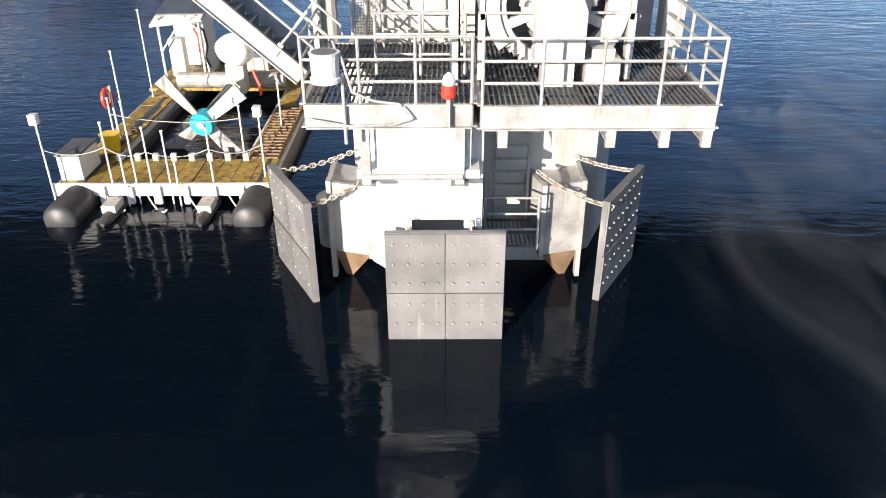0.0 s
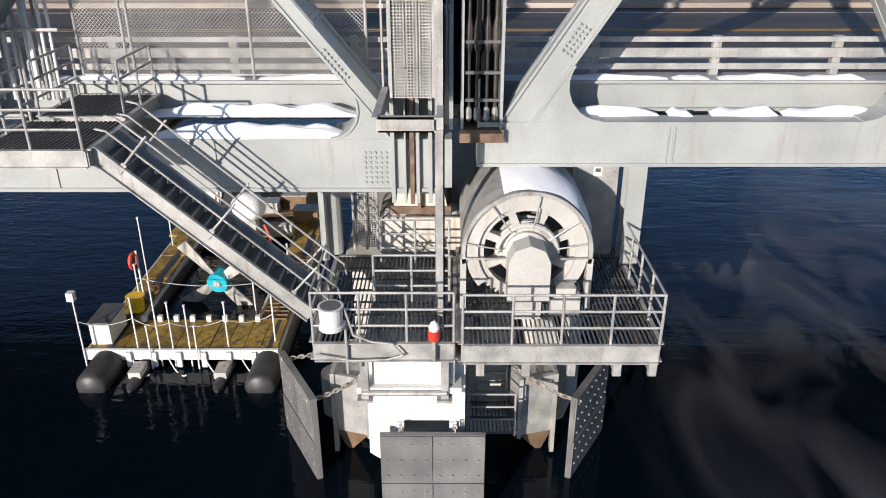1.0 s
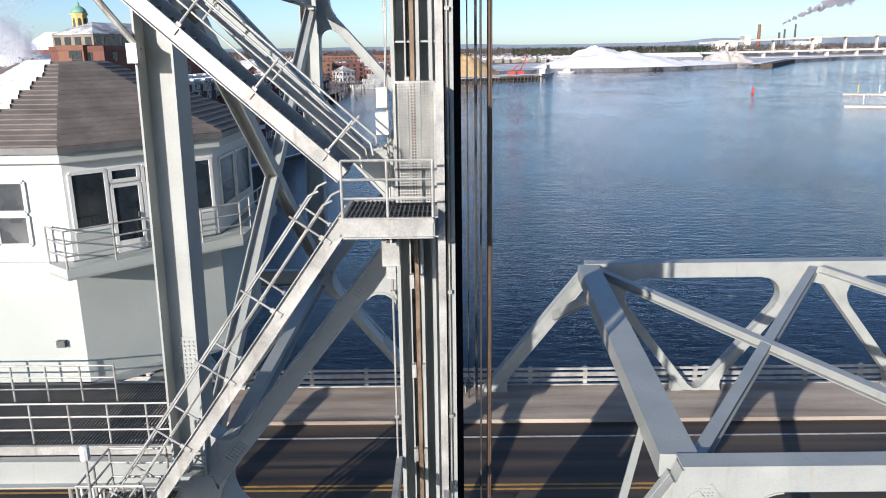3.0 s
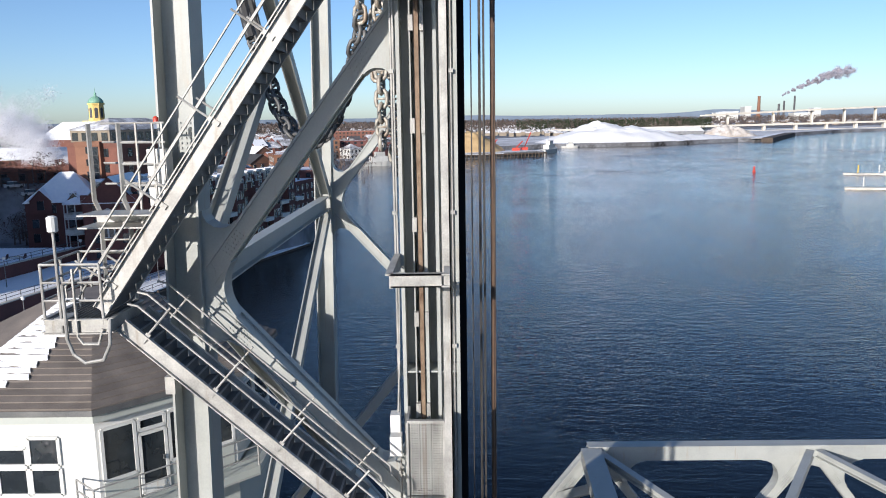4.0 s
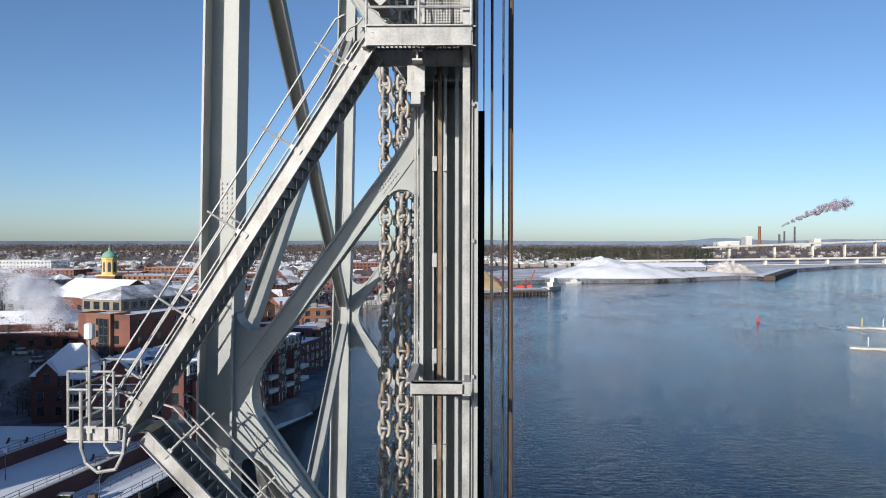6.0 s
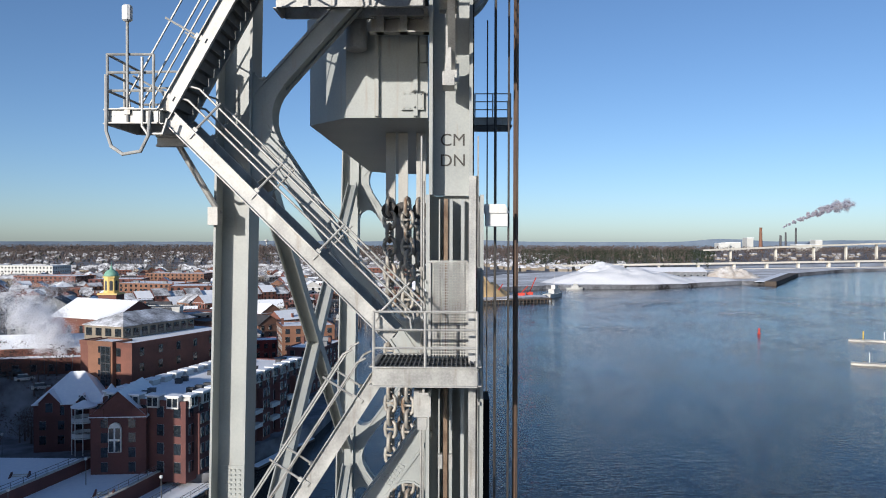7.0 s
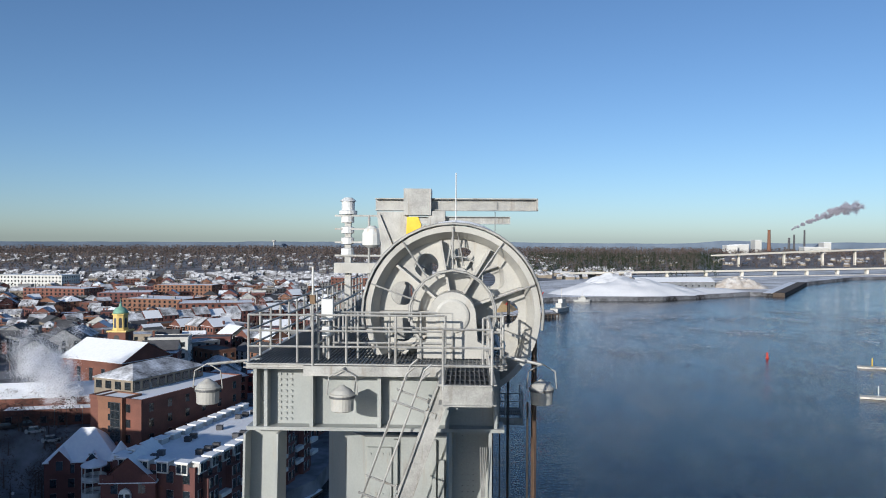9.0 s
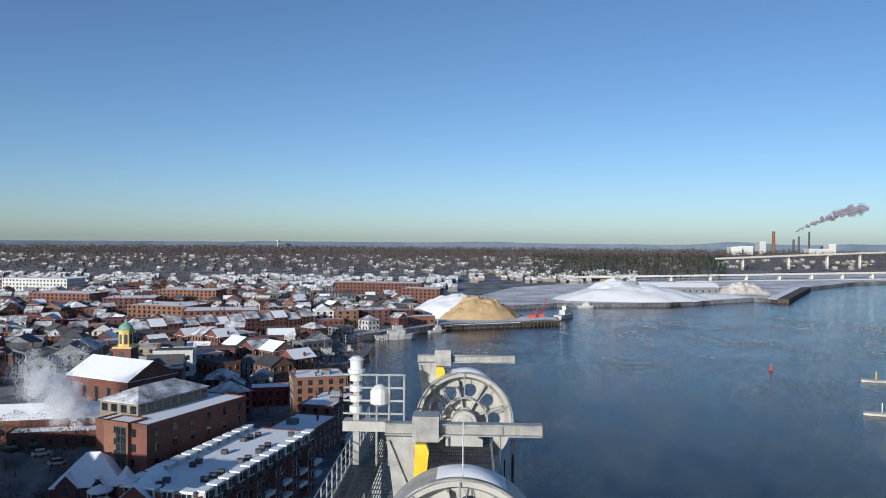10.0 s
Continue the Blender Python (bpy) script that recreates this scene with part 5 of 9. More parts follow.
# white drips and bolts on the counterweight's face
CWB = mesh_of("cover_bolt", lathe(bm_new(), (0, 0, 0), "y", [(0, 0.03), (0.03, 0.03)], 8), STEEL)
cover = thing("counterweight_cover", (-2.0, 17.3, 58.3), "bolted cover plates on the counterweight face", "cover plate")
for x0, x1, z0, z1 in ((-2.9, -2.3, 57.8, 59.1), (-1.6, -1.05, 53.85, 54.3), (-1.15, -1.0, 55.0, 58.8)):
    part("plate", box(bm_new(), x0, x1, 17.3, 17.396, z0, z1), STEEL, cover)
    for i in range(4):
        for j in (0.12, 0.88):
            shared("cover_bolt", CWB, cover, Matrix.Translation((x0 + (x1 - x0) * (i + 0.5) / 4, 17.28, z0 + (z1 - z0) * j)))
# looped conduits down the platforms
for x, z, h in ((-2.35, 56.1, 1.3), (-7.1, 53.0, 0.9), (-7.4, 40.2, 0.9), (-7.3, 27.1, 0.9)):
    single("conduit", run(bm_new(), [(x, 13.3, z + h), (x, 13.3, z - 0.1), (x - 0.06, 13.3, z - 0.4), (x - 0.25, 13.3, z - 0.58), (x - 0.6, 13.3, z - 0.64), (x - 1.1, 13.4, z - 0.62)] if x > -5 else [(x, 13.55, z + h), (x, 13.55, z - 0.2), (x + 0.1, 13.55, z - 0.5), (x + 0.35, 13.5, z - 0.66), (x + 0.7, 13.5, z - 0.6), (x + 0.85, 13.5, z - 0.3), (x + 0.85, 13.6, z + 0.2)], 0.035, 8), GALV, "bent grey conduit looping under a landing", "conduit", "looped conduits")
# thin conduits clipped to the straight leg
for x, r in ((-1.02, 0.025), (0.24, 0.018)):
    pipe = thing("leg_conduit", (x, 15.75, 9.5), "thin grey conduit clipped to the tower leg", "conduit", "leg conduits")
    part("pipe", tube(bm_new(), (x, 15.74, 9.5), (x, 15.74, 53.0), r, 6), GALV, pipe)
    for z in range(11, 53, 3):
        part("clip", box(bm_new(), x - 0.05, x + 0.05, 15.7, 15.8, z, z + 0.08), GALV, pipe)

# ---- pier and fenders ----
pier = thing("bridge_pier", (0.4, 25, -2), "pale concrete bridge pier with rust-stained base", "bridge pier", kind="structure")
nose = [(-2.3, 19.0), (-1.6, 17.6), (-0.5, 17.0), (2.4, 17.0), (3.4, 17.6), (4.0, 19.0), (4.0, 36), (-2.3, 36)]
part("stem", slab(bm_new(), nose, -2, 3.9), CONCRETE, pier)
part("stem_cap", slab(bm_new(), [(x * 1.04 - 0.03, y - 0.08 if y < 20 else y) for x, y in nose], 3.9, 4.35), CONCRETE, pier)
part("front_block", plate(bm_new(), [(-1.48, 1.55), (-1.0, 1.2), (-0.85, 1.2), (-0.75, 2.45), (0.3, 2.45), (0.64, 2.2), (0.64, 4.5), (-1.48, 4.5)], 14.3, 17.1), WHITE, pier, "white-painted front block")
part("front_ledge", box(bm_new(), -1.62, 0.55, 13.75, 14.3, 3.55, 3.7), WHITE, pier)
part("ledge_shelf", box(bm_new(), -1.3, 0.4, 13.9, 14.3, 3.7, 4.5), WHITE, pier)
part("inner_wall", box(bm_new(), -1.0, 0.6, 15.6, 17.1, -1.5, 2.6), CONCRETE, pier)
for x in (-0.78, 0.38):
    part("recess_frame", box(bm_new(), x - 0.08, x + 0.08, 14.2, 14.5, 1.3, 2.45), WHITE, pier)
ped = thing("bearing_pedestal", (-0.4, 18.9, 4.3), "rust-stained concrete pedestal with a steel bearing", "pedestal")
part("block", box(bm_new(), -1.4, 0.58, 17.8, 20.2, 4.3, 5.82), CONCRETE, ped)
part("plinth", box(bm_new(), -1.15, 0.35, 17.95, 19.6, 5.82, 6.05), RUST, ped)
part("bearing", plate(bm_new(), [(-1.05, 6.05), (0.25, 6.05), (0.1, 6.75), (-0.9, 6.75)], 18.0, 19.4), CONCRETE, ped)
part("rib", box(bm_new(), -0.46, -0.38, 17.8, 18.0, 6.05, 6.75), RUST, ped)
part("top_shoe", box(bm_new(), -1.0, 0.2, 17.0, 19.0, 6.75, 7.2), STEEL, ped)
snow_strip(-1.3, -0.5, 17.85, 18.6, 5.83, 0.12, "patch of snow on the pedestal", "snow_patch")
snow_strip(-0.2, 0.5, 17.85, 18.7, 5.83, 0.2, "heap of snow on the pedestal", "snow_patch")

random.seed(9)


def fender(p, q, z0, z1, label, cols=2, rows=3):
    """Thick panels with bolts on a dark frame, along p to q in plan."""
    p, q = Vector((*p, 0)), Vector((*q, 0))
    a = (q - p).normalized()
    out = Vector((a.y, -a.x, 0))
    ob = thing("pier_fender", ((p + q) / 2) + Vector((0, 0, z0)), label, "fender", "pier fenders")
    frame_z = (Vector((0, 0, z0)), Vector((0, 0, z1)))
    bm = bm_new()
    hexa(bm, [p + frame_z[0] - out * 0.02, q + frame_z[0] - out * 0.02, q + frame_z[0] - out * 0.14, p + frame_z[0] - out * 0.14, p + frame_z[1] - out * 0.02, q + frame_z[1] - out * 0.02, q + frame_z[1] - out * 0.14, p + frame_z[1] - out * 0.14])
    part("frame", bm, FENDER, ob)
    heights = [z1, 1.1, -0.3, z0][: rows + 1]
    for c in range(cols):
        for rr in range(rows):
            c0, c1 = p.lerp(q, c / cols) + a * 0.012, p.lerp(q, (c + 1) / cols) - a * 0.012
            t, b = heights[rr] - 0.01, heights[rr + 1] + 0.01
            bm = bm_new()
            hexa(bm, [c0 + Vector((0, 0, b)), c1 + Vector((0, 0, b)), c1 + Vector((0, 0, b)) - out * 0.05, c0 + Vector((0, 0, b)) - out * 0.05, c0 + Vector((0, 0, t)) + out * 0.02, c1 + Vector((0, 0, t)) + out * 0.02, c1 + Vector((0, 0, t)) - out * 0.05, c0 + Vector((0, 0, t)) - out * 0.05])
            panel = part("panel", bm, FENDER, ob)
            bm = bm_new()
            for i in range(4):
                for j in range(3):
                    m = c0.lerp(c1, (i + 0.5) / 4) + Vector((0, 0, b + (t - b) * (j + 0.5) / 3)) + out * 0.012
                    box(bm, m.x - 0.018, m.x + 0.018, m.y - 0.03, m.y + 0.02, m.z - 0.018, m.z + 0.018)
            tagged(part("bolting", bm, BOLT, panel), kind="stuff")
    return ob


fender((-1.2, 13.82), (1.08, 13.82), -1.5, 2.4, "dark grey bolted fender panels standing in the water")
fender((-4.04, 17.2), (-2.9, 15.15), -1.5, 2.37, "dark grey fender panels set aslant beside the pier", 2, 2)
fender((3.25, 15.2), (4.38, 17.1), -1.5, 2.37, "dark grey fender panels set aslant beside the pier", 2, 2)


def fender_arm(s, label):
    """Bent steel guard plates with a pointed foot; s mirrors them about the pier."""
    cx = 0.18
    X = lambda x: cx + s * x
    ob = thing("fender_bracket", (X(2.4), 16.4, 0), label, "bracket", "fender brackets")
    plan = [(2.75, 17.6), (2.72, 16.2), (1.85, 15.95), (1.6, 16.9)]
    for (a, b) in zip(plan, plan[1:]):
        bm = bm_new()
        P, Q = Vector((X(a[0]), a[1], 0)), Vector((X(b[0]), b[1], 0))
        n = (Q - P).normalized()
        o = Vector((n.y, -n.x, 0)) * 0.05
        hexa(bm, [P + Vector((0, 0, 0.75)) - o, Q + Vector((0, 0, 0.75)) - o, Q + Vector((0, 0, 0.75)) + o, P + Vector((0, 0, 0.75)) + o, P + Vector((0, 0, 2.4)) - o, Q + Vector((0, 0, 2.4)) - o, Q + Vector((0, 0, 2.4)) + o, P + Vector((0, 0, 2.4)) + o])
        part("guard_plate", bm, GALV, ob)
    for a in plan[1:3]:
        part("edge_flange", box(bm_new(), X(a[0]) - 0.05, X(a[0]) + 0.05, a[1] - 0.12, a[1] + 0.1, 0.1 if a[0] > 2 else 0.7, 2.45), GALV, ob)
    bm = bm_new()
    P = [(X(2.72), 16.2), (X(1.85), 15.95), (X(1.6), 16.9), (X(2.7), 17.4)]
    top = [bm.verts.new((*p, 0.75)) for p in P]
    tip = bm.verts.new((X(2.45), 16.4, -0.15))
    bm.faces.new(top)
    for i in range(4):
        bm.faces.new((top[i], top[(i + 1) % 4], tip))
    part("foot", bm, TIMBER, ob, "tan rusted foot of the bracket")
    part("floor", slab(bm_new(), P, 2.28, 2.32), GALV, ob)
    part("pile", tube(bm_new(), (X(2.9), 18.0, -2), (X(2.9), 18.0, 1.2), 0.45, 16), CONCRETE, ob)
    return ob


fender_arm(-1, "grey bent steel bracket behind a fender")
fender_arm(1, "grey bent steel bracket behind a fender")
for pts in (((1.9, 15.95, 2.7), (3.35, 15.35, 2.2)), ((2.4, 17.4, 2.7), (4.2, 16.95, 2.3)), ((-1.55, 15.95, 2.7), (-3.0, 15.35, 2.2)), ((-1.9, 17.4, 2.7), (-3.9, 16.95, 2.3)), ((-0.75, 14.0, 2.5), (-0.8, 13.95, 1.3)), ((0.42, 14.0, 2.5), (0.45, 13.95, 1.3))):
    chain(sag(pts[0], pts[1], 0.12, 6), "bright galvanised chain holding a fender", size=0.42)
lad = thing("pier_ladder", (1.3, 16.7, 0.6), "grey steel ladder and small catwalk on the pier", "ladder")
for x in (1.0, 1.75):
    part("ladder_rail", box(bm_new(), x - 0.03, x + 0.03, 16.6, 16.7, 0.6, 5.0), GALV, lad)
for k in range(14):
    part("rung", box(bm_new(), 1.0, 1.75, 16.62, 16.67, 0.9 + k * 0.3, 0.94 + k * 0.3), GALV, lad)
tagged(part("catwalk_grating", grating(bm_new(), 0.7, 1.9, 15.3, 16.5, 1.35), DARK, lad), kind="stuff")
railing([Vector((0.75, 16.4, 1.35)), Vector((0.75, 15.3, 1.35)), Vector((1.85, 15.3, 1.35))], "grey pipe railing on the pier catwalk", spacing=1.0)

# ---- machinery platform at the tower foot ----
landing(-2.35, 0.38, 13.35, 17.2, 5.07, "grey grating platform over the pier front", [[(-2.35, 15.5), (-2.35, 13.35), (0.38, 13.35)]], "pier platforms", "service_platform", 0.42, "grey pipe railing on the pier platform")
landing(0.55, 4.37, 13.3, 17.8, 5.05, "wide grey grating platform holding the drum machinery", [[(0.55, 13.3), (4.37, 13.3), (4.37, 17.0)]], "pier platforms", "service_platform", 0.42, "grey pipe railing on the machinery platform")
railing([Vector((-1.3, 16.9, 5.07)), Vector((0.3, 16.9, 5.07))], "grey pipe railing before the pedestal", spacing=0.8)
railing([Vector((-1.3, 15.0, 5.07)), Vector((0.3, 15.0, 5.07))], "grey pipe railing on the pier platform", spacing=0.8)
for x in (0.9, 1.8, 2.7, 3.6, 4.3):
    b = thing("platform_bracket", (x, 15, 4.2), "grey steel bracket under the machinery platform", "bracket", "platform brackets")
    part("joist", ibeam(bm_new(), (x, 13.35, 4.5), (x, 17.2, 4.5), 0.26, 0.14), GALV, b)
    part("end_tab", box(bm_new(), x - 0.08, x + 0.08, 13.3, 13.4, 4.3, 4.65), GALV, b)
for x in (-1.45, 0.2):
    b = thing("platform_hanger", (x, 13.8, 3.6), "grey steel hanger under the front platform", "bracket", "platform brackets")
    part("post", box(bm_new(), x - 0.08, x + 0.08, 13.7, 13.9, 3.4, 4.65), GALV, b)
    part("foot", box(bm_new(), x - 0.16, x + 0.16, 13.62, 13.98, 3.4, 3.46), GALV, b)
part_pipe = single("guard_rail", run(bm_new(), [(-1.5, 13.7, 3.6), (0.25, 13.7, 3.6)], 0.06, 8), GALV, "thick grey pipe rail under the platform", "rail")

DX, DZ, DY = 1.88, 6.32, 14.85
drum = thing("operating_drum", (DX, 16, 5.05), "pale toothed drum wheel under a rounded steel hood", "hoist drum")
teeth = bm_new()
N, R0, R1 = 64, 1.05, 1.14
front, backv = [], []
for k in range(N * 4):
    a = k * math.tau / (N * 4)
    rr = R1 if k % 4 in (0, 1) else R0
    front.append(teeth.verts.new((DX + rr * math.cos(a), DY, DZ + rr * math.sin(a))))
    backv.append(teeth.verts.new((DX + rr * math.cos(a), DY + 0.25, DZ + rr * math.sin(a))))
inner = [(teeth.verts.new((DX + 0.88 * math.cos(k * math.tau / (N * 4)), DY, DZ + 0.88 * math.sin(k * math.tau / (N * 4)))), teeth.verts.new((DX + 0.88 * math.cos(k * math.tau / (N * 4)), DY + 0.25, DZ + 0.88 * math.sin(k * math.tau / (N * 4))))) for k in range(N * 4)]
for k in range(N * 4):
    j = (k + 1) % (N * 4)
    teeth.faces.new((front[k], front[j], backv[j], backv[k]))
    teeth.faces.new((inner[k][0], inner[j][0], front[j], front[k]))
    teeth.faces.new((inner[k][0], inner[k][1], inner[j][1], inner[j][0]))
part("gear_ring", teeth, PALE, drum, "white toothed gear ring")
for k in range(8):
    a = (k + 0.5) * math.tau / 8
    d, e = Vector((math.cos(a), 0, math.sin(a))), Vector((-math.sin(a), 0, math.cos(a)))
    part("spoke", beam(bm_new(), Vector((DX, DY + 0.12, DZ)) + d * 0.3, Vector((DX, DY + 0.12, DZ)) + d * 0.9, 0.22, 0.16, e), PALE, drum)
part("hub", lathe(bm_new(), (DX, DY - 0.2, DZ), "y", [(0, 0.3), (0.1, 0.45), (0.2, 0.45), (0.3, 0.62), (0.4, 0.62), (0.42, 0.35), (2.2, 0.35)], 28), PALE, drum)
ringg = bm_new()
arcs = []
for k in range(37):
    a = math.radians(-38 + 256 * k / 36)
    arcs.append([ringg.verts.new((DX + r * math.cos(a), yy, DZ + r * math.sin(a))) for r, yy in ((1.0, DY - 0.09), (1.25, DY - 0.09), (1.25, DY - 0.03), (1.0, DY - 0.03))])
for a, b in zip(arcs, arcs[1:]):
    for j in range(4):
        ringg.faces.new((a[j], b[j], b[(j + 1) % 4], a[(j + 1) % 4]))
part("guard_ring", ringg, PALE, drum, "pale ring plate over the gear teeth")
part("hub_arc", run(bm_new(), [(DX + 0.62 * math.cos(math.radians(t)), DY - 0.12, DZ + 0.62 * math.sin(math.radians(t))) for t in range(0, 181, 15)], 0.05), PALE, drum)
part("wheel_disc", lathe(bm_new(), (DX, DY + 0.45, DZ), "y", [(0, 0.4), (0, 0.6), (0.05, 0.6), (0.05, 0.4)], 30), PALE, drum)
part("rope_drum", lathe(bm_new(), (DX, DY + 0.7, DZ), "y", [(0, 1.1), (0.1, 1.1), (0.1, 0.95), (1.9, 0.95), (1.9, 1.1), (2.0, 1.1)], 30), DARK, drum, "dark rope drum")
for t in (35, 80, 125, 170, 10):
    a = math.radians(t)
    part("guard_bar", tube(bm_new(), (DX + 0.55 * math.cos(a), DY - 0.16, DZ + 0.55 * math.sin(a)), (DX + 1.25 * math.cos(a), DY - 0.16, DZ + 1.25 * math.sin(a)), 0.018, 6), GALV, drum)
part("guard_bar", beam(bm_new(), (DX - 1.25, DY - 0.18, DZ - 0.1), (DX + 1.25, DY - 0.18, DZ - 0.1), 0.04, 0.04), GALV, drum)
hood = bm_new()
rings = []
for k in range(33):
    a = math.radians(-10 + 200 * k / 32)
    rings.append([hood.verts.new((DX + r * math.cos(a), yy, DZ + r * math.sin(a))) for yy, r in ((DY - 0.15, 1.26), (DY + 2.6, 1.26), (DY + 2.6, 1.34), (DY - 0.15, 1.34))])
for a, b in zip(rings, rings[1:]):
    for j in range(4):
        hood.faces.new((a[j], b[j], b[(j + 1) % 4], a[(j + 1) % 4]))
part("hood", hood, GALV, drum, "grey rounded hood")
for s in (-1, 1):
    part("hood_leg", box(bm_new(), DX + s * 1.3 - 0.06, DX + s * 1.3 + 0.06, DY - 0.15, DY + 0.1, 5.05, 6.2), PALE, drum)
bm = bm_new()
plate(bm, [(DX - 0.42, 5.5), (DX + 0.42, 5.5), (DX + 0.42, 6.35), (DX + 0.3, 6.62), (DX, 6.74), (DX - 0.3, 6.62), (DX - 0.42, 6.35)], DY - 0.7, DY - 0.2)
part("bearing_block", bm, PALE, drum)
part("bearing_post", box(bm_new(), DX - 0.28, DX + 0.28, DY - 0.6, DY - 0.25, 5.05, 5.5), PALE, drum)
part("side_motor", box(box(bm_new(), DX + 0.5, DX + 1.1, DY - 0.45, DY + 0.05, 5.05, 5.5), DX + 0.6, DX + 1.0, DY - 0.4, DY, 5.5, 5.65), PALE, drum)
bm = bm_new()
rows = []
for k in range(15):
    a = math.radians(12 + 100 * k / 14)
    edge = math.sin(math.pi * k / 14) ** 0.5
    ring = []
    for v, h in ((0.02 + 0.22 * abs(noise.noise((k * 0.9, 4, 1))), 0.015), (0.3, 0.13), (0.8, 0.17), (1.4, 0.18), (2.0, 0.16), (2.5, 0.02)):
        r = 1.345 + h * edge * (0.85 + 0.6 * noise.noise((k * 0.45, v * 1.3, 0)))
        ring.append(bm.verts.new((DX + r * math.cos(a), DY - 0.1 + v, DZ + r * math.sin(a))))
    rows.append(ring)
for a, b in zip(rows, rows[1:]):
    for j in range(5):
        bm.faces.new((a[j], b[j], b[j + 1], a[j + 1]))
single("snow_patch", bm, SNOW, "thick snow on the drum hood", "snow", "snow left on the steel", smooth=True)
cab = thing("control_cabinet", (3.7, 17.6, 5.05), "tall grey equipment cabinet with a small sign", "cabinet")
part("case", box(bm_new(), 3.15, 4.2, 17.35, 18.4, 5.05, 7.55), GALV, cab)
part("sign", box(bm_new(), 3.62, 3.82, 17.335, 17.35, 7.05, 7.3), WHITE, cab, "white notice with unreadable print")
part("print", box(bm_new(), 3.66, 3.78, 17.33, 17.335, 7.15, 7.24), DARK, cab)
col = thing("support_column", (4.5, 17.05, 5.05), "grey steel column under the bridge chord", "column")
part("column", ibeam(bm_new(), (4.5, 17.05, 5.05), (4.5, 17.05, 7.75), 0.5, 0.42, 0.04, (0, 1, 0)), STEEL, col)
cabl = thing("cable_stack", (-1.3, 17.6, 5.07), "grey mesh screen and conduits beside the pedestal", "screen")
part("wire_mesh", wire_panel(bm_new(), -1.95, -1.45, 17.7, 5.1, 7.2, 0.06, 0.01), GALV, cabl)
for x in (-2.0, -1.7, -1.42):
    part("conduit", tube(bm_new(), (x, 17.6, 5.07), (x, 17.6, 7.3), 0.035), GALV, cabl)
vent = thing("vent_pipe", (-2.3, 18.5, 4.35), "bent grey vent pipe standing on the pier", "pipe")
part("pipe", run(bm_new(), [(-2.7, 19, 4.35), (-2.7, 19, 6.1), (-2.1, 19, 6.1)], 0.22, 12), STEEL, vent)
part("frame", run(bm_new(), [(-2.9, 18.6, 4.3), (-2.9, 18.6, 6.5), (-2.0, 18.6, 6.5)], 0.1, 6), STEEL, vent)
horn = thing("fog_horn", (-1.95, 13.25, 5.5), "white round horn on the platform railing", "horn")
part("body", lathe(bm_new(), (-1.95, 13.2, 5.45), "z", [(0, 0.18), (0.03, 0.25), (0.1, 0.25), (0.12, 0.22), (0.45, 0.23), (0.5, 0.25), (0.5, 0.2)], 20), WHITE, horn)
part("mouth", lathe(bm_new(), (-1.95, 13.2, 5.94), "z", [(0, 0.2), (0.015, 0.2)], 20), DARK, horn, "dark horn mouth")
part("post", tube(bm_new(), (-1.7, 13.25, 4.4), (-1.7, 13.25, 5.6), 0.03), GALV, horn)
bea = thing("navigation_light", (0.0, 13.2, 4.7), "small red and clear navigation light", "navigation light")
part("stand", run(bm_new(), [(0.0, 13.36, 4.75), (0.0, 13.2, 4.75), (0.0, 13.2, 5.2)], 0.04), GALV, bea)
part("base", lathe(bm_new(), (0.0, 13.2, 5.2), "z", [(0, 0.1), (0.04, 0.12), (0.2, 0.12), (0.22, 0.08)], 14), RED, bea, "red lower lens")
part("cap", lathe(bm_new(), (0.0, 13.2, 5.42), "z", [(0, 0.1), (0.06, 0.11), (0.14, 0.08), (0.2, 0.02)], 14), CYAN, bea)
hose = single("cable_loop", run(bm_new(), [(-1.7, 13.22, 5.9), (-1.55, 13.2, 5.3), (-1.2, 13.2, 5.15), (-0.8, 13.2, 5.1), (-0.6, 13.2, 4.85), (-0.9, 13.2, 4.75), (-1.6, 13.2, 4.72), (-2.3, 13.2, 4.85)], 0.022, 6), GALV, "pale loose cable along the platform edge", "cable")
snow_strip(-5.9, -1.85, 15.9, 16.5, 8.36, 0.3, "long pillow of snow on the chord flange")
snow_strip(-6.3, -1.7, 16.7, 17.3, 8.6, 0.28, "long pillow of snow behind the chord")
for x0, x1 in ((2.3, 4.7), (4.9, 5.4), (5.8, 7.2), (7.3, 9.4)):
    snow_strip(x0, x1, 16.3, 16.85, 8.72, 0.2, "snow lying along the chord flange")

# chain-link fence on the walkway
fen = thing("chain_link_fence", (-4.6, 17.5, 9.3), "grey chain-link fence along the walkway", "fence")
part("wire_mesh", wire_panel(bm_new(), -7.75, -1.5, 17.5, 9.35, 11.35, 0.085, 0.009, True), GALV, fen)
for x in (-7.75, -6.75, -6.6, -4.0, -1.5):
    part("fence_post", tube(bm_new(), (x, 17.5, 9.2), (x, 17.5, 11.4), 0.035), GALV, fen)
for z in (9.35, 11.35):
    part("fence_rail", tube(bm_new(), (-7.75, 17.5, z), (-1.5, 17.5, z), 0.022), GALV, fen)
stairs2 = landing(-7.9, -6.2, 15.6, 17.4, 8.95, "grey grating bridge from the stairs to the walkway", [[(-7.9, 15.6), (-7.9, 17.4)], [(-6.2, 15.6), (-6.2, 17.4)]], fascia=0.25)
pipes = thing("conduit_bank", (-7.6, 17.2, 9.2), "bank of white upright conduits beside the road", "conduits")
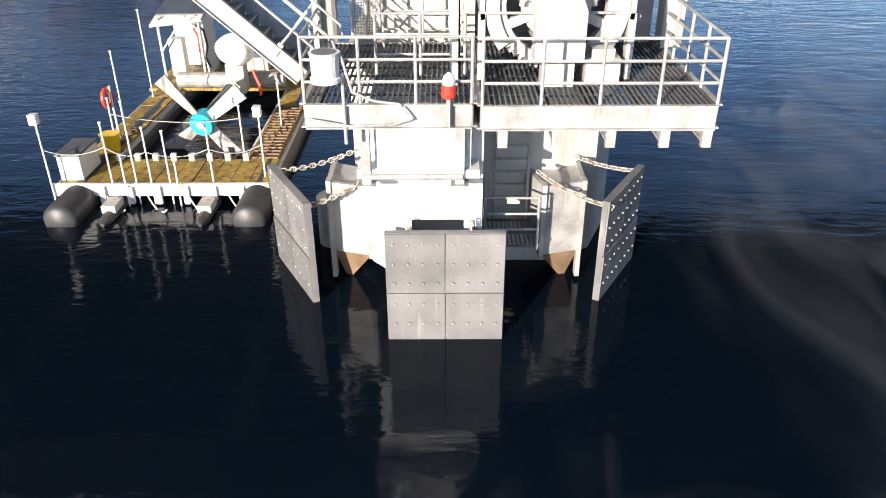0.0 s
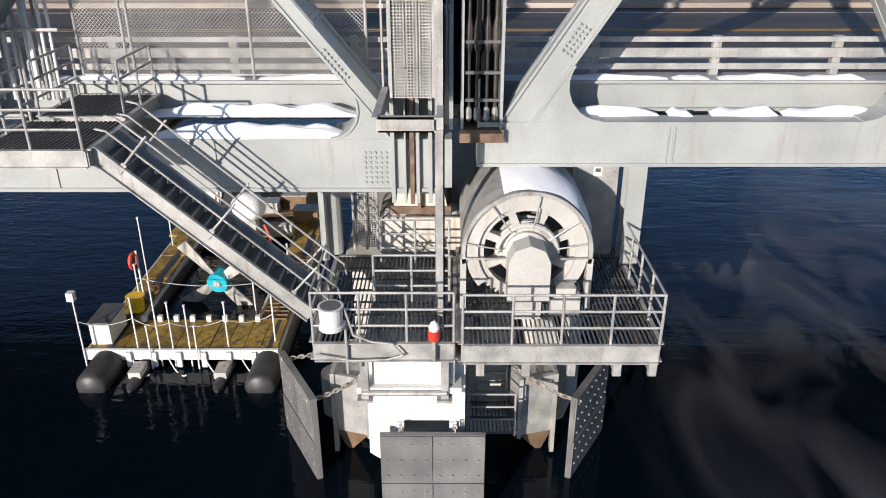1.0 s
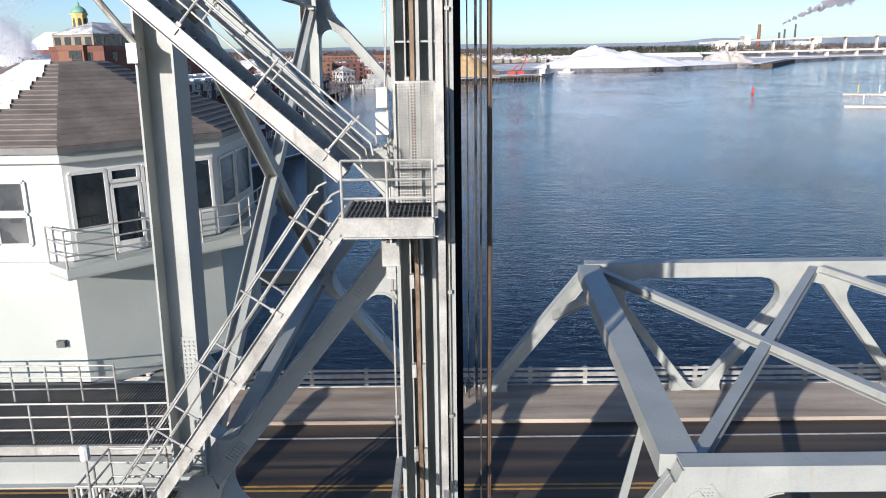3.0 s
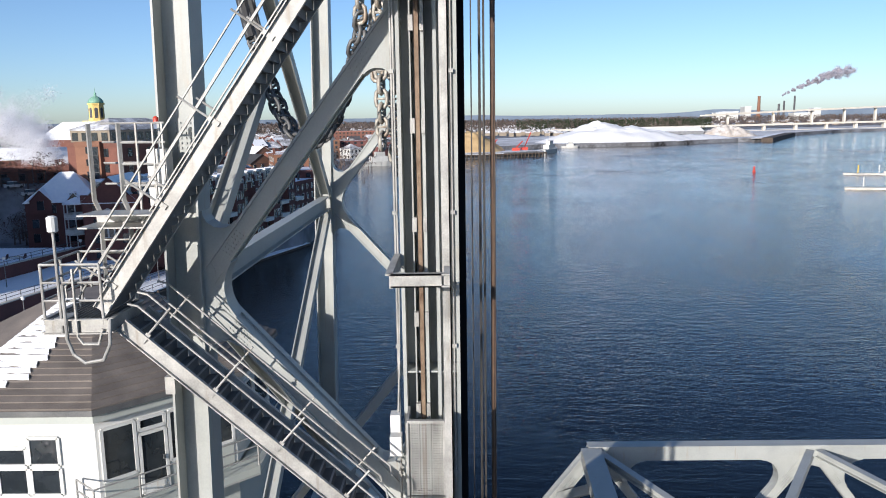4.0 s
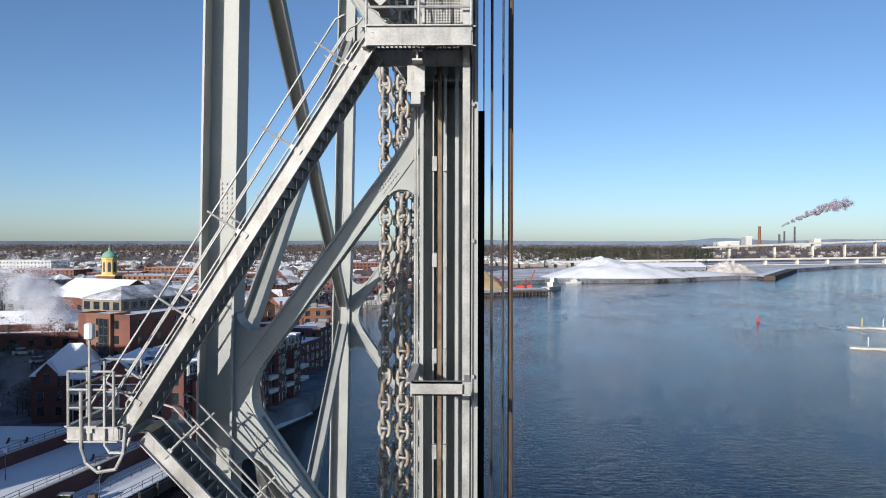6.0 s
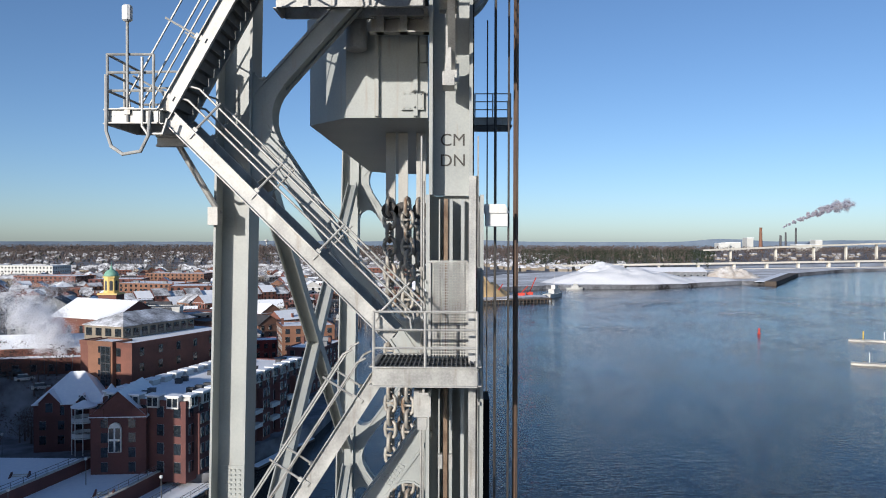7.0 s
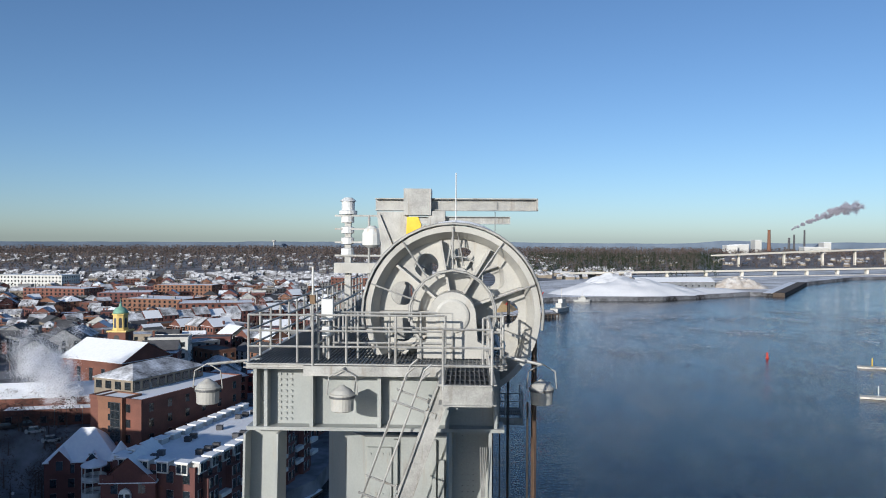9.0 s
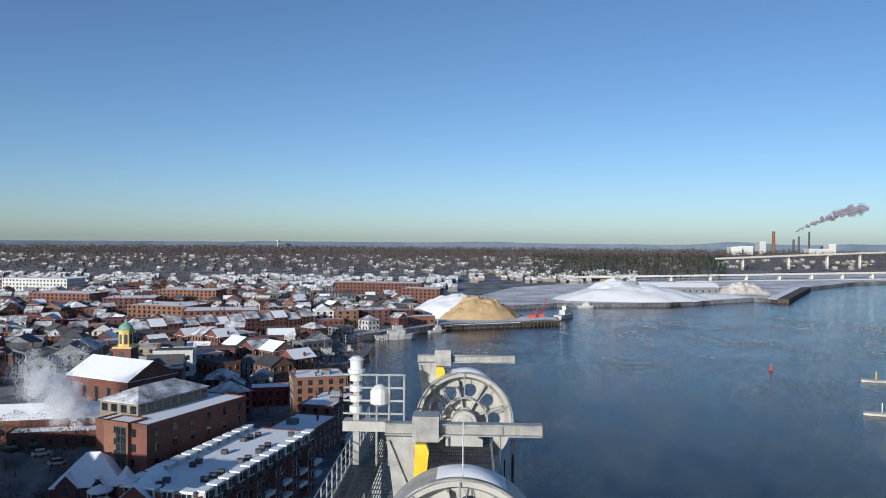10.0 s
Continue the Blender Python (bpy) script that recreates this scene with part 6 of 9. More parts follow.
for k in range(12):
    x = -9.7 + k * 0.135
    part("conduit", tube(bm_new(), (x, 17.15 + 0.08 * (k % 2), 8.9), (x + 0.04 + 0.012 * k, 17.15 + 0.08 * (k % 2), 15.3), 0.036 if k % 4 else 0.055, 8), WHITE if k % 3 else GALV, pipes)
part("sleeve", box(bm_new(), -9.1, -8.35, 16.95, 17.12, 11.9, 13.0), WHITE, pipes)
for z in (10.4, 12.1, 13.4, 14.6):
    part("clamp", box(bm_new(), -14.0, -7.9, 17.0, 17.08, z - 0.03, z + 0.03), GALV, pipes)

# ---- control house over the road ----
HOUSE = [(-10.55, 20.7), (-7.3, 23.95), (-7.3, 28.6), (-10.55, 31.85), (-15.2, 31.85), (-18.45, 28.6), (-18.45, 23.95), (-15.2, 20.7)]
house = thing("control_house", (-12.9, 26.3, 15.6), "pale eight-sided bridge control house with balcony and dark windows", "control house")
part("lower_wall", slab(bm_new(), HOUSE, 15.75, 19.2), CLADDING, house)
part("upper_wall", slab(bm_new(), HOUSE, 19.5, 22.35), CREAM, house)
P0, P1 = Vector((*HOUSE[0], 0)), Vector((*HOUSE[1], 0))
out0 = Vector((1, -1, 0)).normalized()
for s0, s1 in ((0.03, 0.27), (0.45, 0.97)):
    bm = bm_new()
    c0, c1 = P0.lerp(P1, s0), P0.lerp(P1, s1)
    q = [c0, c1, c1 + out0 * 0.03, c0 + out0 * 0.03]
    hexa(bm, [v + Vector((0, 0, 19.5)) for v in q] + [v + Vector((0, 0, 20.3)) for v in q])
    part("wall_panel", bm, CLADDING, house, "grey-green lower panel")
grow = lambda s: [(-12.88 + (x + 12.88) * s, 26.28 + (y - 26.28) * s) for x, y in HOUSE]
part("floor_edge", slab(bm_new(), grow(1.02), 19.2, 19.5), CLADDING, house)
part("fascia", slab(bm_new(), grow(1.05), 22.35, 22.62), CLADDING, house)
part("gutter", slab(bm_new(), grow(1.075), 22.62, 22.8), DARK, house)
part("base_plate", slab(bm_new(), grow(1.03), 15.55, 15.75), STEEL, house)
bm = bm_new()
low = [bm.verts.new((x, y, 22.8)) for x, y in grow(1.07)]
high = [bm.verts.new((x, y, 25.0)) for x, y in grow(0.22)]
for i in range(8):
    bm.faces.new((low[i], low[(i + 1) % 8], high[(i + 1) % 8], high[i]))
bm.faces.new(low[::-1])
bm.faces.new(high)
roof = part("roof", bm, SHINGLE, house, "brown shingled roof")
# shingle courses as real steps on the slopes that face the river
A, B = grow(1.07), grow(0.22)
for i in (7, 0, 1):
    j = (i + 1) % 8
    for c in range(18):
        f0, f1 = c / 18, (c + 1.12) / 18
        q = [Vector((*A[i], 22.82)).lerp(Vector((*B[i], 25.02)), f0), Vector((*A[j], 22.82)).lerp(Vector((*B[j], 25.02)), f0), Vector((*A[j], 22.82)).lerp(Vector((*B[j], 25.02)), min(f1, 1)), Vector((*A[i], 22.82)).lerp(Vector((*B[i], 25.02)), min(f1, 1))]
        bm = bm_new()
        hexa(bm, [q[0], q[1], q[2], q[3], q[0] + Vector((0, 0, 0.05)), q[1] + Vector((0, 0, 0.05)), q[2] + Vector((0, 0, 0.01)), q[3] + Vector((0, 0, 0.01))])
        part("shingle_course", bm, SHINGLE, roof)
f = lambda k, u: Vector((*A[k], 22.86)).lerp(Vector((*B[k], 25.06)), u)
random.seed(3)
# snow lies on the shingle courses, deepest towards the up-river side
for c in range(3, 18):
    u0, u1 = (c + 0.02) / 18, (c + 1.02) / 18
    end = 0.36 + 0.022 * c + random.uniform(-0.07, 0.07)
    bm = bm_new()
    lo_e, hi_e = [], []
    cut = [0.0] + [end * k / 9 for k in range(1, 10)]
    for k, sx in enumerate(cut):
        lo_e.append(f(7, u0 + (random.uniform(0, 0.03) if k else 0)).lerp(f(0, u0), sx))
        hi_e.append(f(7, u1).lerp(f(0, u1), sx - (0.02 if k == 9 else 0)))
    lo_v, hi_v = [bm.verts.new(v + Vector((0, 0, 0.05))) for v in lo_e], [bm.verts.new(v + Vector((0, 0, 0.03))) for v in hi_e]
    lo_b = [bm.verts.new(v) for v in lo_e]
    for k in range(9):
        bm.faces.new((lo_v[k], lo_v[k + 1], hi_v[k + 1], hi_v[k]))
        bm.faces.new((lo_b[k], lo_b[k + 1], lo_v[k + 1], lo_v[k]))
    single("snow_patch", bm, SNOW, "broken snow row on the shingled roof", "snow", "snow left on the steel")


def wall_opening(ob, i, s0, s1, z0, z1, name="window", door=False):
    """A framed window or door in wall i of the house, from s0 to s1 along it."""
    P, Q = Vector((*HOUSE[i], 0)), Vector((*HOUSE[(i + 1) % 8], 0))
    a = (Q - P).normalized()
    out = Vector((a.y, -a.x, 0))
    L = (Q - P).length
    c0, c1 = P + a * s0 * L, P + a * s1 * L
    w = part(name, _panel(c0, c1, out, 0.01, 0.035, z0, z1), GLASS, ob, "dark reflecting glass")
    for lo, hi, zz0, zz1 in ((c0 - a * 0.05, c0 + a * 0.05, z0, z1), (c1 - a * 0.05, c1 + a * 0.05, z0, z1), (c0, c1, z1 - 0.05, z1 + 0.05), (c0, c1, z0 - 0.05, z0 + 0.05)):
        part("frame_bar", _panel(lo, hi, out, 0.0, 0.07, zz0, zz1), CREAM if not door else WHITE, w)
    if door:
        part("door_rail", _panel(c0, c1, out, 0.0, 0.06, z0, z0 + 0.3), WHITE, w)
        part("handle", _panel(c1 - a * 0.14, c1 - a * 0.1, out, 0.06, 0.12, z0 + 0.95, z0 + 1.1), DARK, w)
    return w


def _panel(a, b, out, d0, d1, z0, z1):
    bm = bm_new()
    q = [a + out * d0, b + out * d0, b + out * d1, a + out * d1]
    hexa(bm, [v + Vector((0, 0, z0)) for v in q] + [v + Vector((0, 0, z1)) for v in q])
    return bm


wall_opening(house, 0, 0.035, 0.25, 20.35, 22.0)
wall_opening(house, 0, 0.28, 0.46, 19.55, 21.5, "door", True)
wall_opening(house, 0, 0.28, 0.46, 21.65, 22.0)
wall_opening(house, 0, 0.49, 0.7, 20.35, 22.0)
wall_opening(house, 0, 0.73, 0.97, 20.35, 22.0)
for k in range(4):
    s0 = 0.76 - k * 0.215
    wall_opening(house, 7, s0 - 0.195, s0, 20.95, 21.82 if k % 2 == 0 else 21.5)
    wall_opening(house, 7, s0 - 0.195, s0, 20.0, 20.85)
for i in (1,):
    wall_opening(house, i, 0.1, 0.45, 20.3, 21.9)
    wall_opening(house, i, 0.5, 0.9, 20.3, 21.9)
bal = thing("balcony", (-10, 22, 19.2), "grey concrete-edged balcony round the control house", "balcony")
P = [(-11.2, 20.5), (-10.3, 19.75), (-6.45, 23.6), (-6.45, 28.6), (-7.25, 28.6), (-7.25, 24.0), (-10.6, 20.65), (-11.2, 20.65)]
part("floor", slab(bm_new(), P, 19.25, 19.5), CLADDING, bal)
part("edge", slab(bm_new(), [(x * 1.0, y) for x, y in P], 19.18, 19.25), STEEL, bal)
railing([Vector((-11.15, 20.5, 19.5)), Vector((-10.3, 19.8, 19.5)), Vector((-6.5, 23.65, 19.5)), Vector((-6.5, 28.5, 19.5))], "grey pipe railing round the balcony", spacing=1.3)
landing(-24, -6.3, 16.9, 20.6, 15.75, "dark grating walkway under the control house", [[(-24, 17.0), (-6.4, 17.0)], [(-16, 19.4), (-9.2, 19.4)]], name="walkway", fascia=0.3, rail_label="grey pipe railing along the control house walkway")
bm = bm_new()
ibeam(bm, (-24, 16.75, 15.1), (-6.1, 16.75, 15.1), 0.75, 0.4)
single("walkway_girder", bm, STEEL, "pale steel girder under the walkway", "girder")
bm = bm_new()
ibeam(bm, (-24, 33.5, 15.1), (-6.1, 33.5, 15.1), 0.75, 0.4)
single("walkway_girder", bm, STEEL, "pale steel girder across the road", "girder")
for x in (-9, -16.5):
    single("cross_girder", ibeam(bm_new(), (x, 17, 15.05), (x, 33.3, 15.05), 0.7, 0.4), STEEL, "grey steel cross girder under the control house", "girder", "cross girders")
boxh = thing("wall_box", (-11.2, 20.6, 16.8), "small grey box on the control house wall", "wall box")
part("case", box(bm_new(), -11.35, -11.1, 20.55, 20.7, 16.9, 17.1), DARK, boxh)
# ---- turbine barge ----
NAVYL = surface("dark blue rope", (0.02, 0.03, 0.06), (0.05, 0.07, 0.12), 0.8)
barge = thing("turbine_barge", (-7.7, 26, 0.2), "floating steel barge with yellow decks round an open well", "barge")
for x0, x1, y0, y1 in ((-10.55, -4.85, 20.15, 21.9), (-10.55, -9.65, 21.9, 28.6), (-5.8, -4.85, 21.9, 28.6), (-10.9, -4.85, 28.6, 33.5)):
    n = max(1, int((x1 - x0) / 0.5)) if x1 - x0 > 2 else 1
    m = max(1, int((y1 - y0) / 0.9))
    w, l = (x1 - x0) / n, (y1 - y0) / m
    me = mesh_of("deck_plate", box(bm_new(), 0.012, w - 0.012, 0.012, l - 0.012, 0.46, 0.56), YELLOW)
    for i in range(n):
        for j in range(m):
            shared("deck_plate", me, barge, Matrix.Translation((x0 + w * i, y0 + l * j, random.uniform(-0.012, 0.012))))
part("front_beam", box(bm_new(), -10.6, -4.8, 20.05, 20.15, 0.25, 0.6), WHITE, barge)
for x in (-10.58, -4.82, -9.62, -5.84):
    part("side_beam", box(bm_new(), x - 0.05, x + 0.05, 20.1, 33.5, 0.25, 0.5), WHITE, barge)
for k in range(8):
    part("bollard", box(bm_new(), -9.5 + k * 0.52, -9.35 + k * 0.52, 21.75, 21.88, 0.56, 0.76), WHITE, barge)
for k in range(7):
    part("tie_block", box(bm_new(), -10.1 + k * 0.75, -9.95 + k * 0.75, 19.95, 20.06, 0.05, 0.55), WHITE, barge)
for x in (-9.95, -5.1):
    part("pontoon", lathe(bm_new(), (x, 18.7, 0.12), "y", [(0, 0.36), (0.15, 0.46), (14.6, 0.46), (14.8, 0.3)], 20), BLACK, barge, "black rubber pontoon", True)
for x in (-8.85, -6.35):
    part("float", lathe(bm_new(), (x, 18.7, 0.05), "y", [(0, 0.05), (0.2, 0.16), (1.5, 0.2), (1.6, 0.1)], 12), BLACK, barge)
    part("float_bracket", box(bm_new(), x - 0.18, x + 0.18, 19.2, 19.8, 0.15, 0.35), BLADE, barge)
part("ramp", grating(bm_new(), -5.7, -4.9, 21.9, 26.5, 0.62, 0.25, "x"), TIMBER, barge, "brown slatted ramp")
part("cross_tube", tube(bm_new(), (-9.6, 28.2, 1.0), (-5.8, 28.2, 1.0), 0.28, 14), GALV, barge)
turb = thing("tidal_turbine", (-7.55, 24.5, 0.3), "four-bladed tidal turbine with turquoise hub raised from the water", "turbine")
hubc, axis = Vector((-7.55, 23.7, 0.95)), Vector((0.12, 0.98, 0.12)).normalized()
ex = axis.cross(Vector((0, 0, 1))).normalized()
ez = ex.cross(axis).normalized()
part("hub", tube(bm_new(), hubc - axis * 0.05, hubc + axis * 0.4, 0.36, 18), TEAL, turb, "turquoise hub")
part("hub_cap", tube(bm_new(), hubc - axis * 0.1, hubc - axis * 0.04, 0.12, 12), BLADE, turb)
part("shaft", tube(bm_new(), hubc + axis * 0.4, hubc + axis * 2.6, 0.2, 14), GALV, turb)
for k in range(4):
    a = math.radians(38 + 90 * k)
    d = ex * math.cos(a) + ez * math.sin(a)
    e = d.cross(axis)
    bm = bm_new()
    p0, p1 = hubc + axis * 0.18 + d * 0.25, hubc + axis * 0.18 + d * 1.75
    w0, w1 = e * 0.14 + axis * 0.08, e * 0.26 + axis * 0.03
    t = axis * 0.035
    hexa(bm, [p0 - w0 - t, p0 + w0 - t, p0 + w0 + t, p0 - w0 + t, p1 - w1 - t, p1 + w1 - t, p1 + w1 + t, p1 - w1 + t])
    part("blade", bm, BLADE, turb, "worn pale blade")
gen = thing("generator", (-7.2, 27.6, 0.6), "white covered generator on the turbine shaft", "generator")
bm = bm_new()
bmesh.ops.create_icosphere(bm, subdivisions=3, radius=0.62)
for v in bm.verts:
    v.co = Vector((v.co.x * 1.05, v.co.y * 1.2, v.co.z * 0.85)) * (1 + 0.12 * noise.noise(v.co * 2.2)) + Vector((-7.15, 27.2, 2.35))
part("cover", bm, SNOW, gen, "crumpled white cover", True)
part("stand", box(bm_new(), -7.5, -6.9, 26.9, 27.5, 0.9, 1.9), BLADE, gen)
part("red_hose", run(bm_new(), [(-6.6, 27.0, 1.7), (-6.4, 26.9, 1.2), (-6.45, 27.1, 0.8)], 0.06), RED, gen)
shed = thing("barge_shelter", (-9.8, 30.6, 0.56), "white open shelter with metal roof on the barge", "shelter")
for x in (-10.6, -9.1):
    for y in (29.8, 31.6):
        part("post", tube(bm_new(), (x, y, 0.56), (x, y, 2.9), 0.05), WHITE, shed)
part("roof", hexa(bm_new(), [(-10.8, 29.5, 2.55), (-8.9, 29.5, 2.75), (-8.9, 31.9, 3.35), (-10.8, 31.9, 3.15), (-10.8, 29.5, 2.63), (-8.9, 29.5, 2.83), (-8.9, 31.9, 3.43), (-10.8, 31.9, 3.23)]), WHITE, shed)
part("back_wall", box(bm_new(), -10.6, -9.1, 31.6, 31.66, 0.6, 3.1), WHITE, shed)
part("side_wall", box(bm_new(), -9.12, -9.06, 30.2, 31.6, 0.6, 2.95), WHITE, shed)
part("hose", run(bm_new(), [(-9.3, 30.1, 2.5), (-9.05, 30.15, 2.3), (-9.0, 30.2, 1.7), (-9.1, 30.1, 1.3), (-9.0, 30.2, 0.9)], 0.05), BLACK, shed)
part("red_cable", run(bm_new(), [(-9.4, 30.1, 2.4), (-9.2, 30.1, 1.9), (-9.3, 30.1, 1.5)], 0.04), RED, shed)
part("locker", box(bm_new(), -10.4, -9.9, 30.0, 30.5, 0.6, 2.0), CYAN, shed)
part("brace", beam(bm_new(), (-10.6, 29.8, 1.6), (-9.6, 29.8, 2.9), 0.05, 0.05), WHITE, shed)
ring = thing("life_ring", (-10.15, 23.6, 1.9), "red life ring on a white post", "life ring")
bm = bm_new()
run(bm, [(-10.2 + 0.04 * math.cos(a), 23.55 + 0.22 * math.cos(a), 1.85 + 0.26 * math.sin(a)) for a in [k * math.tau / 14 for k in range(15)]], 0.07, 8)
part("ring", bm, RED, ring)
part("post", tube(bm_new(), (-10.1, 23.6, 0.56), (-10.1, 23.6, 2.2), 0.035), WHITE, ring)
buck = thing("bucket", (-9.9, 22.6, 0.56), "yellow plastic bucket on the deck", "bucket")
part("body", lathe(bm_new(), (-9.9, 22.5, 0.56), "z", [(0, 0.22), (0.5, 0.28), (0.52, 0.3), (0.56, 0.3)], 16), BRIGHT_Y, buck)
cbx = thing("deck_box", (-10.2, 20.9, 0.56), "white deck box with grey lid", "box")
part("case", box(bm_new(), -10.5, -9.9, 20.4, 21.6, 0.56, 1.25), WHITE, cbx)
part("lid", box(bm_new(), -10.53, -9.87, 20.37, 21.63, 1.25, 1.32), DARK, cbx)
for x, y, h, head in ((-10.6, 20.0, 1.9, 1), (-5.0, 20.6, 1.9, 1), (-8.35, 20.1, 2.3, 0), (-7.95, 20.1, 1.6, 0), (-7.45, 20.1, 1.5, 0), (-6.35, 20.3, 1.5, 0), (-9.05, 20.2, 1.7, 0), (-10.3, 24.6, 2.4, 0), (-9.9, 22.8, 1.5, 0), (-5.3, 24.6, 1.4, 0), (-10.4, 27.6, 3.0, 0), (-6.0, 22.4, 1.4, 0), (-7.2, 19.95, 0.9, 0), (-8.6, 19.95, 0.9, 0)):
    po = thing("deck_post", (x, y, 0.3), "thin white post on the barge edge", "post", "barge posts")
    part("pole", tube(bm_new(), (x, y, -0.6), (x + 0.02, y, 0.56 + h), 0.026, 8), WHITE, po)
    if head:
        part("lamp", box(bm_new(), x - 0.1, x + 0.1, y - 0.1, y + 0.1, 0.56 + h - 0.15, 0.56 + h + 0.12), CYAN, po, "white lamp head")
    else:
        part("cap", tube(bm_new(), (x + 0.02, y, 0.56 + h), (x + 0.02, y, 0.6 + h), 0.045, 8), CYAN, po)
for p, q in (((-10.6, 20.0, 1.6), (-9.05, 20.2, 1.6)), ((-9.05, 20.2, 1.6), (-7.95, 20.1, 1.5)), ((-7.95, 20.1, 1.5), (-6.35, 20.3, 1.5)), ((-6.35, 20.3, 1.5), (-5.0, 20.6, 1.5)), ((-9.9, 22.8, 1.6), (-6.0, 22.4, 1.6))):
    single("guard_line", run(bm_new(), sag(p, q, 0.18, 8), 0.014, 5), GALV, "slack guard line between barge posts", "line", "barge guard lines")
random.seed(17)
for k in range(9):
    x, y = random.uniform(-10.3, -9.8) if k % 2 else random.uniform(-8.8, -5.4), random.uniform(22.5, 28) if k % 2 else random.uniform(29, 32.5)
    c = thing("coiled_line", (x, y, 0.56), "dark coiled mooring line on the yellow deck", "rope coil", "rope coils")
    part("coil", run(bm_new(), [(x + (0.2 - 0.004 * i) * math.cos(i * 0.7), y + (0.2 - 0.004 * i) * math.sin(i * 0.7), 0.58 + 0.004 * i) for i in range(28)], 0.022, 5), (NAVYL, TIMBER)[k % 2], c)
for x, y, l in ((-6.9, 30.2, 2.6), (-6.5, 30.6, 2.2), (-8.2, 31.8, 3.0)):
    single("deck_plank", beam(bm_new(), (x - l / 2, y, 0.62), (x + l / 2, y + 0.4, 0.62), 0.22, 0.08), TIMBER, "loose brown timber plank on the barge deck", "plank", "deck planks")
for x in (-9.2, -8.1, -7.0, -5.9):
    single("tie_line", run(bm_new(), sag((x, 20.02, 0.3), (x + 0.7, 19.4, 0.15), 0.25, 8), 0.022, 5), WHITE, "pale slack line hanging from the barge front", "line", "barge front lines")
for k, (x, y, z) in enumerate(((-7.4, 30.9, 0.9), (-6.3, 31.6, 1.0), (-5.6, 30.2, 0.85))):
    c = thing("deck_locker", (x, y, 0.56), "brown-stained deck locker on the barge", "locker", "deck lockers")
    part("body", box(bm_new(), x - 0.5, x + 0.5, y - 0.3, y + 0.3, 0.56, 0.56 + z * 0.6), TIMBER if k else BLADE, c)
    part("lid", box(bm_new(), x - 0.53, x + 0.53, y - 0.33, y + 0.33, 0.56 + z * 0.6, 0.61 + z * 0.6), GALV, c)

# ---- town, shore and distance ----
BRICK = surface("red brick", (0.125, 0.052, 0.038), (0.20, 0.084, 0.058), 0.8, scale=0.25, fine=3, bump=0.2, island=0.2)
BRICK_D = surface("dark red brick", (0.10, 0.04, 0.036), (0.16, 0.065, 0.055), 0.8, scale=0.25, fine=3, bump=0.2, island=0.2)
BRICK_O = surface("orange brick", (0.17, 0.082, 0.05), (0.25, 0.125, 0.075), 0.8, scale=0.25, fine=3, bump=0.2, island=0.12)
CLAP = surface("white clapboard", (0.48, 0.48, 0.45), (0.60, 0.59, 0.56), 0.7, scale=0.3, fine=4, island=0.1)
TAN = surface("tan clapboard", (0.24, 0.20, 0.15), (0.34, 0.29, 0.22), 0.7, scale=0.3, fine=4, island=0.25)
GREYW = surface("grey clapboard", (0.14, 0.145, 0.15), (0.23, 0.235, 0.24), 0.7, scale=0.3, fine=4, island=0.25)
ROOF_D = surface("dark roofing", (0.05, 0.05, 0.055), (0.10, 0.10, 0.105), 0.8, scale=0.4, fine=4, island=0.3)
MELT = surface("half-melted roof snow", (0.09, 0.085, 0.085), (0.86, 0.87, 0.9), 0.8, scale=0.22, fine=1.6, bump=0.4, spec=0.2)
GROUND = surface("trodden snow and street", (0.022, 0.02, 0.02), (0.30, 0.31, 0.34), 0.85, scale=0.03, fine=0.3, bump=0.3)
YARD = surface("trampled yard snow", (0.34, 0.33, 0.33), (0.86, 0.87, 0.89), 0.85, scale=0.03, fine=0.25, bump=0.3)
SAND = surface("tan gravel pile", (0.42, 0.29, 0.14), (0.58, 0.42, 0.22), 0.9, scale=0.12, fine=0.9, bump=0.6)
SALT = surface("white covered pile", (0.74, 0.75, 0.77), (0.85, 0.85, 0.86), 0.7, scale=0.05, fine=0.5, bump=0.5)
COPPER = surface("green copper", (0.16, 0.33, 0.24), (0.24, 0.42, 0.32), 0.6, fine=3)
GOLD = surface("yellow painted wood", (0.62, 0.44, 0.13), (0.72, 0.54, 0.2), 0.6, fine=3)
# the blue-grey stands in for haze over far woods
RIDGE = surface("haze-tinted wooded hills", (0.12, 0.155, 0.21), (0.17, 0.21, 0.27), 1.0, scale=0.004, fine=0.03, bump=0.0, spec=0.0)
TWIG = surface("bare winter twigs", (0.045, 0.036, 0.033), (0.17, 0.135, 0.118), 0.9, scale=0.03, fine=0.3, bump=0.0, spec=0.1)
FIR = surface("dark evergreen", (0.018, 0.028, 0.016), (0.04, 0.055, 0.03), 0.9, scale=0.05, fine=0.5, bump=0.0, spec=0.1)
PLANKS = surface("weathered wharf timber", (0.05, 0.038, 0.03), (0.11, 0.085, 0.065), 0.85, scale=0.5, fine=4, bump=0.4)
NAVY = surface("dark hull paint", (0.012, 0.014, 0.02), (0.03, 0.03, 0.035), 0.4, fine=3)
BUFF = surface("pale bridge concrete", (0.60, 0.56, 0.48), (0.70, 0.66, 0.58), 0.8, scale=0.05, fine=0.6)
RED_W = surface("dark red clapboard", (0.15, 0.025, 0.02), (0.23, 0.04, 0.03), 0.7, scale=0.3, fine=4)
SAND_S = surface("snow-dusted gravel", (0.34, 0.27, 0.20), (0.74, 0.72, 0.69), 0.9, scale=0.10, fine=0.9, bump=0.6)

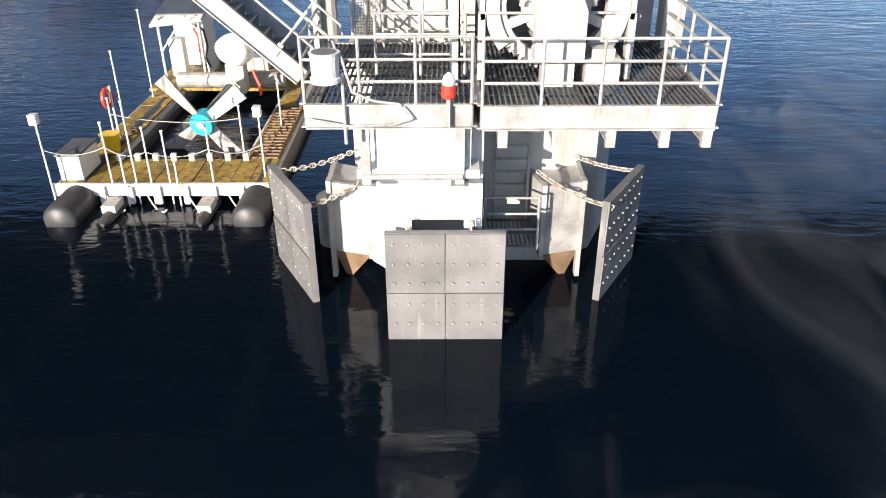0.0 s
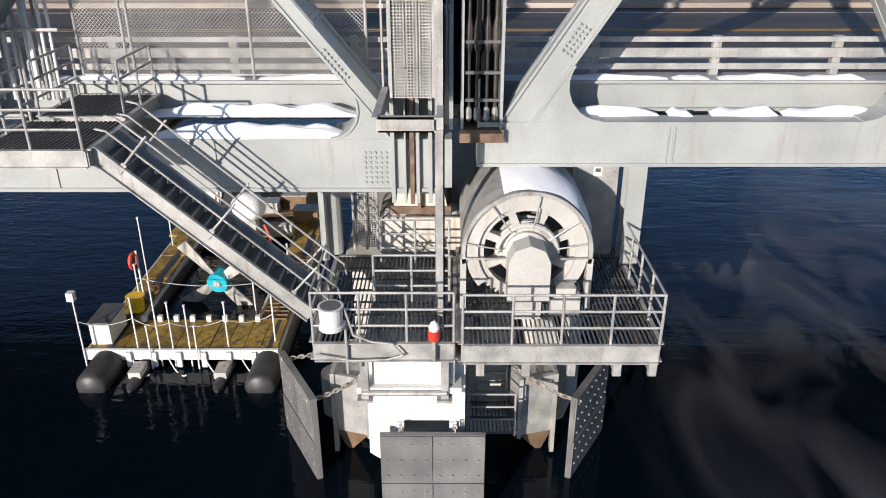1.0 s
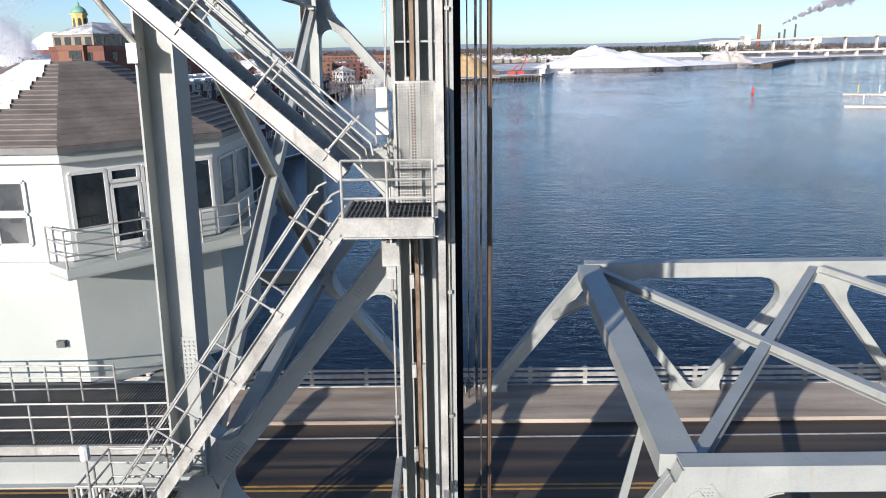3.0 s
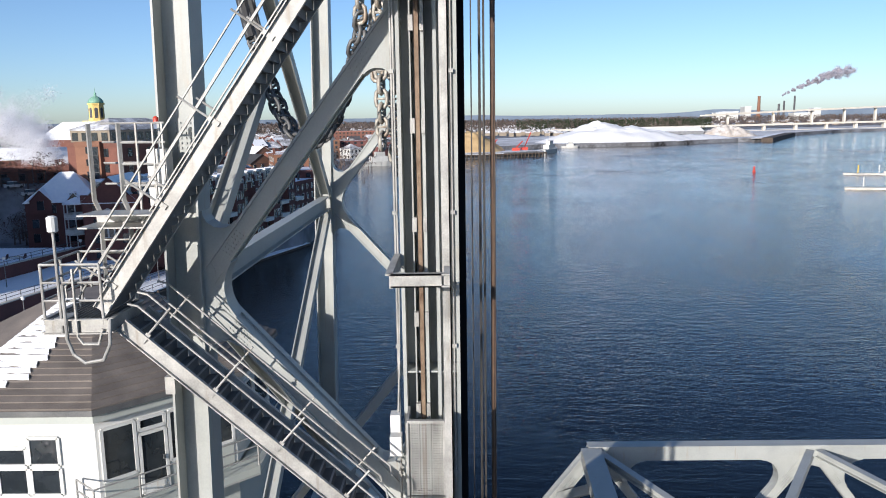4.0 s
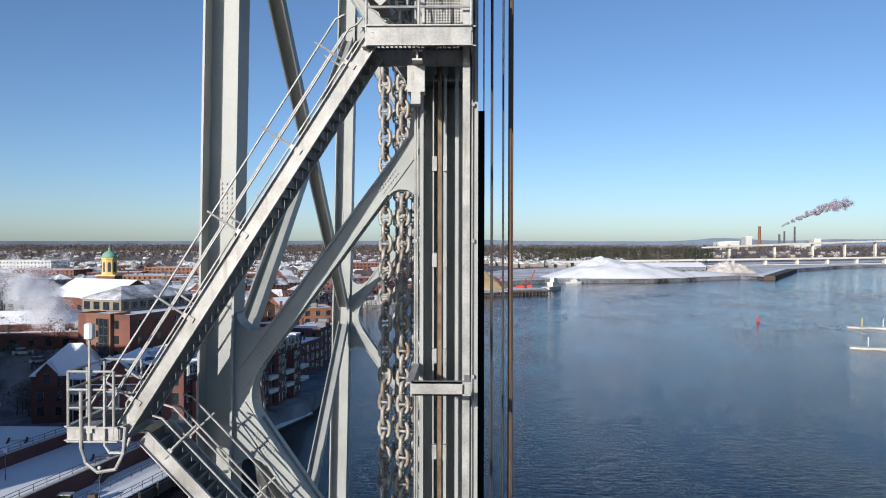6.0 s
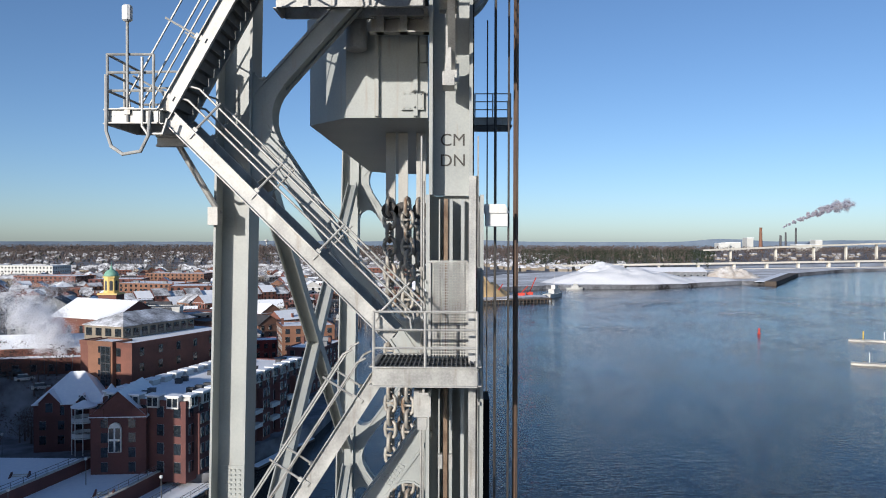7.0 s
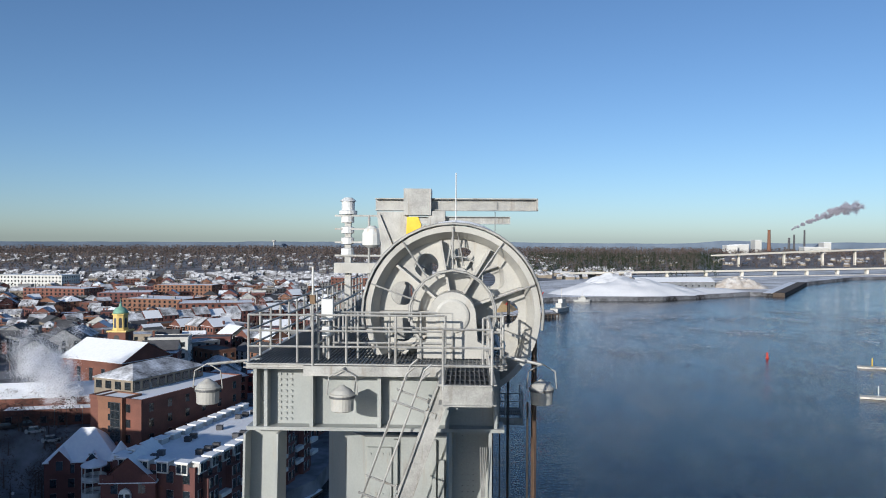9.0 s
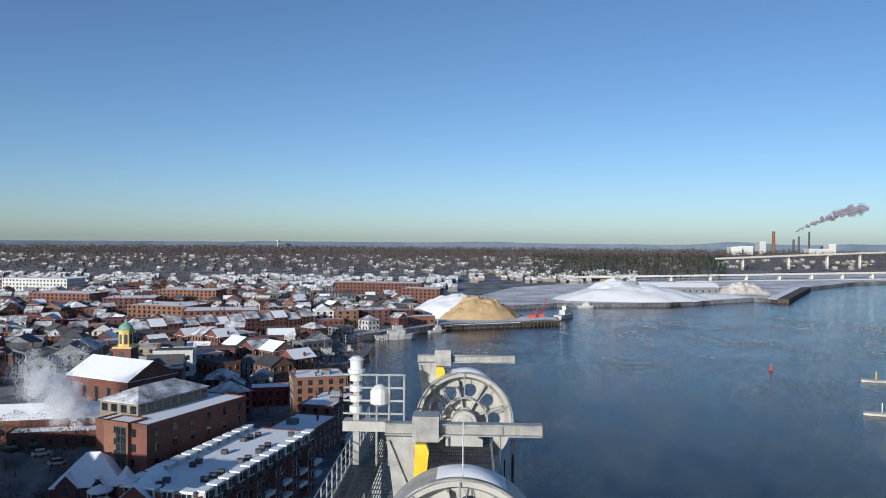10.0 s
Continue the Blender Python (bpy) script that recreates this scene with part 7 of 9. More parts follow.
ARC = [(4690 * math.sin(radians(a)), 4690 * math.cos(radians(a))) for a in range(70, -96, -5)]
SHORE = [(-94, -80), (-80, 40), (-73, 92), (-69.5, 113), (-62, 150.2), (-49, 150.2), (-49, 166), (-38, 188), (-36, 214), (-47, 270), (-60, 330), (-72, 419), (-86, 500), (-60, 540), (-20, 590),
         (74, 634), (74, 655), (20, 690), (10, 740), (90, 800), (208, 817), (331, 905), (357, 888), (482, 1119), (640, 1290), (1400, 1720)]
bm = bm_new()
slab(bm, SHORE + ARC, -3, 4.0)
single("ground", bm, GROUND, "snowy town ground with dark streets reaching the horizon", "ground", kind="structure")
for pts, label in (([(-860, 1235), (-330, 1275), (-330, 1300), (-860, 1262)], "narrow frozen inlet beyond the town"), ([(-40, 830), (150, 850), (170, 880), (-60, 862)], "pale back channel behind the piles")):
    single("inlet", slab(bm_new(), pts, 4.02, 4.06), WATER, label, "water", kind="structure")

# hills on the horizon, their distance haze put into the colour
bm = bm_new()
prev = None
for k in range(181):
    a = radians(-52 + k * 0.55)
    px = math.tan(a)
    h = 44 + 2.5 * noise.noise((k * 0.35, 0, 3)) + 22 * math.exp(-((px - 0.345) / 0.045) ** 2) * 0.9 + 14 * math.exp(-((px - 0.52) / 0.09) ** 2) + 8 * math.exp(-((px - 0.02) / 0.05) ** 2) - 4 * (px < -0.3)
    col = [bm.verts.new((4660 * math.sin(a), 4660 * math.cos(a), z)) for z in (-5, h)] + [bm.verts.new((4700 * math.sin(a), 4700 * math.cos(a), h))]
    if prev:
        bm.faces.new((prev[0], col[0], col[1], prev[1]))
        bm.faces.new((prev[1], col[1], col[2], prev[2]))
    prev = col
single("backdrop", bm, RIDGE, "low wooded hills along the horizon, coloured blue-grey for distance haze", "hills", kind="structure")

rng = np.random.default_rng(7)


def woods(name, count, area, heights, material, label, twigs=14, size=(0.12, 0.3), fir=False, base_at=None):
    """Many bare or evergreen trees as one sheet of small twig clumps and trunks."""
    verts, faces = [], []
    for _ in range(count):
        x, y = area()
        g = base_at(x, y) - 0.1 if base_at else 3.9
        h = rng.uniform(*heights)
        w = h * (0.22 if fir else 0.42)
        base = len(verts)
        verts += [(x - 0.25, y, g), (x + 0.25, y, g), (x, y, g + h * 0.75)]
        faces.append((base, base + 1, base + 2))
        for _ in range(twigs):
            u = rng.uniform(0.2, 1.0)
            spread = w * (1.05 - u) if fir else w * math.sqrt(max(0.05, 1 - ((u - 0.55) / 0.5) ** 2))
            t, rad = rng.uniform(0, math.tau), spread * math.sqrt(rng.uniform(0, 1))
            c = np.array([x + rad * math.cos(t), y + rad * math.sin(t), g + h * u])
            s = h * rng.uniform(*size)
            d = rng.normal(size=(3, 3))
            d /= np.linalg.norm(d, axis=1)[:, None]
            i = len(verts)
            verts += [tuple(c + d[0] * s * 0.6), tuple(c + d[1] * s * 0.45), tuple(c + d[2] * s * 0.5)]
            faces.append((i, i + 1, i + 2))
    me = bpy.data.meshes.new(name)
    me.from_pydata(verts, [], faces)
    me.materials.append(material)
    return tagged(new(name, me), label, "trees", kind="stuff")


def sector(y0, y1, t0, t1):
    def pick():
        y = math.sqrt(rng.uniform(y0 * y0, y1 * y1))
        return y * rng.uniform(t0, t1), y
    return pick


woods("far_woods", 9500, sector(1310, 3200, -0.72, 0.30), (9, 17), TWIG, "brown leafless woods beyond the town", 11, (0.15, 0.36))
woods("far_woods", 9000, sector(2600, 4600, -0.75, 0.75), (12, 24), TWIG, "brown leafless woods toward the horizon", 9, (0.2, 0.45))
woods("far_evergreens", 1700, sector(1250, 2900, 0.08, 0.33), (12, 22), FIR, "dark evergreen wood above the far shore", 16, (0.1, 0.24), True)
woods("far_evergreens", 1100, sector(1330, 3400, -0.7, 0.1), (9, 16), FIR, "scattered dark evergreens beyond the town", 14, (0.1, 0.24), True)
woods("far_woods", 1500, sector(1640, 2600, 0.29, 0.62), (6, 12), TWIG, "brown leafless scrub beyond the low bridge")
woods("town_trees", 2600, sector(330, 1250, -0.65, -0.10), (6, 12), TWIG, "bare street trees among the houses", 30, (0.06, 0.16))
woods("town_trees", 60, sector(430, 1100, -0.6, -0.10), (7, 12), FIR, "dark evergreens between the houses", 30, (0.08, 0.2), True)
WINDOWS = {}
FAR_V, FAR_F = [], []


def window_mesh(w, h, frame_mat, bay=False):
    key = (w, h, frame_mat.name)
    if key not in WINDOWS:
        # one piece: a frame whose four panes are sunk into its front
        bm = bm_new()
        W, H = w / 2 + 0.1, h + 0.12
        xs, zs = (-W, 0.0, W), (-0.15, h * 0.5, H)
        g = [[bm.verts.new((x, -0.09, z)) for x in xs] for z in zs]
        fronts = [bm.faces.new((g[j][i], g[j][i + 1], g[j + 1][i + 1], g[j + 1][i])) for j in (0, 1) for i in (0, 1)]
        rim = [g[0][0], g[0][1], g[0][2], g[1][2], g[2][2], g[2][1], g[2][0], g[1][0]]
        far = [bm.verts.new((v.co.x, 0.03, v.co.z)) for v in rim]
        for i in range(8):
            bm.faces.new((rim[(i + 1) % 8], rim[i], far[i], far[(i + 1) % 8]))
        bmesh.ops.inset_individual(bm, faces=fronts, thickness=0.08, depth=-0.06)
        for f in fronts:
            f.material_index = 1
        me = bpy.data.meshes.new("window")
        bm.to_mesh(me)
        bm.free()
        me.materials.append(frame_mat)
        me.materials.append(GLASS)
        WINDOWS[key] = me
    return WINDOWS[key]


def building(x, y, w, d, h, turn, wall, label, roof="flat", storeys=3, bay=3.2, win=(1.1, 1.7), trim=None, group="", name="town_building", category="building", ground=4.0, far=False, rise=None, snow=None, windows=True, chimneys=0, dormers=False, skip=()):
    """A house turned by so many degrees about its middle, with walls, snowy roof and windows towards the river."""
    c, s = math.cos(radians(turn)), math.sin(radians(turn))
    place = lambda u, v, z: (x + u * c - v * s, y + u * s + v * c, z)
    ob = thing(name, (x, y, ground), label, category, group)
    trim = trim or WHITE
    bm = bm_new()
    hexa(bm, [place(*p) for p in ((-w / 2, -d / 2, ground - 1), (w / 2, -d / 2, ground - 1), (w / 2, d / 2, ground - 1), (-w / 2, d / 2, ground - 1), (-w / 2, -d / 2, ground + h), (w / 2, -d / 2, ground + h), (w / 2, d / 2, ground + h), (-w / 2, d / 2, ground + h))])
    part("wall", bm, wall, ob)
    top = ground + h
    cover = snow or SNOW
    if roof == "flat":
        for u0, u1, v0, v1 in ((-w / 2 - 0.15, w / 2 + 0.15, -d / 2 - 0.15, -d / 2 + 0.3), (-w / 2 - 0.15, w / 2 + 0.15, d / 2 - 0.3, d / 2 + 0.15), (-w / 2 - 0.15, -w / 2 + 0.3, -d / 2, d / 2), (w / 2 - 0.3, w / 2 + 0.15, -d / 2, d / 2)):
            bm = bm_new()
            hexa(bm, [place(u, v, z) for z in (top - 0.5, top + 0.55) for u, v in ((u0, v0), (u1, v0), (u1, v1), (u0, v1))])
            part("parapet", bm, wall, ob)
        bm = bm_new()
        hexa(bm, [place(u, v, z) for z in (top, top + 0.28) for u, v in ((-w / 2 + 0.3, -d / 2 + 0.3), (w / 2 - 0.3, -d / 2 + 0.3), (w / 2 - 0.3, d / 2 - 0.3), (-w / 2 + 0.3, d / 2 - 0.3))])
        part("roof", bm, cover, ob, "flat snow-covered roof")
    else:
        r = rise or (w if roof == "gable_v" else d) * 0.32
        e = 0.35
        if roof == "gable_u":  # ridge along the width
            low, high = [(-w / 2 - e, -d / 2 - e), (w / 2 + e, -d / 2 - e), (w / 2 + e, d / 2 + e), (-w / 2 - e, d / 2 + e)], [(-w / 2 - e, 0), (w / 2 + e, 0)]
            quads = ((0, 1, 5, 4), (2, 3, 4, 5))
            ends = ((0, 4, 3), (1, 2, 5))
        elif roof == "gable_v":
            low, high = [(-w / 2 - e, -d / 2 - e), (w / 2 + e, -d / 2 - e), (w / 2 + e, d / 2 + e), (-w / 2 - e, d / 2 + e)], [(0, -d / 2 - e), (0, d / 2 + e)]
            quads = ((3, 0, 4, 5), (1, 2, 5, 4))
            ends = ((0, 1, 4), (2, 3, 5))
        else:  # hip
            k = min(w, d) / 2
            low = [(-w / 2 - e, -d / 2 - e), (w / 2 + e, -d / 2 - e), (w / 2 + e, d / 2 + e), (-w / 2 - e, d / 2 + e)]
            if w > d:
                high = [(-w / 2 + k, 0), (w / 2 - k, 0)]
                quads, ends = ((0, 1, 5, 4), (2, 3, 4, 5)), ((3, 0, 4), (1, 2, 5))
            else:
                high = [(0, -d / 2 + k), (0, d / 2 - k)]
                quads, ends = ((3, 0, 4, 5), (1, 2, 5, 4)), ((0, 1, 4), (2, 3, 5))
        bm = bm_new()
        v = [bm.verts.new(place(*p, top)) for p in low] + [bm.verts.new(place(*p, top + r)) for p in high]
        for q in quads:
            bm.faces.new([v[i] for i in q])
        if roof == "hip":
            for q in ends:
                bm.faces.new([v[i] for i in q])
        v2 = [bm.verts.new(place(*p, top - 0.18)) for p in low]
        for i in range(4):
            j = (i + 1) % 4
            bm.faces.new((v[i], v[j], v2[j], v2[i]))
        part("roof", bm, cover, ob, "snowy pitched roof")
        if roof != "hip":
            bm = bm_new()
            shrink = lambda p: (max(-w / 2, min(w / 2, p[0])), max(-d / 2, min(d / 2, p[1])))
            for q in ends:
                pts = [shrink((low + high)[i]) for i in q]
                zs = [top if i < 4 else top + r - 0.12 for i in q]
                bm = bm_new()
                inside = [(p[0] * (1 - 0.4 / w) if roof == "gable_u" else p[0], p[1] * (1 - 0.4 / d) if roof == "gable_v" else p[1]) for p in pts]
                A = [bm.verts.new(place(*p, z)) for p, z in zip(pts, zs)]
                B = [bm.verts.new(place(*p, z)) for p, z in zip(inside, zs)]
                bm.faces.new(A)
                bm.faces.new(B[::-1])
                for i in range(3):
                    bm.faces.new((A[i], A[(i + 1) % 3], B[(i + 1) % 3], B[i]))
                part("gable", bm, wall, ob)
    if windows:
        me = window_mesh(*win, trim)
        for side, length in ((0, w), (1, d), (3, d)):
            if side in skip:
                continue
            n = max(1, int(length / bay))
            ang = turn + {0: 0, 1: 90, 3: -90}[side]
            # only the walls that face the river view
            nx, ny = math.sin(radians(ang)), -math.cos(radians(ang))
            if nx * -x + ny * -y <= 0:
                continue
            for st in range(storeys):
                for k in range(n):
                    t = (k + 0.5) / n * length - length / 2
                    u, vv = {0: (t, -d / 2 - 0.04), 1: (w / 2 + 0.04, t), 3: (-w / 2 - 0.04, t)}[side]
                    z = ground + h * (st + 0.28) / storeys
                    if far:
                        e = Vector((math.cos(radians(ang)), math.sin(radians(ang)), 0)) * win[0] * 0.55
                        o = Vector((nx, ny, 0)) * 0.05
                        c0 = Vector(place(u, vv, z)) + o
                        b = len(FAR_V)
                        for c1 in (c0, c0 - o * 3):
                            FAR_V.extend([tuple(c1 - e), tuple(c1 + e), tuple(c1 + e + Vector((0, 0, win[1]))), tuple(c1 - e + Vector((0, 0, win[1])))])
                        FAR_F.extend([(b, b + 1, b + 2, b + 3), (b, b + 4, b + 5, b + 1), (b + 2, b + 6, b + 7, b + 3), (b + 1, b + 5, b + 6, b + 2), (b + 3, b + 7, b + 4, b)])
                    else:
                        shared("window", me, ob, Matrix.Translation(place(u, vv, z)) @ Matrix.Rotation(radians(ang), 4, "Z"))
    for k in range(chimneys):
        u, vv = (-w / 2 + 1.2 + k * (w - 2.4) / max(1, chimneys - 1), 0.4)
        bm = bm_new()
        hexa(bm, [place(u + a, vv + b, z) for z in (top - 0.5, top + 2.6) for a, b in ((-0.45, -0.45), (0.45, -0.45), (0.45, 0.45), (-0.45, 0.45))])
        part("chimney", bm, BRICK, ob)
    return ob, place


taken = []


def claim(x, y, r):
    taken.append((x, y, r))


def ramp(v, a, b):
    t = max(0.0, min(1.0, (v - a) / (b - a)))
    return t * t * (3 - 2 * t)


def rise_at(x, y):
    """The town stands on a bluff that climbs behind the waterfront and falls away inland."""
    edge = -68 if y < 225 else -68 - 0.5 * min(y - 225, 70)
    return 4.0 + 13.0 * ramp(-x, -edge, -edge + 8 + max(0, y - 200) * 0.2) * ramp(y, 176, 183) * (1 - ramp(y, 265, 470))


bm = bm_new()
nx, ny = 70, 100
grid = [[bm.verts.new((x, y, rise_at(x, y) - 0.5 * (1 - ramp(rise_at(x, y), 4.0, 4.8)))) for y in [172 + 310 * (j / ny) ** 1.35 for j in range(ny + 1)]] for x in [-60 - 300 * (i / nx) ** 1.5 for i in range(nx + 1)]]
for a, b in zip(grid, grid[1:]):
    for j in range(ny):
        bm.faces.new((a[j], a[j + 1], b[j + 1], b[j]))
single("ground", bm, GROUND, "snowy bluff rising behind the waterfront houses", "ground", kind="structure", smooth=True)

# waterfront row with mansard dormers
row, place = building(-56.5, 175, 18.5, 54, 14.5, -13, BRICK_D, "long dark brick waterfront row with dormers and snowy roof", "flat", 4, 3.4, (1.3, 1.9), name="waterfront_row")
claim(-57, 175, 34)
DORM = bm_new()
box(DORM, -1.3, 1.3, -0.5, 1.6, 0, 2.3)
DORM_ME = mesh_of("dormer", DORM, CLAP)
DROOF = mesh_of("dormer_roof", box(bm_new(), -1.55, 1.55, -0.75, 1.7, 2.3, 2.6), SNOW)
for k in range(12):
    for side in (0, 1):
        v = -25 + k * 4.4
        u = 9.35 if side else -9.35
        m = Matrix.Translation(place(u, v, 17.6)) @ Matrix.Rotation(radians(-13 + (90 if side else -90)), 4, "Z")
        shared("dormer", DORM_ME, row, m)
        shared("dormer_roof", DROOF, row, m)
        for o in (-0.6, 0.6):
            shared("dormer_window", window_mesh(0.8, 1.4, WHITE), row, m @ Matrix.Translation((o, -0.52, 0.5)))
for k in range(4):
    m = Matrix.Translation(place(-6.5 + k * 4.4, -27.1, 17.6)) @ Matrix.Rotation(radians(-13), 4, "Z")
    shared("dormer", DORM_ME, row, m)
    shared("dormer_roof", DROOF, row, m)
    for o in (-0.6, 0.6):
        shared("dormer_window", window_mesh(0.8, 1.4, WHITE), row, m @ Matrix.Translation((o, -0.52, 0.5)))
BAY = mesh_of("bay_front", hexa(bm_new(), [(-1.9, -1.1, 0), (1.9, -1.1, 0), (2.3, 0.1, 0), (-2.3, 0.1, 0), (-1.9, -1.1, 12.2), (1.9, -1.1, 12.2), (2.3, 0.1, 12.2), (-2.3, 0.1, 12.2)]), BRICK_D)
BALC = mesh_of("balcony", box(bm_new(), -2.0, 2.0, -1.5, 0.0, 0, 0.9), WHITE)
for k in range(6):
    m = Matrix.Translation(place(9.25, -22 + k * 8.8, 4)) @ Matrix.Rotation(radians(77), 4, "Z")
    shared("bay_front", BAY, row, m)
    for z in (1.0, 4.2, 7.4, 10.2):
        for o in (-0.9, 0.9):
            shared("window", window_mesh(1.0, 1.7, WHITE), row, m @ Matrix.Translation((o, -1.14, z)))
    for z in (3.6, 6.8):
        shared("balcony", BALC, row, m @ Matrix.Translation((4.4, 0, z)))
UNIT = mesh_of("roof_unit", box(box(bm_new(), -0.7, 0.7, -0.6, 0.6, 0, 1.0), -0.75, 0.75, -0.65, 0.65, 1.0, 1.15), ROOF_D)
random.seed(11)
for k in range(17):
    shared("roof_unit", UNIT, row, Matrix.Translation(place(random.choice((-4.5, -3.5, 4)) + random.random(), -23 + k * 2.8, 18.7)))
gh, gp = building(-67.6, 154, 10.5, 15, 11.5, 6, BRICK_D, "dark brick gabled house with white arched window bay", "gable_v", 4, 4.2, (1.1, 1.6), rise=5.0, name="gabled_house", category="house", chimneys=2, ground=4.6)
# white oriel with an arched top on the gable
ORIEL = mesh_of("oriel_bay", plate(bm_new(), [(-1.2, 0), (1.2, 0), (1.2, 4.6), (0.85, 5.4), (0, 5.8), (-0.85, 5.4), (-1.2, 4.6)], -0.5, 0.1), WHITE)
shared("oriel_bay", ORIEL, gh, Matrix.Translation(gp(-0.5, -7.6, 9.2)) @ Matrix.Rotation(radians(6), 4, "Z"))
for u in (-0.62, 0.62):
    for z in (9.5, 12.0):
        shared("window", window_mesh(0.7, 1.8, WHITE), gh, Matrix.Translation(gp(-0.5 + u, -8.1, z)) @ Matrix.Rotation(radians(6), 4, "Z"))
for u0, u1 in ((-5.4, -2.7), (2.7, 5.4)):
    bm = bm_new()
    hexa(bm, [gp(u, v, z) for z in (15.5, 17.6) for u, v in ((u0, -7.7), (u1, -7.7), (u1, -7.2), (u0, -7.2))])
    part("gable_shoulder", bm, BRICK_D, gh)
hh, hp = building(-87.1, 171, 15, 12, 9.5, 12, BRICK_D, "dark brick house with snowy hipped roof and balconies", "hip", 3, 3.6, (1.1, 1.6), rise=6.2, name="hipped_house", category="house", chimneys=2, ground=5.0)
for u, w2, z1 in ((-4.2, 2.2, 17.2), (2.6, 1.3, 16.4)):
    bm = bm_new()
    o = [(-w2, 12.0 if w2 > 2 else 14.6), (w2, 12.0 if w2 > 2 else 14.6), (w2, 14.9), (0, z1), (-w2, 14.9)]
    A = [bm.verts.new(hp(u + a, -6.4, z)) for a, z in o]
    B = [bm.verts.new(hp(u + a, -1.5, z)) for a, z in o]
    bm.faces.new(A)
    bm.faces.new(B[::-1])
    for i in range(5):
        bm.faces.new((A[(i + 1) % 5], A[i], B[i], B[(i + 1) % 5]))
    part("cross_gable", bm, BRICK_D, hh)
    for sgn in (-1, 1):
        bm = bm_new()
        hexa(bm, [hp(u + a, v, z) for dz in (0, 0.2) for a, v, z in ((sgn * (w2 + 0.3), -6.7, 14.6 + dz), (sgn * (w2 + 0.3), -1.5, 14.6 + dz), (0, -1.5, z1 + 0.05 + dz), (0, -6.7, z1 + 0.05 + dz))])
        part("gable_roof", bm, SNOW, hh)
    shared("window", window_mesh(1.2, 1.7, WHITE), hh, Matrix.Translation(hp(u, -6.5, 13.0 if w2 > 2 else 14.5)) @ Matrix.Rotation(radians(12), 4, "Z"))
tower_r = part("corner_turret", lathe(bm_new(), hp(8.2, -4.5, 4.6), "z", [(0, 2.3), (10.2, 2.3)], 12), BRICK_D, hh)
part("turret_roof", lathe(bm_new(), hp(8.2, -4.5, 14.8), "z", [(0, 2.7), (3.6, 0.1)], 12), SNOW, hh, "snowy conical turret roof")
claim(-88, 170, 30)
balc = thing("balcony_stack", (-82.1, 162.5, 4), "white timber balconies stacked on the brick house", "balcony")
for z in (7.6, 11.0):
    part("balcony_floor", lathe(bm_new(), (-81.9, 163.4, z), "z", [(0, 2.6), (0.25, 2.6)], 16), WHITE, balc)
    part("balcony_rail", lathe(bm_new(), (-81.9, 163.4, z + 0.35), "z", [(0, 2.5), (0, 2.58), (0.8, 2.58), (0.8, 2.5), (0, 2.5)], 16, False), WHITE, balc)
part("balcony_roof", lathe(bm_new(), (-81.9, 163.4, 14.2), "z", [(0, 2.7), (0.3, 2.7), (1.5, 0.1)], 16), SNOW, balc)
for a in (-150, -110, -70, -30):
    x, y = -81.9 + 2.45 * math.cos(radians(a)), 163.4 + 2.45 * math.sin(radians(a))
    part("balcony_post", box(bm_new(), x - 0.09, x + 0.09, y - 0.09, y + 0.09, 4, 14.3), WHITE, balc)

# unseen blocks up-river, added out of view to cast long shadows over the bank
for x, y, w, d, h in ((-108, 90, 30, 26, 36), (-142, 104, 34, 28, 37), (-180, 128, 36, 28, 16)):
    building(x, y, w, d, h, -8, BRICK_D, "tall plain brick block, unseen, added to shade the near bank", "flat", 5, 4, (1.3, 1.8), name="shade_block", windows=False)
# brick block with glazed corner and a rooftop storey
building(-75.6, 191, 15.7, 36.3, 10.6, -21, BRICK, "broad red-brown brick block with a glazed corner", "flat", 3, 6.0, (1.1, 1.6), TAN, name="brick_block", ground=15.9)
building(-82, 194, 12.4, 25, 3.4, -21, TAN, "set-back rooftop storey with snowy hipped roof", "hip", 1, 2.6, (1.6, 1.6), ROOF_D, rise=2.7, name="rooftop_storey", ground=26.5, category="building", snow=MELT)
st, pl = building(-82, 176, 7.4, 5.8, 11.0, -21, BRICK_O, "sunlit brick stair tower with tall dark glazing", "flat", 4, 9, (0.8, 1.2), ROOF_D, name="stair_tower", ground=15.7)
glz = bm_new()
for k in range(5):
    for u in (0, 1):
        hexa(glz, [pl(0.3 + u * 1.4 + a, -3.0 + v, 16.6 + k * 1.9 + z) for z in (0, 1.8) for a, v in ((0.05, 0), (1.35, 0), (1.35, 0.1), (0.05, 0.1))])
part("glazing", glz, GLASS, st, "tall dark glazing in square panes")
mull = bm_new()
for k in range(6):
    hexa(mull, [pl(a, v, 16.48 + k * 1.9 + z) for z in (0, 0.12) for a, v in ((0.2, -3.06), (3.2, -3.06), (3.2, -2.9), (0.2, -2.9))])
for u in (0.25, 1.7, 3.1):
    hexa(mull, [pl(u + a, v, z) for z in (16.5, 26.1) for a, v in ((-0.06, -3.06), (0.06, -3.06), (0.06, -2.9), (-0.06, -2.9))])
part("glazing_bars", mull, ROOF_D, st)
claim(-79, 190, 24)
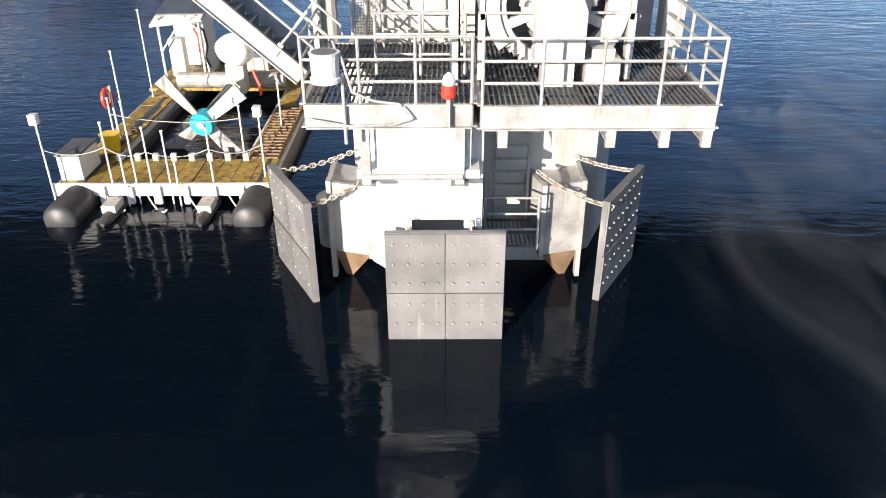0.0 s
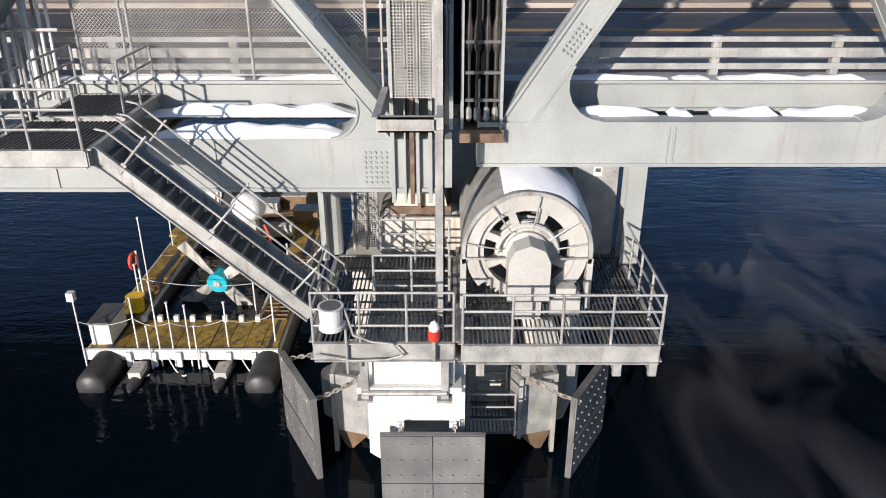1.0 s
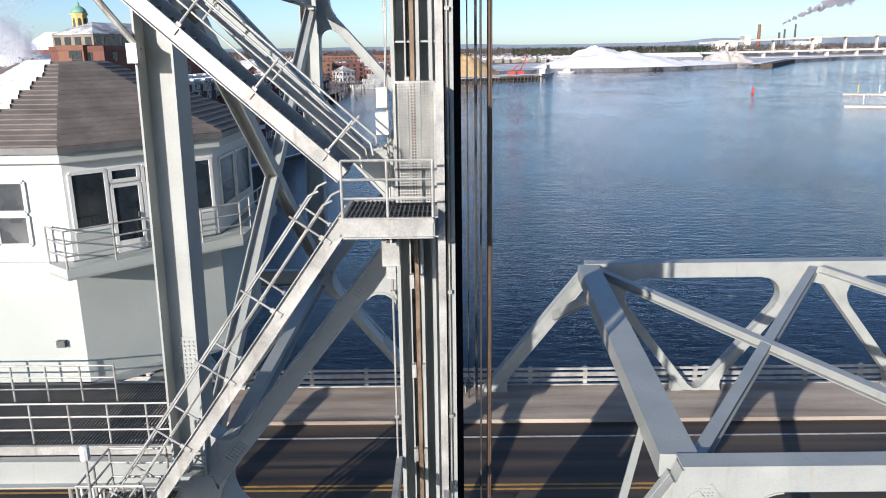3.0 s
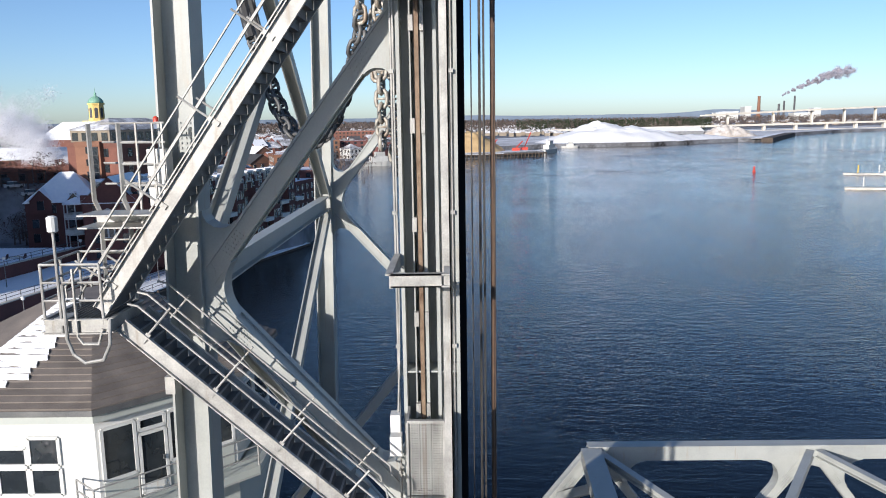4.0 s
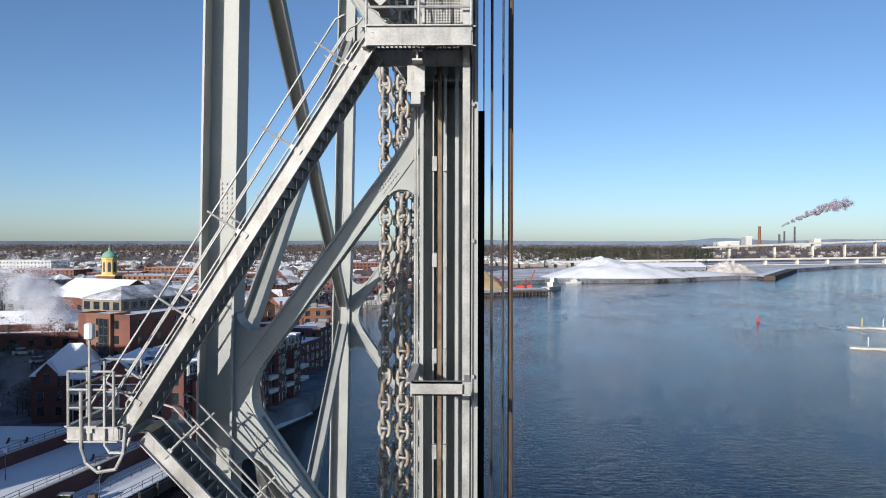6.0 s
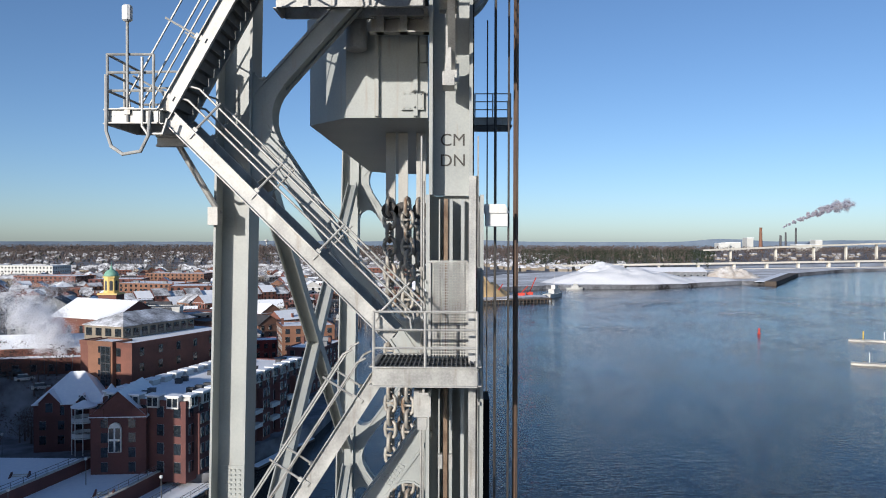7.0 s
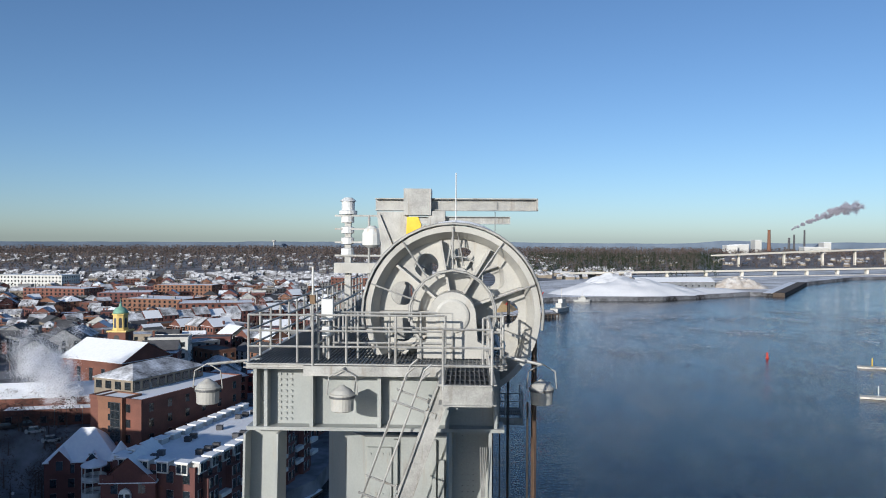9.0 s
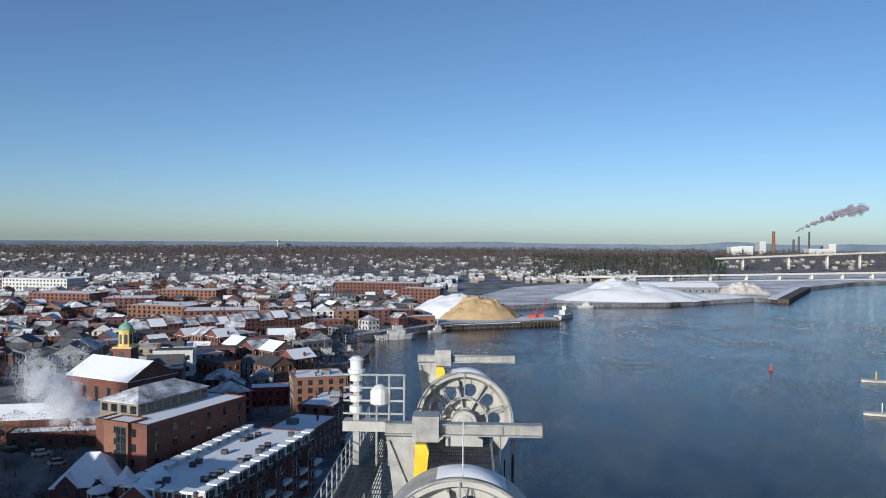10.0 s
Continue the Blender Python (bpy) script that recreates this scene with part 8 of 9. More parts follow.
# church
building(-110.7, 236.6, 27, 19, 9.9, -25, BRICK, "red brick church nave with a broad snowy gable roof", "gable_u", 1, 5, (1.3, 4.6), rise=5.1, name="church_nave", category="church", chimneys=1, ground=17.0)
SX, SY = -119.6, 258.6
ch = thing("church_steeple", (SX, SY, 16.5), "brick and yellow belfry tower with green copper dome", "church tower")
part("tower_shaft", box(bm_new(), SX - 3.1, SX + 3.1, SY - 3.1, SY + 3.1, 16.5, 31.9), BRICK, ch)
part("shaft_cornice", box(bm_new(), SX - 3.4, SX + 3.4, SY - 3.4, SY + 3.4, 31.9, 32.4), GOLD, ch)
part("belfry", lathe(bm_new(), (SX, SY, 32.4), "z", [(0, 2.75), (0.5, 2.75), (0.5, 2.5), (5.2, 2.5), (5.2, 2.9), (5.7, 2.9)], 8), GOLD, ch, "yellow belfry")
arch = lambda w, h: [(-w, 0), (w, 0), (w, h), (w * 0.7, h + w * 0.7), (0, h + w), (-w * 0.7, h + w * 0.7), (-w, h)]
LOUVER = mesh_of("belfry_louver", plate(bm_new(), arch(0.5, 2.9), -0.08, 0.08), ROOF_D)
PORTAL = mesh_of("shaft_opening", plate(bm_new(), arch(0.95, 2.6), -0.06, 0.06), ROOF_D)
for k in range(8):
    a = (k + 0.5) * math.tau / 8
    shared("belfry_louver", LOUVER, ch, Matrix.Translation((SX + 2.32 * math.cos(a), SY + 2.32 * math.sin(a), 33.3)) @ Matrix.Rotation(a + math.pi / 2, 4, "Z"))
shared("shaft_opening", PORTAL, ch, Matrix.Translation((SX, SY - 3.12, 27.4)))
shared("shaft_opening", PORTAL, ch, Matrix.Translation((SX + 3.12, SY, 27.4)) @ Matrix.Rotation(math.pi / 2, 4, "Z"))
part("dome", lathe(bm_new(), (SX, SY, 38.1), "z", [(0, 2.5), (0.7, 2.4), (1.5, 1.9), (2.1, 1.1), (2.4, 0.45), (3.3, 0.4), (3.5, 0.1), (5.0, 0.05)], 16), COPPER, ch, "green copper dome", True)
claim(-113, 243, 27)
# white-roofed works with drifting steam
building(-111.3, 200.4, 37, 12.8, 5.6, 14, BRICK, "low brick works with a long white roof", "gable_u", 1, 4, (1.2, 1.4), rise=2.8, name="works_shed", ground=17.0)
building(-104.9, 190, 24, 6.4, 3.6, 14, BRICK, "low brick annex with snowy lean roof", "flat", 1, 4, (1.2, 1.4), name="works_shed", ground=16.9)
claim(-110, 199, 24)
# orange corner block by the water
building(-58, 284, 19, 17, 15, 20, BRICK_O, "sunlit orange brick apartment block by the water", "flat", 5, 3.4, (1.4, 1.7), name="orange_block", chimneys=1)
building(-49, 258, 12, 22, 11, -10, BRICK_D, "dark brick waterfront house with balconies", "flat", 4, 3.4, (1.3, 1.7), name="waterfront_house", chimneys=2)
building(-52, 232, 14, 22, 9, -12, BRICK_D, "low dark waterfront building", "flat", 3, 3.4, (1.3, 1.7), name="waterfront_house")
claim(-54, 270, 26)
claim(-52, 235, 18)
building(-80, 300, 15, 10, 7, 15, RED_W, "dark red house front on the street", "flat", 2, 3, (1.1, 1.5), name="red_house", category="house")
claim(-80, 300, 12)
# street of small brick houses
for k in range(7):
    x, y = -158 + k * 12.5, 424 - k * 10.5
    building(x, y, 12, 13, 9.5 + (k % 3), -40, (BRICK, BRICK_O, BRICK, TAN)[k % 4], "narrow brick street house with snowy pitched roof", "gable_u" if k % 2 else "gable_v", 3, 3, (1.1, 1.6), group="brick street houses", name="street_house", category="house", chimneys=2, ground=rise_at(x, y), snow=MELT if k % 3 == 1 else SNOW)
    claim(x, y, 9)
for k in range(12):
    x, y = -205 + k * 7.8, 462 + k * 7
    building(x, y, 9.5, 13, 9.5 + (k * 7 % 5) * 0.6, 42, BRICK_D if k % 3 else BRICK, "tall narrow brick terrace house with snowy roof", "gable_u", 4, 3, (1.1, 1.5), far=True, group="brick terrace houses", name="terrace_house", category="house", chimneys=1, ground=rise_at(x, y), snow=SNOW if k % 4 == 1 else MELT)
    claim(x, y, 8)
# large blocks further back
for x, y, w, d, h, t, wall, label in ((-375, 700, 62, 30, 13, -8, BRICK, "long four-storey brick mill block with snowy roof"), (-300, 668, 44, 30, 12, 10, BRICK_D, "dark brick block with snowy flat roof"), (-236, 590, 52, 34, 13, -12, BRICK_O, "broad brick commercial block with snowy flat roof"),
                                     (-180, 545, 52, 30, 14, 15, BRICK, "brick corner block with snowy flat roof"), (-490, 860, 80, 34, 17, -6, CLAP, "pale multi-storey parking deck"),
                                     (-280, 760, 60, 26, 13, -5, BRICK_O, "brick hotel block with snowy roof"), (-105, 880, 100, 26, 15, -6, BRICK, "long brick waterfront mill with snowy roof"),
                                     (-50, 800, 40, 24, 14, -8, BRICK, "tall brick mill end with snowy mansard"), (-110, 565, 14, 16, 12, 18, CLAP, "white gabled house by the harbour"),
                                     (-92, 560, 16, 14, 13, 18, BRICK_O, "orange and white apartment house by the harbour"), (-76, 580, 24, 20, 12, 18, BRICK_D, "dark brick warehouse by the harbour")):
    building(x, y, w, d, h, t, wall, label, "gable_v" if "gabled" in label else "flat", 4, 4.2, (1.6, 1.9), name="large_block" if w > 30 else "harbour_house", far=True, chimneys=2 if w < 60 else 0)
    claim(x, y, max(w, d) * 0.62)
building(-118, 470, 16, 12, 6, 20, CLAP, "pale blue boathouse with white snowy roof", "gable_u", 1, 4, (1.2, 1.4), name="boathouse", category="house")
building(-42, 590, 26, 12, 6, 22, BRICK_O, "low brick warehouse on the quay", "flat", 1, 5, (1.6, 1.6), name="quay_warehouse")
claim(-118, 470, 12)


woods("bank_trees", 24, sector(184, 212, -0.78, -0.54), (5, 8), TWIG, "bare brown trees round the snowy lot", 420, (0.02, 0.07), base_at=rise_at)
woods("bank_trees", 10, sector(214, 250, -0.36, -0.28), (5, 8), TWIG, "bare brown trees beside the church", 300, (0.025, 0.08), base_at=rise_at)
woods("town_trees", 420, sector(262, 520, -0.62, -0.2), (5, 9), TWIG, "bare trees crowding the yards between the houses", 90, (0.03, 0.1), base_at=rise_at)


def thicket():
    return rng.uniform(-150, -97), rng.uniform(168, 186)


woods("bank_trees", 60, thicket, (5, 9), TWIG, "bare brown trees and scrub on the bluff's edge", 260, (0.03, 0.09), base_at=rise_at)


def shore_x(y):
    pts = [p for p in SHORE if p[1] >= 80][:12]
    for (x0, y0), (x1, y1) in zip(pts, pts[1:]):
        if y0 <= y <= y1:
            return x0 + (x1 - x0) * (y - y0) / (y1 - y0)
    return -40


random.seed(21)
made = 0
for yy in range(262, 950, 15):
    x = -0.66 * yy
    while x < min(shore_x(yy) - 12, -0.02 * yy - 10):
        w, d = random.uniform(8, 14), random.uniform(8, 13)
        px, py = x + random.uniform(-3, 3), yy + random.uniform(-4, 4)
        x += random.uniform(15, 23) * (1 + yy / 1900)
        if any((px - a) ** 2 + (py - b) ** 2 < (r + max(w, d) * 0.55) ** 2 for a, b, r in taken):
            continue
        claim(px, py, max(w, d) * 0.6)
        flat = random.random() < 0.35
        wall = random.choice((BRICK, BRICK_D, BRICK_D, CLAP, TAN, GREYW, GREYW, BRICK_O))
        kind = {"red brick": "brick", "dark red brick": "dark brick", "orange brick": "orange brick", "white clapboard": "white wooden", "tan clapboard": "tan wooden", "grey clapboard": "grey wooden"}[wall.name]
        building(px, py, w * (1.5 if flat else 1), d, random.uniform(5, 9.5), random.choice((12, 12, -40, 50, 20)), wall, f"{kind} town house with {'flat' if flat else 'pitched'} snowy roof", "flat" if flat else random.choice(("gable_u", "gable_v", "hip")), random.choice((2, 3)), 3.4, (1.2, 1.7), group="town houses", name="town_house", category="house", far=yy > 400, chimneys=random.choice((0, 1)), snow=random.choice((SNOW, MELT, MELT, MELT, ROOF_D, ROOF_D)), ground=rise_at(px, py))
        made += 1


def far_houses(name, count, area, label, seed, walls_of=TAN):
    """Countless small houses far off, as one mesh each of walls and of snowy roofs."""
    r = random.Random(seed)
    walls, roofs = bm_new(), bm_new()
    for _ in range(count):
        x, y = area()
        w, d, h = r.uniform(7, 14), r.uniform(7, 11), r.uniform(3, 6)
        box(walls, x - w / 2, x + w / 2, y - d / 2, y + d / 2, 3, 4 + h)
        v = [roofs.verts.new(p) for p in ((x - w / 2, y - d / 2, 4 + h), (x + w / 2, y - d / 2, 4 + h), (x + w / 2, y + d / 2, 4 + h), (x - w / 2, y + d / 2, 4 + h), (x - w / 2, y, 7.5 + h), (x + w / 2, y, 7.5 + h))]
        for q in ((0, 1, 5, 4), (2, 3, 4, 5)):
            roofs.faces.new([v[i] for i in q])
    single(name, walls, walls_of, label, "houses", kind="stuff")
    single(name + "_roofs", roofs, MELT, "snowy roofs of the distant houses", "roofs", kind="stuff")


me = bpy.data.meshes.new("far_windows")
me.from_pydata(FAR_V, [], FAR_F)
me.materials.append(GLASS)
tagged(new("far_windows", me), "dark windows of the town houses further off", "windows", kind="stuff")
far_houses("distant_houses", 330, sector(950, 1230, -0.68, -0.02), "crowded distant town houses", 5, GREYW)
far_houses("distant_houses", 300, sector(1330, 2600, -0.7, 0.12), "scattered distant houses among the woods", 6, GREYW)
far_houses("distant_houses", 90, sector(1150, 1500, 0.0, 0.22), "pale distant houses on the far shore", 8)
far_houses("distant_works", 60, sector(1800, 2600, 0.22, 0.62), "pale distant industrial sheds", 9)

# ---- near bank: floating dock, quay, retaining walls, steps and railings ----
def bank(d, x_far=0.0):
    """The river bank's line, moved inland by d."""
    return [(-66 - d, 40), (-59 - d, 92), (-55.5 - d, 113), (-48 - d, 150 + x_far)]


def strip(d0, d1, z0, z1):
    return slab(bm_new(), bank(d0) + bank(d1)[::-1], z0, z1)


dock = thing("floating_dock", (-56, 102, 0), "long narrow floating dock under fresh snow", "dock")
part("pontoon", slab(bm_new(), [(-64, 50), (-56.6, 92), (-53.4, 113), (-54.8, 113), (-58.2, 92), (-65.8, 50)], -0.3, 0.5), PLANKS, dock)
part("snow_cover", slab(bm_new(), [(-64.1, 50), (-56.7, 92), (-53.5, 112.9), (-54.7, 112.9), (-58.1, 92), (-65.7, 50)], 0.5, 0.66), SNOW, dock)
dock = thing("floating_dock", (-40, 178, 0), "short floating dock under fresh snow", "dock")
part("pontoon", slab(bm_new(), [(-44.4, 166), (-36.6, 191), (-38.6, 191.5), (-46.4, 166.5)], -0.3, 0.5), PLANKS, dock)
part("snow_cover", slab(bm_new(), [(-44.5, 166.1), (-36.7, 190.9), (-38.5, 191.4), (-46.3, 166.6)], 0.5, 0.66), SNOW, dock)
quay = thing("quay_terrace", (-62, 110, 0), "snowy riverside terraces with brick retaining walls", "terrace", kind="structure")
part("timber_quay", strip(0, 1.0, -2, 1.7), PLANKS, quay)
for k in range(34):
    f = k / 33
    x, y = (-64 + 5 * f * 1.5, 55 + 37 * f * 1.5) if f < 0.66 else (-59 + 11 * (f - 0.66) / 0.34, 92 + 58 * (f - 0.66) / 0.34)
    part("fender_pile", tube(bm_new(), (x + 0.1, y, -2), (x + 0.1, y, 2.3), 0.22, 7), PLANKS, quay)
part("lower_fill", strip(1.0, 11, -1, 1.9), GROUND, quay)
part("snow_cover", strip(0.6, 10.8, 1.9, 2.1), SNOW, quay, "snow cover on the terrace")
part("retaining_wall", strip(10.6, 11.2, 0.5, 5.0), BRICK_D, quay)
part("wall_coping", strip(10.5, 11.3, 5.0, 5.18), CONCRETE, quay)
part("upper_fill", strip(11.2, 26, -1, 4.5), GROUND, quay)
part("snow_cover", strip(11.4, 26, 4.5, 4.75), SNOW, quay, "snow cover on the upper terrace")
part("retaining_wall", strip(26, 26.6, 0.5, 7.0), BRICK_D, quay)
part("wall_coping", strip(25.9, 26.7, 7.0, 7.18), CONCRETE, quay)
part("upper_fill", strip(26.6, 48, -1, 6.6), GROUND, quay)
part("snow_cover", strip(26.8, 48, 6.6, 6.8), SNOW, quay, "snow cover beside the houses")
for d, z in ((1.0, 2.1), (6.5, 2.1), (11.0, 5.15), (26.3, 7.15)):
    railing([Vector((x, y, z)) for x, y in bank(d)[1:]], "black riverside railing on the terrace", 1.1, 2, 3.0, 0.05, DARK, "riverside railings")
def terrace_steps(x, y, z, n, turn, label):
    ob = thing("terrace_steps", (x, y, z), label, "steps", "terrace steps")
    m = Matrix.Translation((x, y, z)) @ Matrix.Rotation(radians(turn), 4, "Z")
    me = mesh_of("step", box(bm_new(), -1.4, 1.4, 0, 0.42, -0.1, 0.2), CONCRETE)
    snow = mesh_of("step_snow", box(bm_new(), -1.3, 1.3, 0.12, 0.4, 0.2, 0.26), SNOW)
    for k in range(n):
        shared("step", me, ob, m @ Matrix.Translation((0, k * 0.36, k * 0.18)))
        if k % 2:
            shared("step_snow", snow, ob, m @ Matrix.Translation((0, k * 0.36, k * 0.18)))
    for u in (-1.55, 1.55):
        bm = bm_new()
        hexa(bm, [m @ Vector(p) for p in ((u - 0.15, 0, -0.3), (u + 0.15, 0, -0.3), (u + 0.15, n * 0.36, -0.3), (u - 0.15, n * 0.36, -0.3), (u - 0.15, 0, 0.5), (u + 0.15, 0, 0.5), (u + 0.15, n * 0.36, n * 0.18 + 0.5), (u - 0.15, n * 0.36, n * 0.18 + 0.5))])
        part("cheek_wall", bm, BRICK_D, ob)
terrace_steps(-63.2, 129, 2.1, 17, 8, "snowy steps with brick cheeks from quay to terrace")
terrace_steps(-80.5, 134, 4.75, 13, 12, "snowy steps with brick cheeks up to the houses")
hut = thing("meter_box", (-62.5, 119, 2.1), "small dark green control box with pale lid on the quay", "control box")
part("case", box(bm_new(), -63.4, -61.6, 118.5, 119.5, 2.1, 3.6), FIR, hut)
part("lid", box(bm_new(), -63.6, -61.4, 118.3, 119.7, 3.6, 3.8), GALV, hut)
for x, y, w, h in ((-60.0, 112.5, 1.4, 1.5), (-58.6, 120.0, 1.2, 1.3), (-64.6, 109, 1.0, 1.0)):
    single("quay_crate", box(bm_new(), x - w / 2, x + w / 2, y - w / 2, y + w / 2, 2.1, 2.1 + h), PLANKS, "dark timber crate standing on the snowy quay", "crate", "quay crates")

# ---- harbour: wharf, piles, boats ----
wharf = thing("timber_wharf", (20, 616, 0), "long dark timber wharf on piles with snow on top", "wharf")
part("deck", slab(bm_new(), [(-40, 578), (76, 630), (74, 648), (-44, 596)], 2.2, 3.2), PLANKS, wharf)
part("snow_cover", slab(bm_new(), [(-38, 582), (40, 616), (38, 628), (-40, 594)], 3.2, 3.4), SNOW, wharf)
PILE = mesh_of("pile", tube(bm_new(), (0, 0, -2), (0, 0, 2.6), 0.45, 7), PLANKS)
for k in range(40):
    shared("pile", PILE, wharf, Matrix.Translation((-40 + k * 2.95, 577.6 + k * 1.32, 0)))


def mound(name, cx, cy, rx, ry, h, material, label, cap=None, turn=0.0, seed=1.0):
    bm = bm_new()
    n, rings = 64, 18
    prev = None
    for i in range(rings + 1):
        f = i / rings
        ring = []
        for k in range(n):
            a = k * math.tau / n
            wob = 1 + 0.16 * noise.noise((math.cos(a) * 1.6, math.sin(a) * 1.6, seed)) + 0.07 * noise.noise((math.cos(a) * 6, math.sin(a) * 6, seed + 9))
            rr = (1 - f) * wob
            u, v = rx * rr * math.cos(a), ry * rr * math.sin(a)
            z = 3.6 + h * (1 - (1 - f) ** 1.7) * (1 + 0.16 * noise.noise((u * 0.06, v * 0.06, seed + 4)) + (0.3 if "gravel" in name else 0.09) * noise.noise((u * 0.2, v * 0.2, seed)) + (0.12 if "gravel" in name else 0.03) * noise.noise((u * 0.6, v * 0.6, seed)))
            ring.append(bm.verts.new((cx + u * math.cos(turn) - v * math.sin(turn), cy + u * math.sin(turn) + v * math.cos(turn), z)))
        if prev:
            for k in range(n):
                bm.faces.new((prev[k], prev[(k + 1) % n], ring[(k + 1) % n], ring[k]))
        prev = ring
    bm.faces.new(prev)
    ob = single(name, bm, material, label, "pile", smooth=True)
    return ob


mound("gravel_mound", 8, 648, 38, 24, 17, SAND, "tan gravel pile cut open on its river side", turn=0.3)
mound("snow_mound", -8, 662, 54, 26, 19, SALT, "snow lying over the back of the gravel pile", turn=0.3, seed=3)
mound("salt_mound", 178, 868, 95, 46, 17, SALT, "long white covered salt pile", turn=0.12, seed=5)
mound("salt_mound", 165, 875, 50, 36, 22, SALT, "higher white crest of the salt pile", turn=0.12, seed=7)
mound("gravel_mound", 345, 985, 40, 24, 14, SAND_S, "snow-dusted tan gravel heap beside the long shed", seed=8)
mound("salt_mound", 275, 893, 70, 16, 6, SALT, "low white tail of the salt pile along the quay", turn=0.55, seed=12)
for pts, label in (([(12, 745), (92, 803), (208, 820), (331, 908), (357, 891), (478, 1119), (640, 1293), (1300, 1670), (900, 1670), (300, 1330), (60, 1060), (0, 860)], "snowy ground round the piles on the far shore"), ([(-84, 512), (-60, 543), (-20, 593), (72, 637), (72, 653), (20, 687), (-70, 690), (-100, 600)], "snowy yard behind the timber wharf")):
    single("snow_field", slab(bm_new(), pts, 3.6, 4.08), YARD, label, "snow", kind="structure")
building(262, 985, 100, 30, 8, 6, GREYW, "long low storage shed with snowy roof", "gable_u", 1, 8, (2, 1.6), rise=5, name="storage_shed")
quayw = thing("stone_quay", (420, 1000, 0), "dark timber quay with snowy top", "quay")
part("wall", slab(bm_new(), [(350, 885), (362, 882), (490, 1118), (478, 1122)], -1, 4.6), PLANKS, quayw)
part("snow_cover", slab(bm_new(), [(340, 890), (350, 885), (478, 1122), (468, 1126)], 4.0, 4.3), SNOW, quayw)


def boat(x, y, length, turn, hull, label, cabin=True):
    c, s = math.cos(radians(turn)), math.sin(radians(turn))
    ob = thing("boat", (x, y, 0), label, "boat", "harbour boats")
    w = length * 0.27
    P = lambda u, v, z: (x + u * c - v * s, y + u * s + v * c, z)
    out = [(-0.5, -0.42), (0.15, -0.5), (0.38, -0.3), (0.5, 0), (0.38, 0.3), (0.15, 0.5), (-0.5, 0.42)]
    bm = bm_new()
    lo = [bm.verts.new(P(u * length * 0.94, v * w * 0.8, -0.3)) for u, v in out]
    hi = [bm.verts.new(P(u * length, v * w, length * (0.1 + 0.05 * max(0, u)))) for u, v in out]
    for i in range(7):
        bm.faces.new((lo[i], lo[(i + 1) % 7], hi[(i + 1) % 7], hi[i]))
    bm.faces.new(hi)
    bm.faces.new(lo[::-1])
    part("hull", bm, hull, ob)
    if cabin:
        for u0, u1, z0, z1, k in ((-0.2, 0.2, 0.1, 0.22, 0.3), (-0.08, 0.14, 0.22, 0.32, 0.22)):
            bm = bm_new()
            hexa(bm, [P(u * length, v * w, z * length) for z in (z0, z1) for u, v in ((u0, -k), (u1, -k), (u1, k), (u0, k))])
            part("cabin", bm, CLAP, ob, "white cabin")
        part("mast", tube(bm_new(), P(0, 0, length * 0.3), P(0, 0, length * 0.6), 0.12, 5), BUFF, ob)
    return ob


boat(-82, 425, 26, 25, NAVY, "dark harbour tug with white cabin")
boat(-74, 448, 22, 20, NAVY, "dark harbour tug with white cabin")
boat(-52, 530, 30, 30, CLAP, "white workboat with snow on deck")
boat(-25, 572, 16, 40, CLAP, "small white boat at the quay")
boat(85, 690, 34, 60, CLAP, "white ship with cranes behind the wharf")
boat(120, 800, 18, 8, CLAP, "small white motorboat by the salt pile")
for x, y, h in ((30, 640, 9), (52, 650, 7), (60, 660, 14)):
    cr = thing("harbour_crane", (x, y, 3.2), "red harbour crane on the wharf", "crane", "harbour cranes")
    part("cab", box(bm_new(), x - 3, x + 3, y - 2, y + 2, 3.2, 6.4), RED, cr)
    part("boom", beam(bm_new(), (x, y, 6), (x + 6, y + 3, 5 + h), 0.6, 0.6), RED, cr)
buoy = thing("channel_buoy", (164, 421.6, 0), "red channel buoy floating in the river", "buoy")
part("float", lathe(bm_new(), (164, 421.6, -0.4), "z", [(0, 0.8), (0.8, 1.0), (0.9, 0.8)], 16), RED, buoy)
part("tower", lathe(bm_new(), (164, 421.6, 0.5), "z", [(0, 0.6), (1.6, 0.35), (1.7, 0.65), (2.8, 0.12)], 10), RED, buoy)
for x, y, n in ((215, 392, 3), (178, 316, 1), (240, 400, 2)):
    dk = thing("floating_dock", (x, y, 0), "pale floating dock with thin posts", "dock", "floating docks")
    part("deck", slab(bm_new(), [(x - 18, y - 1), (x + 14, y - 12), (x + 16, y - 8), (x - 16, y + 3)], 0.1, 0.9), BUFF, dk)
    for k in range(n):
        part("post", tube(bm_new(), (x - 10 + k * 9, y - 3 * k, -1), (x - 10 + k * 9, y - 3 * k, 5), 0.25, 6), BRIGHT_Y if k == 0 and n > 2 else CLAP, dk)

# ---- far bridges and chimney ----


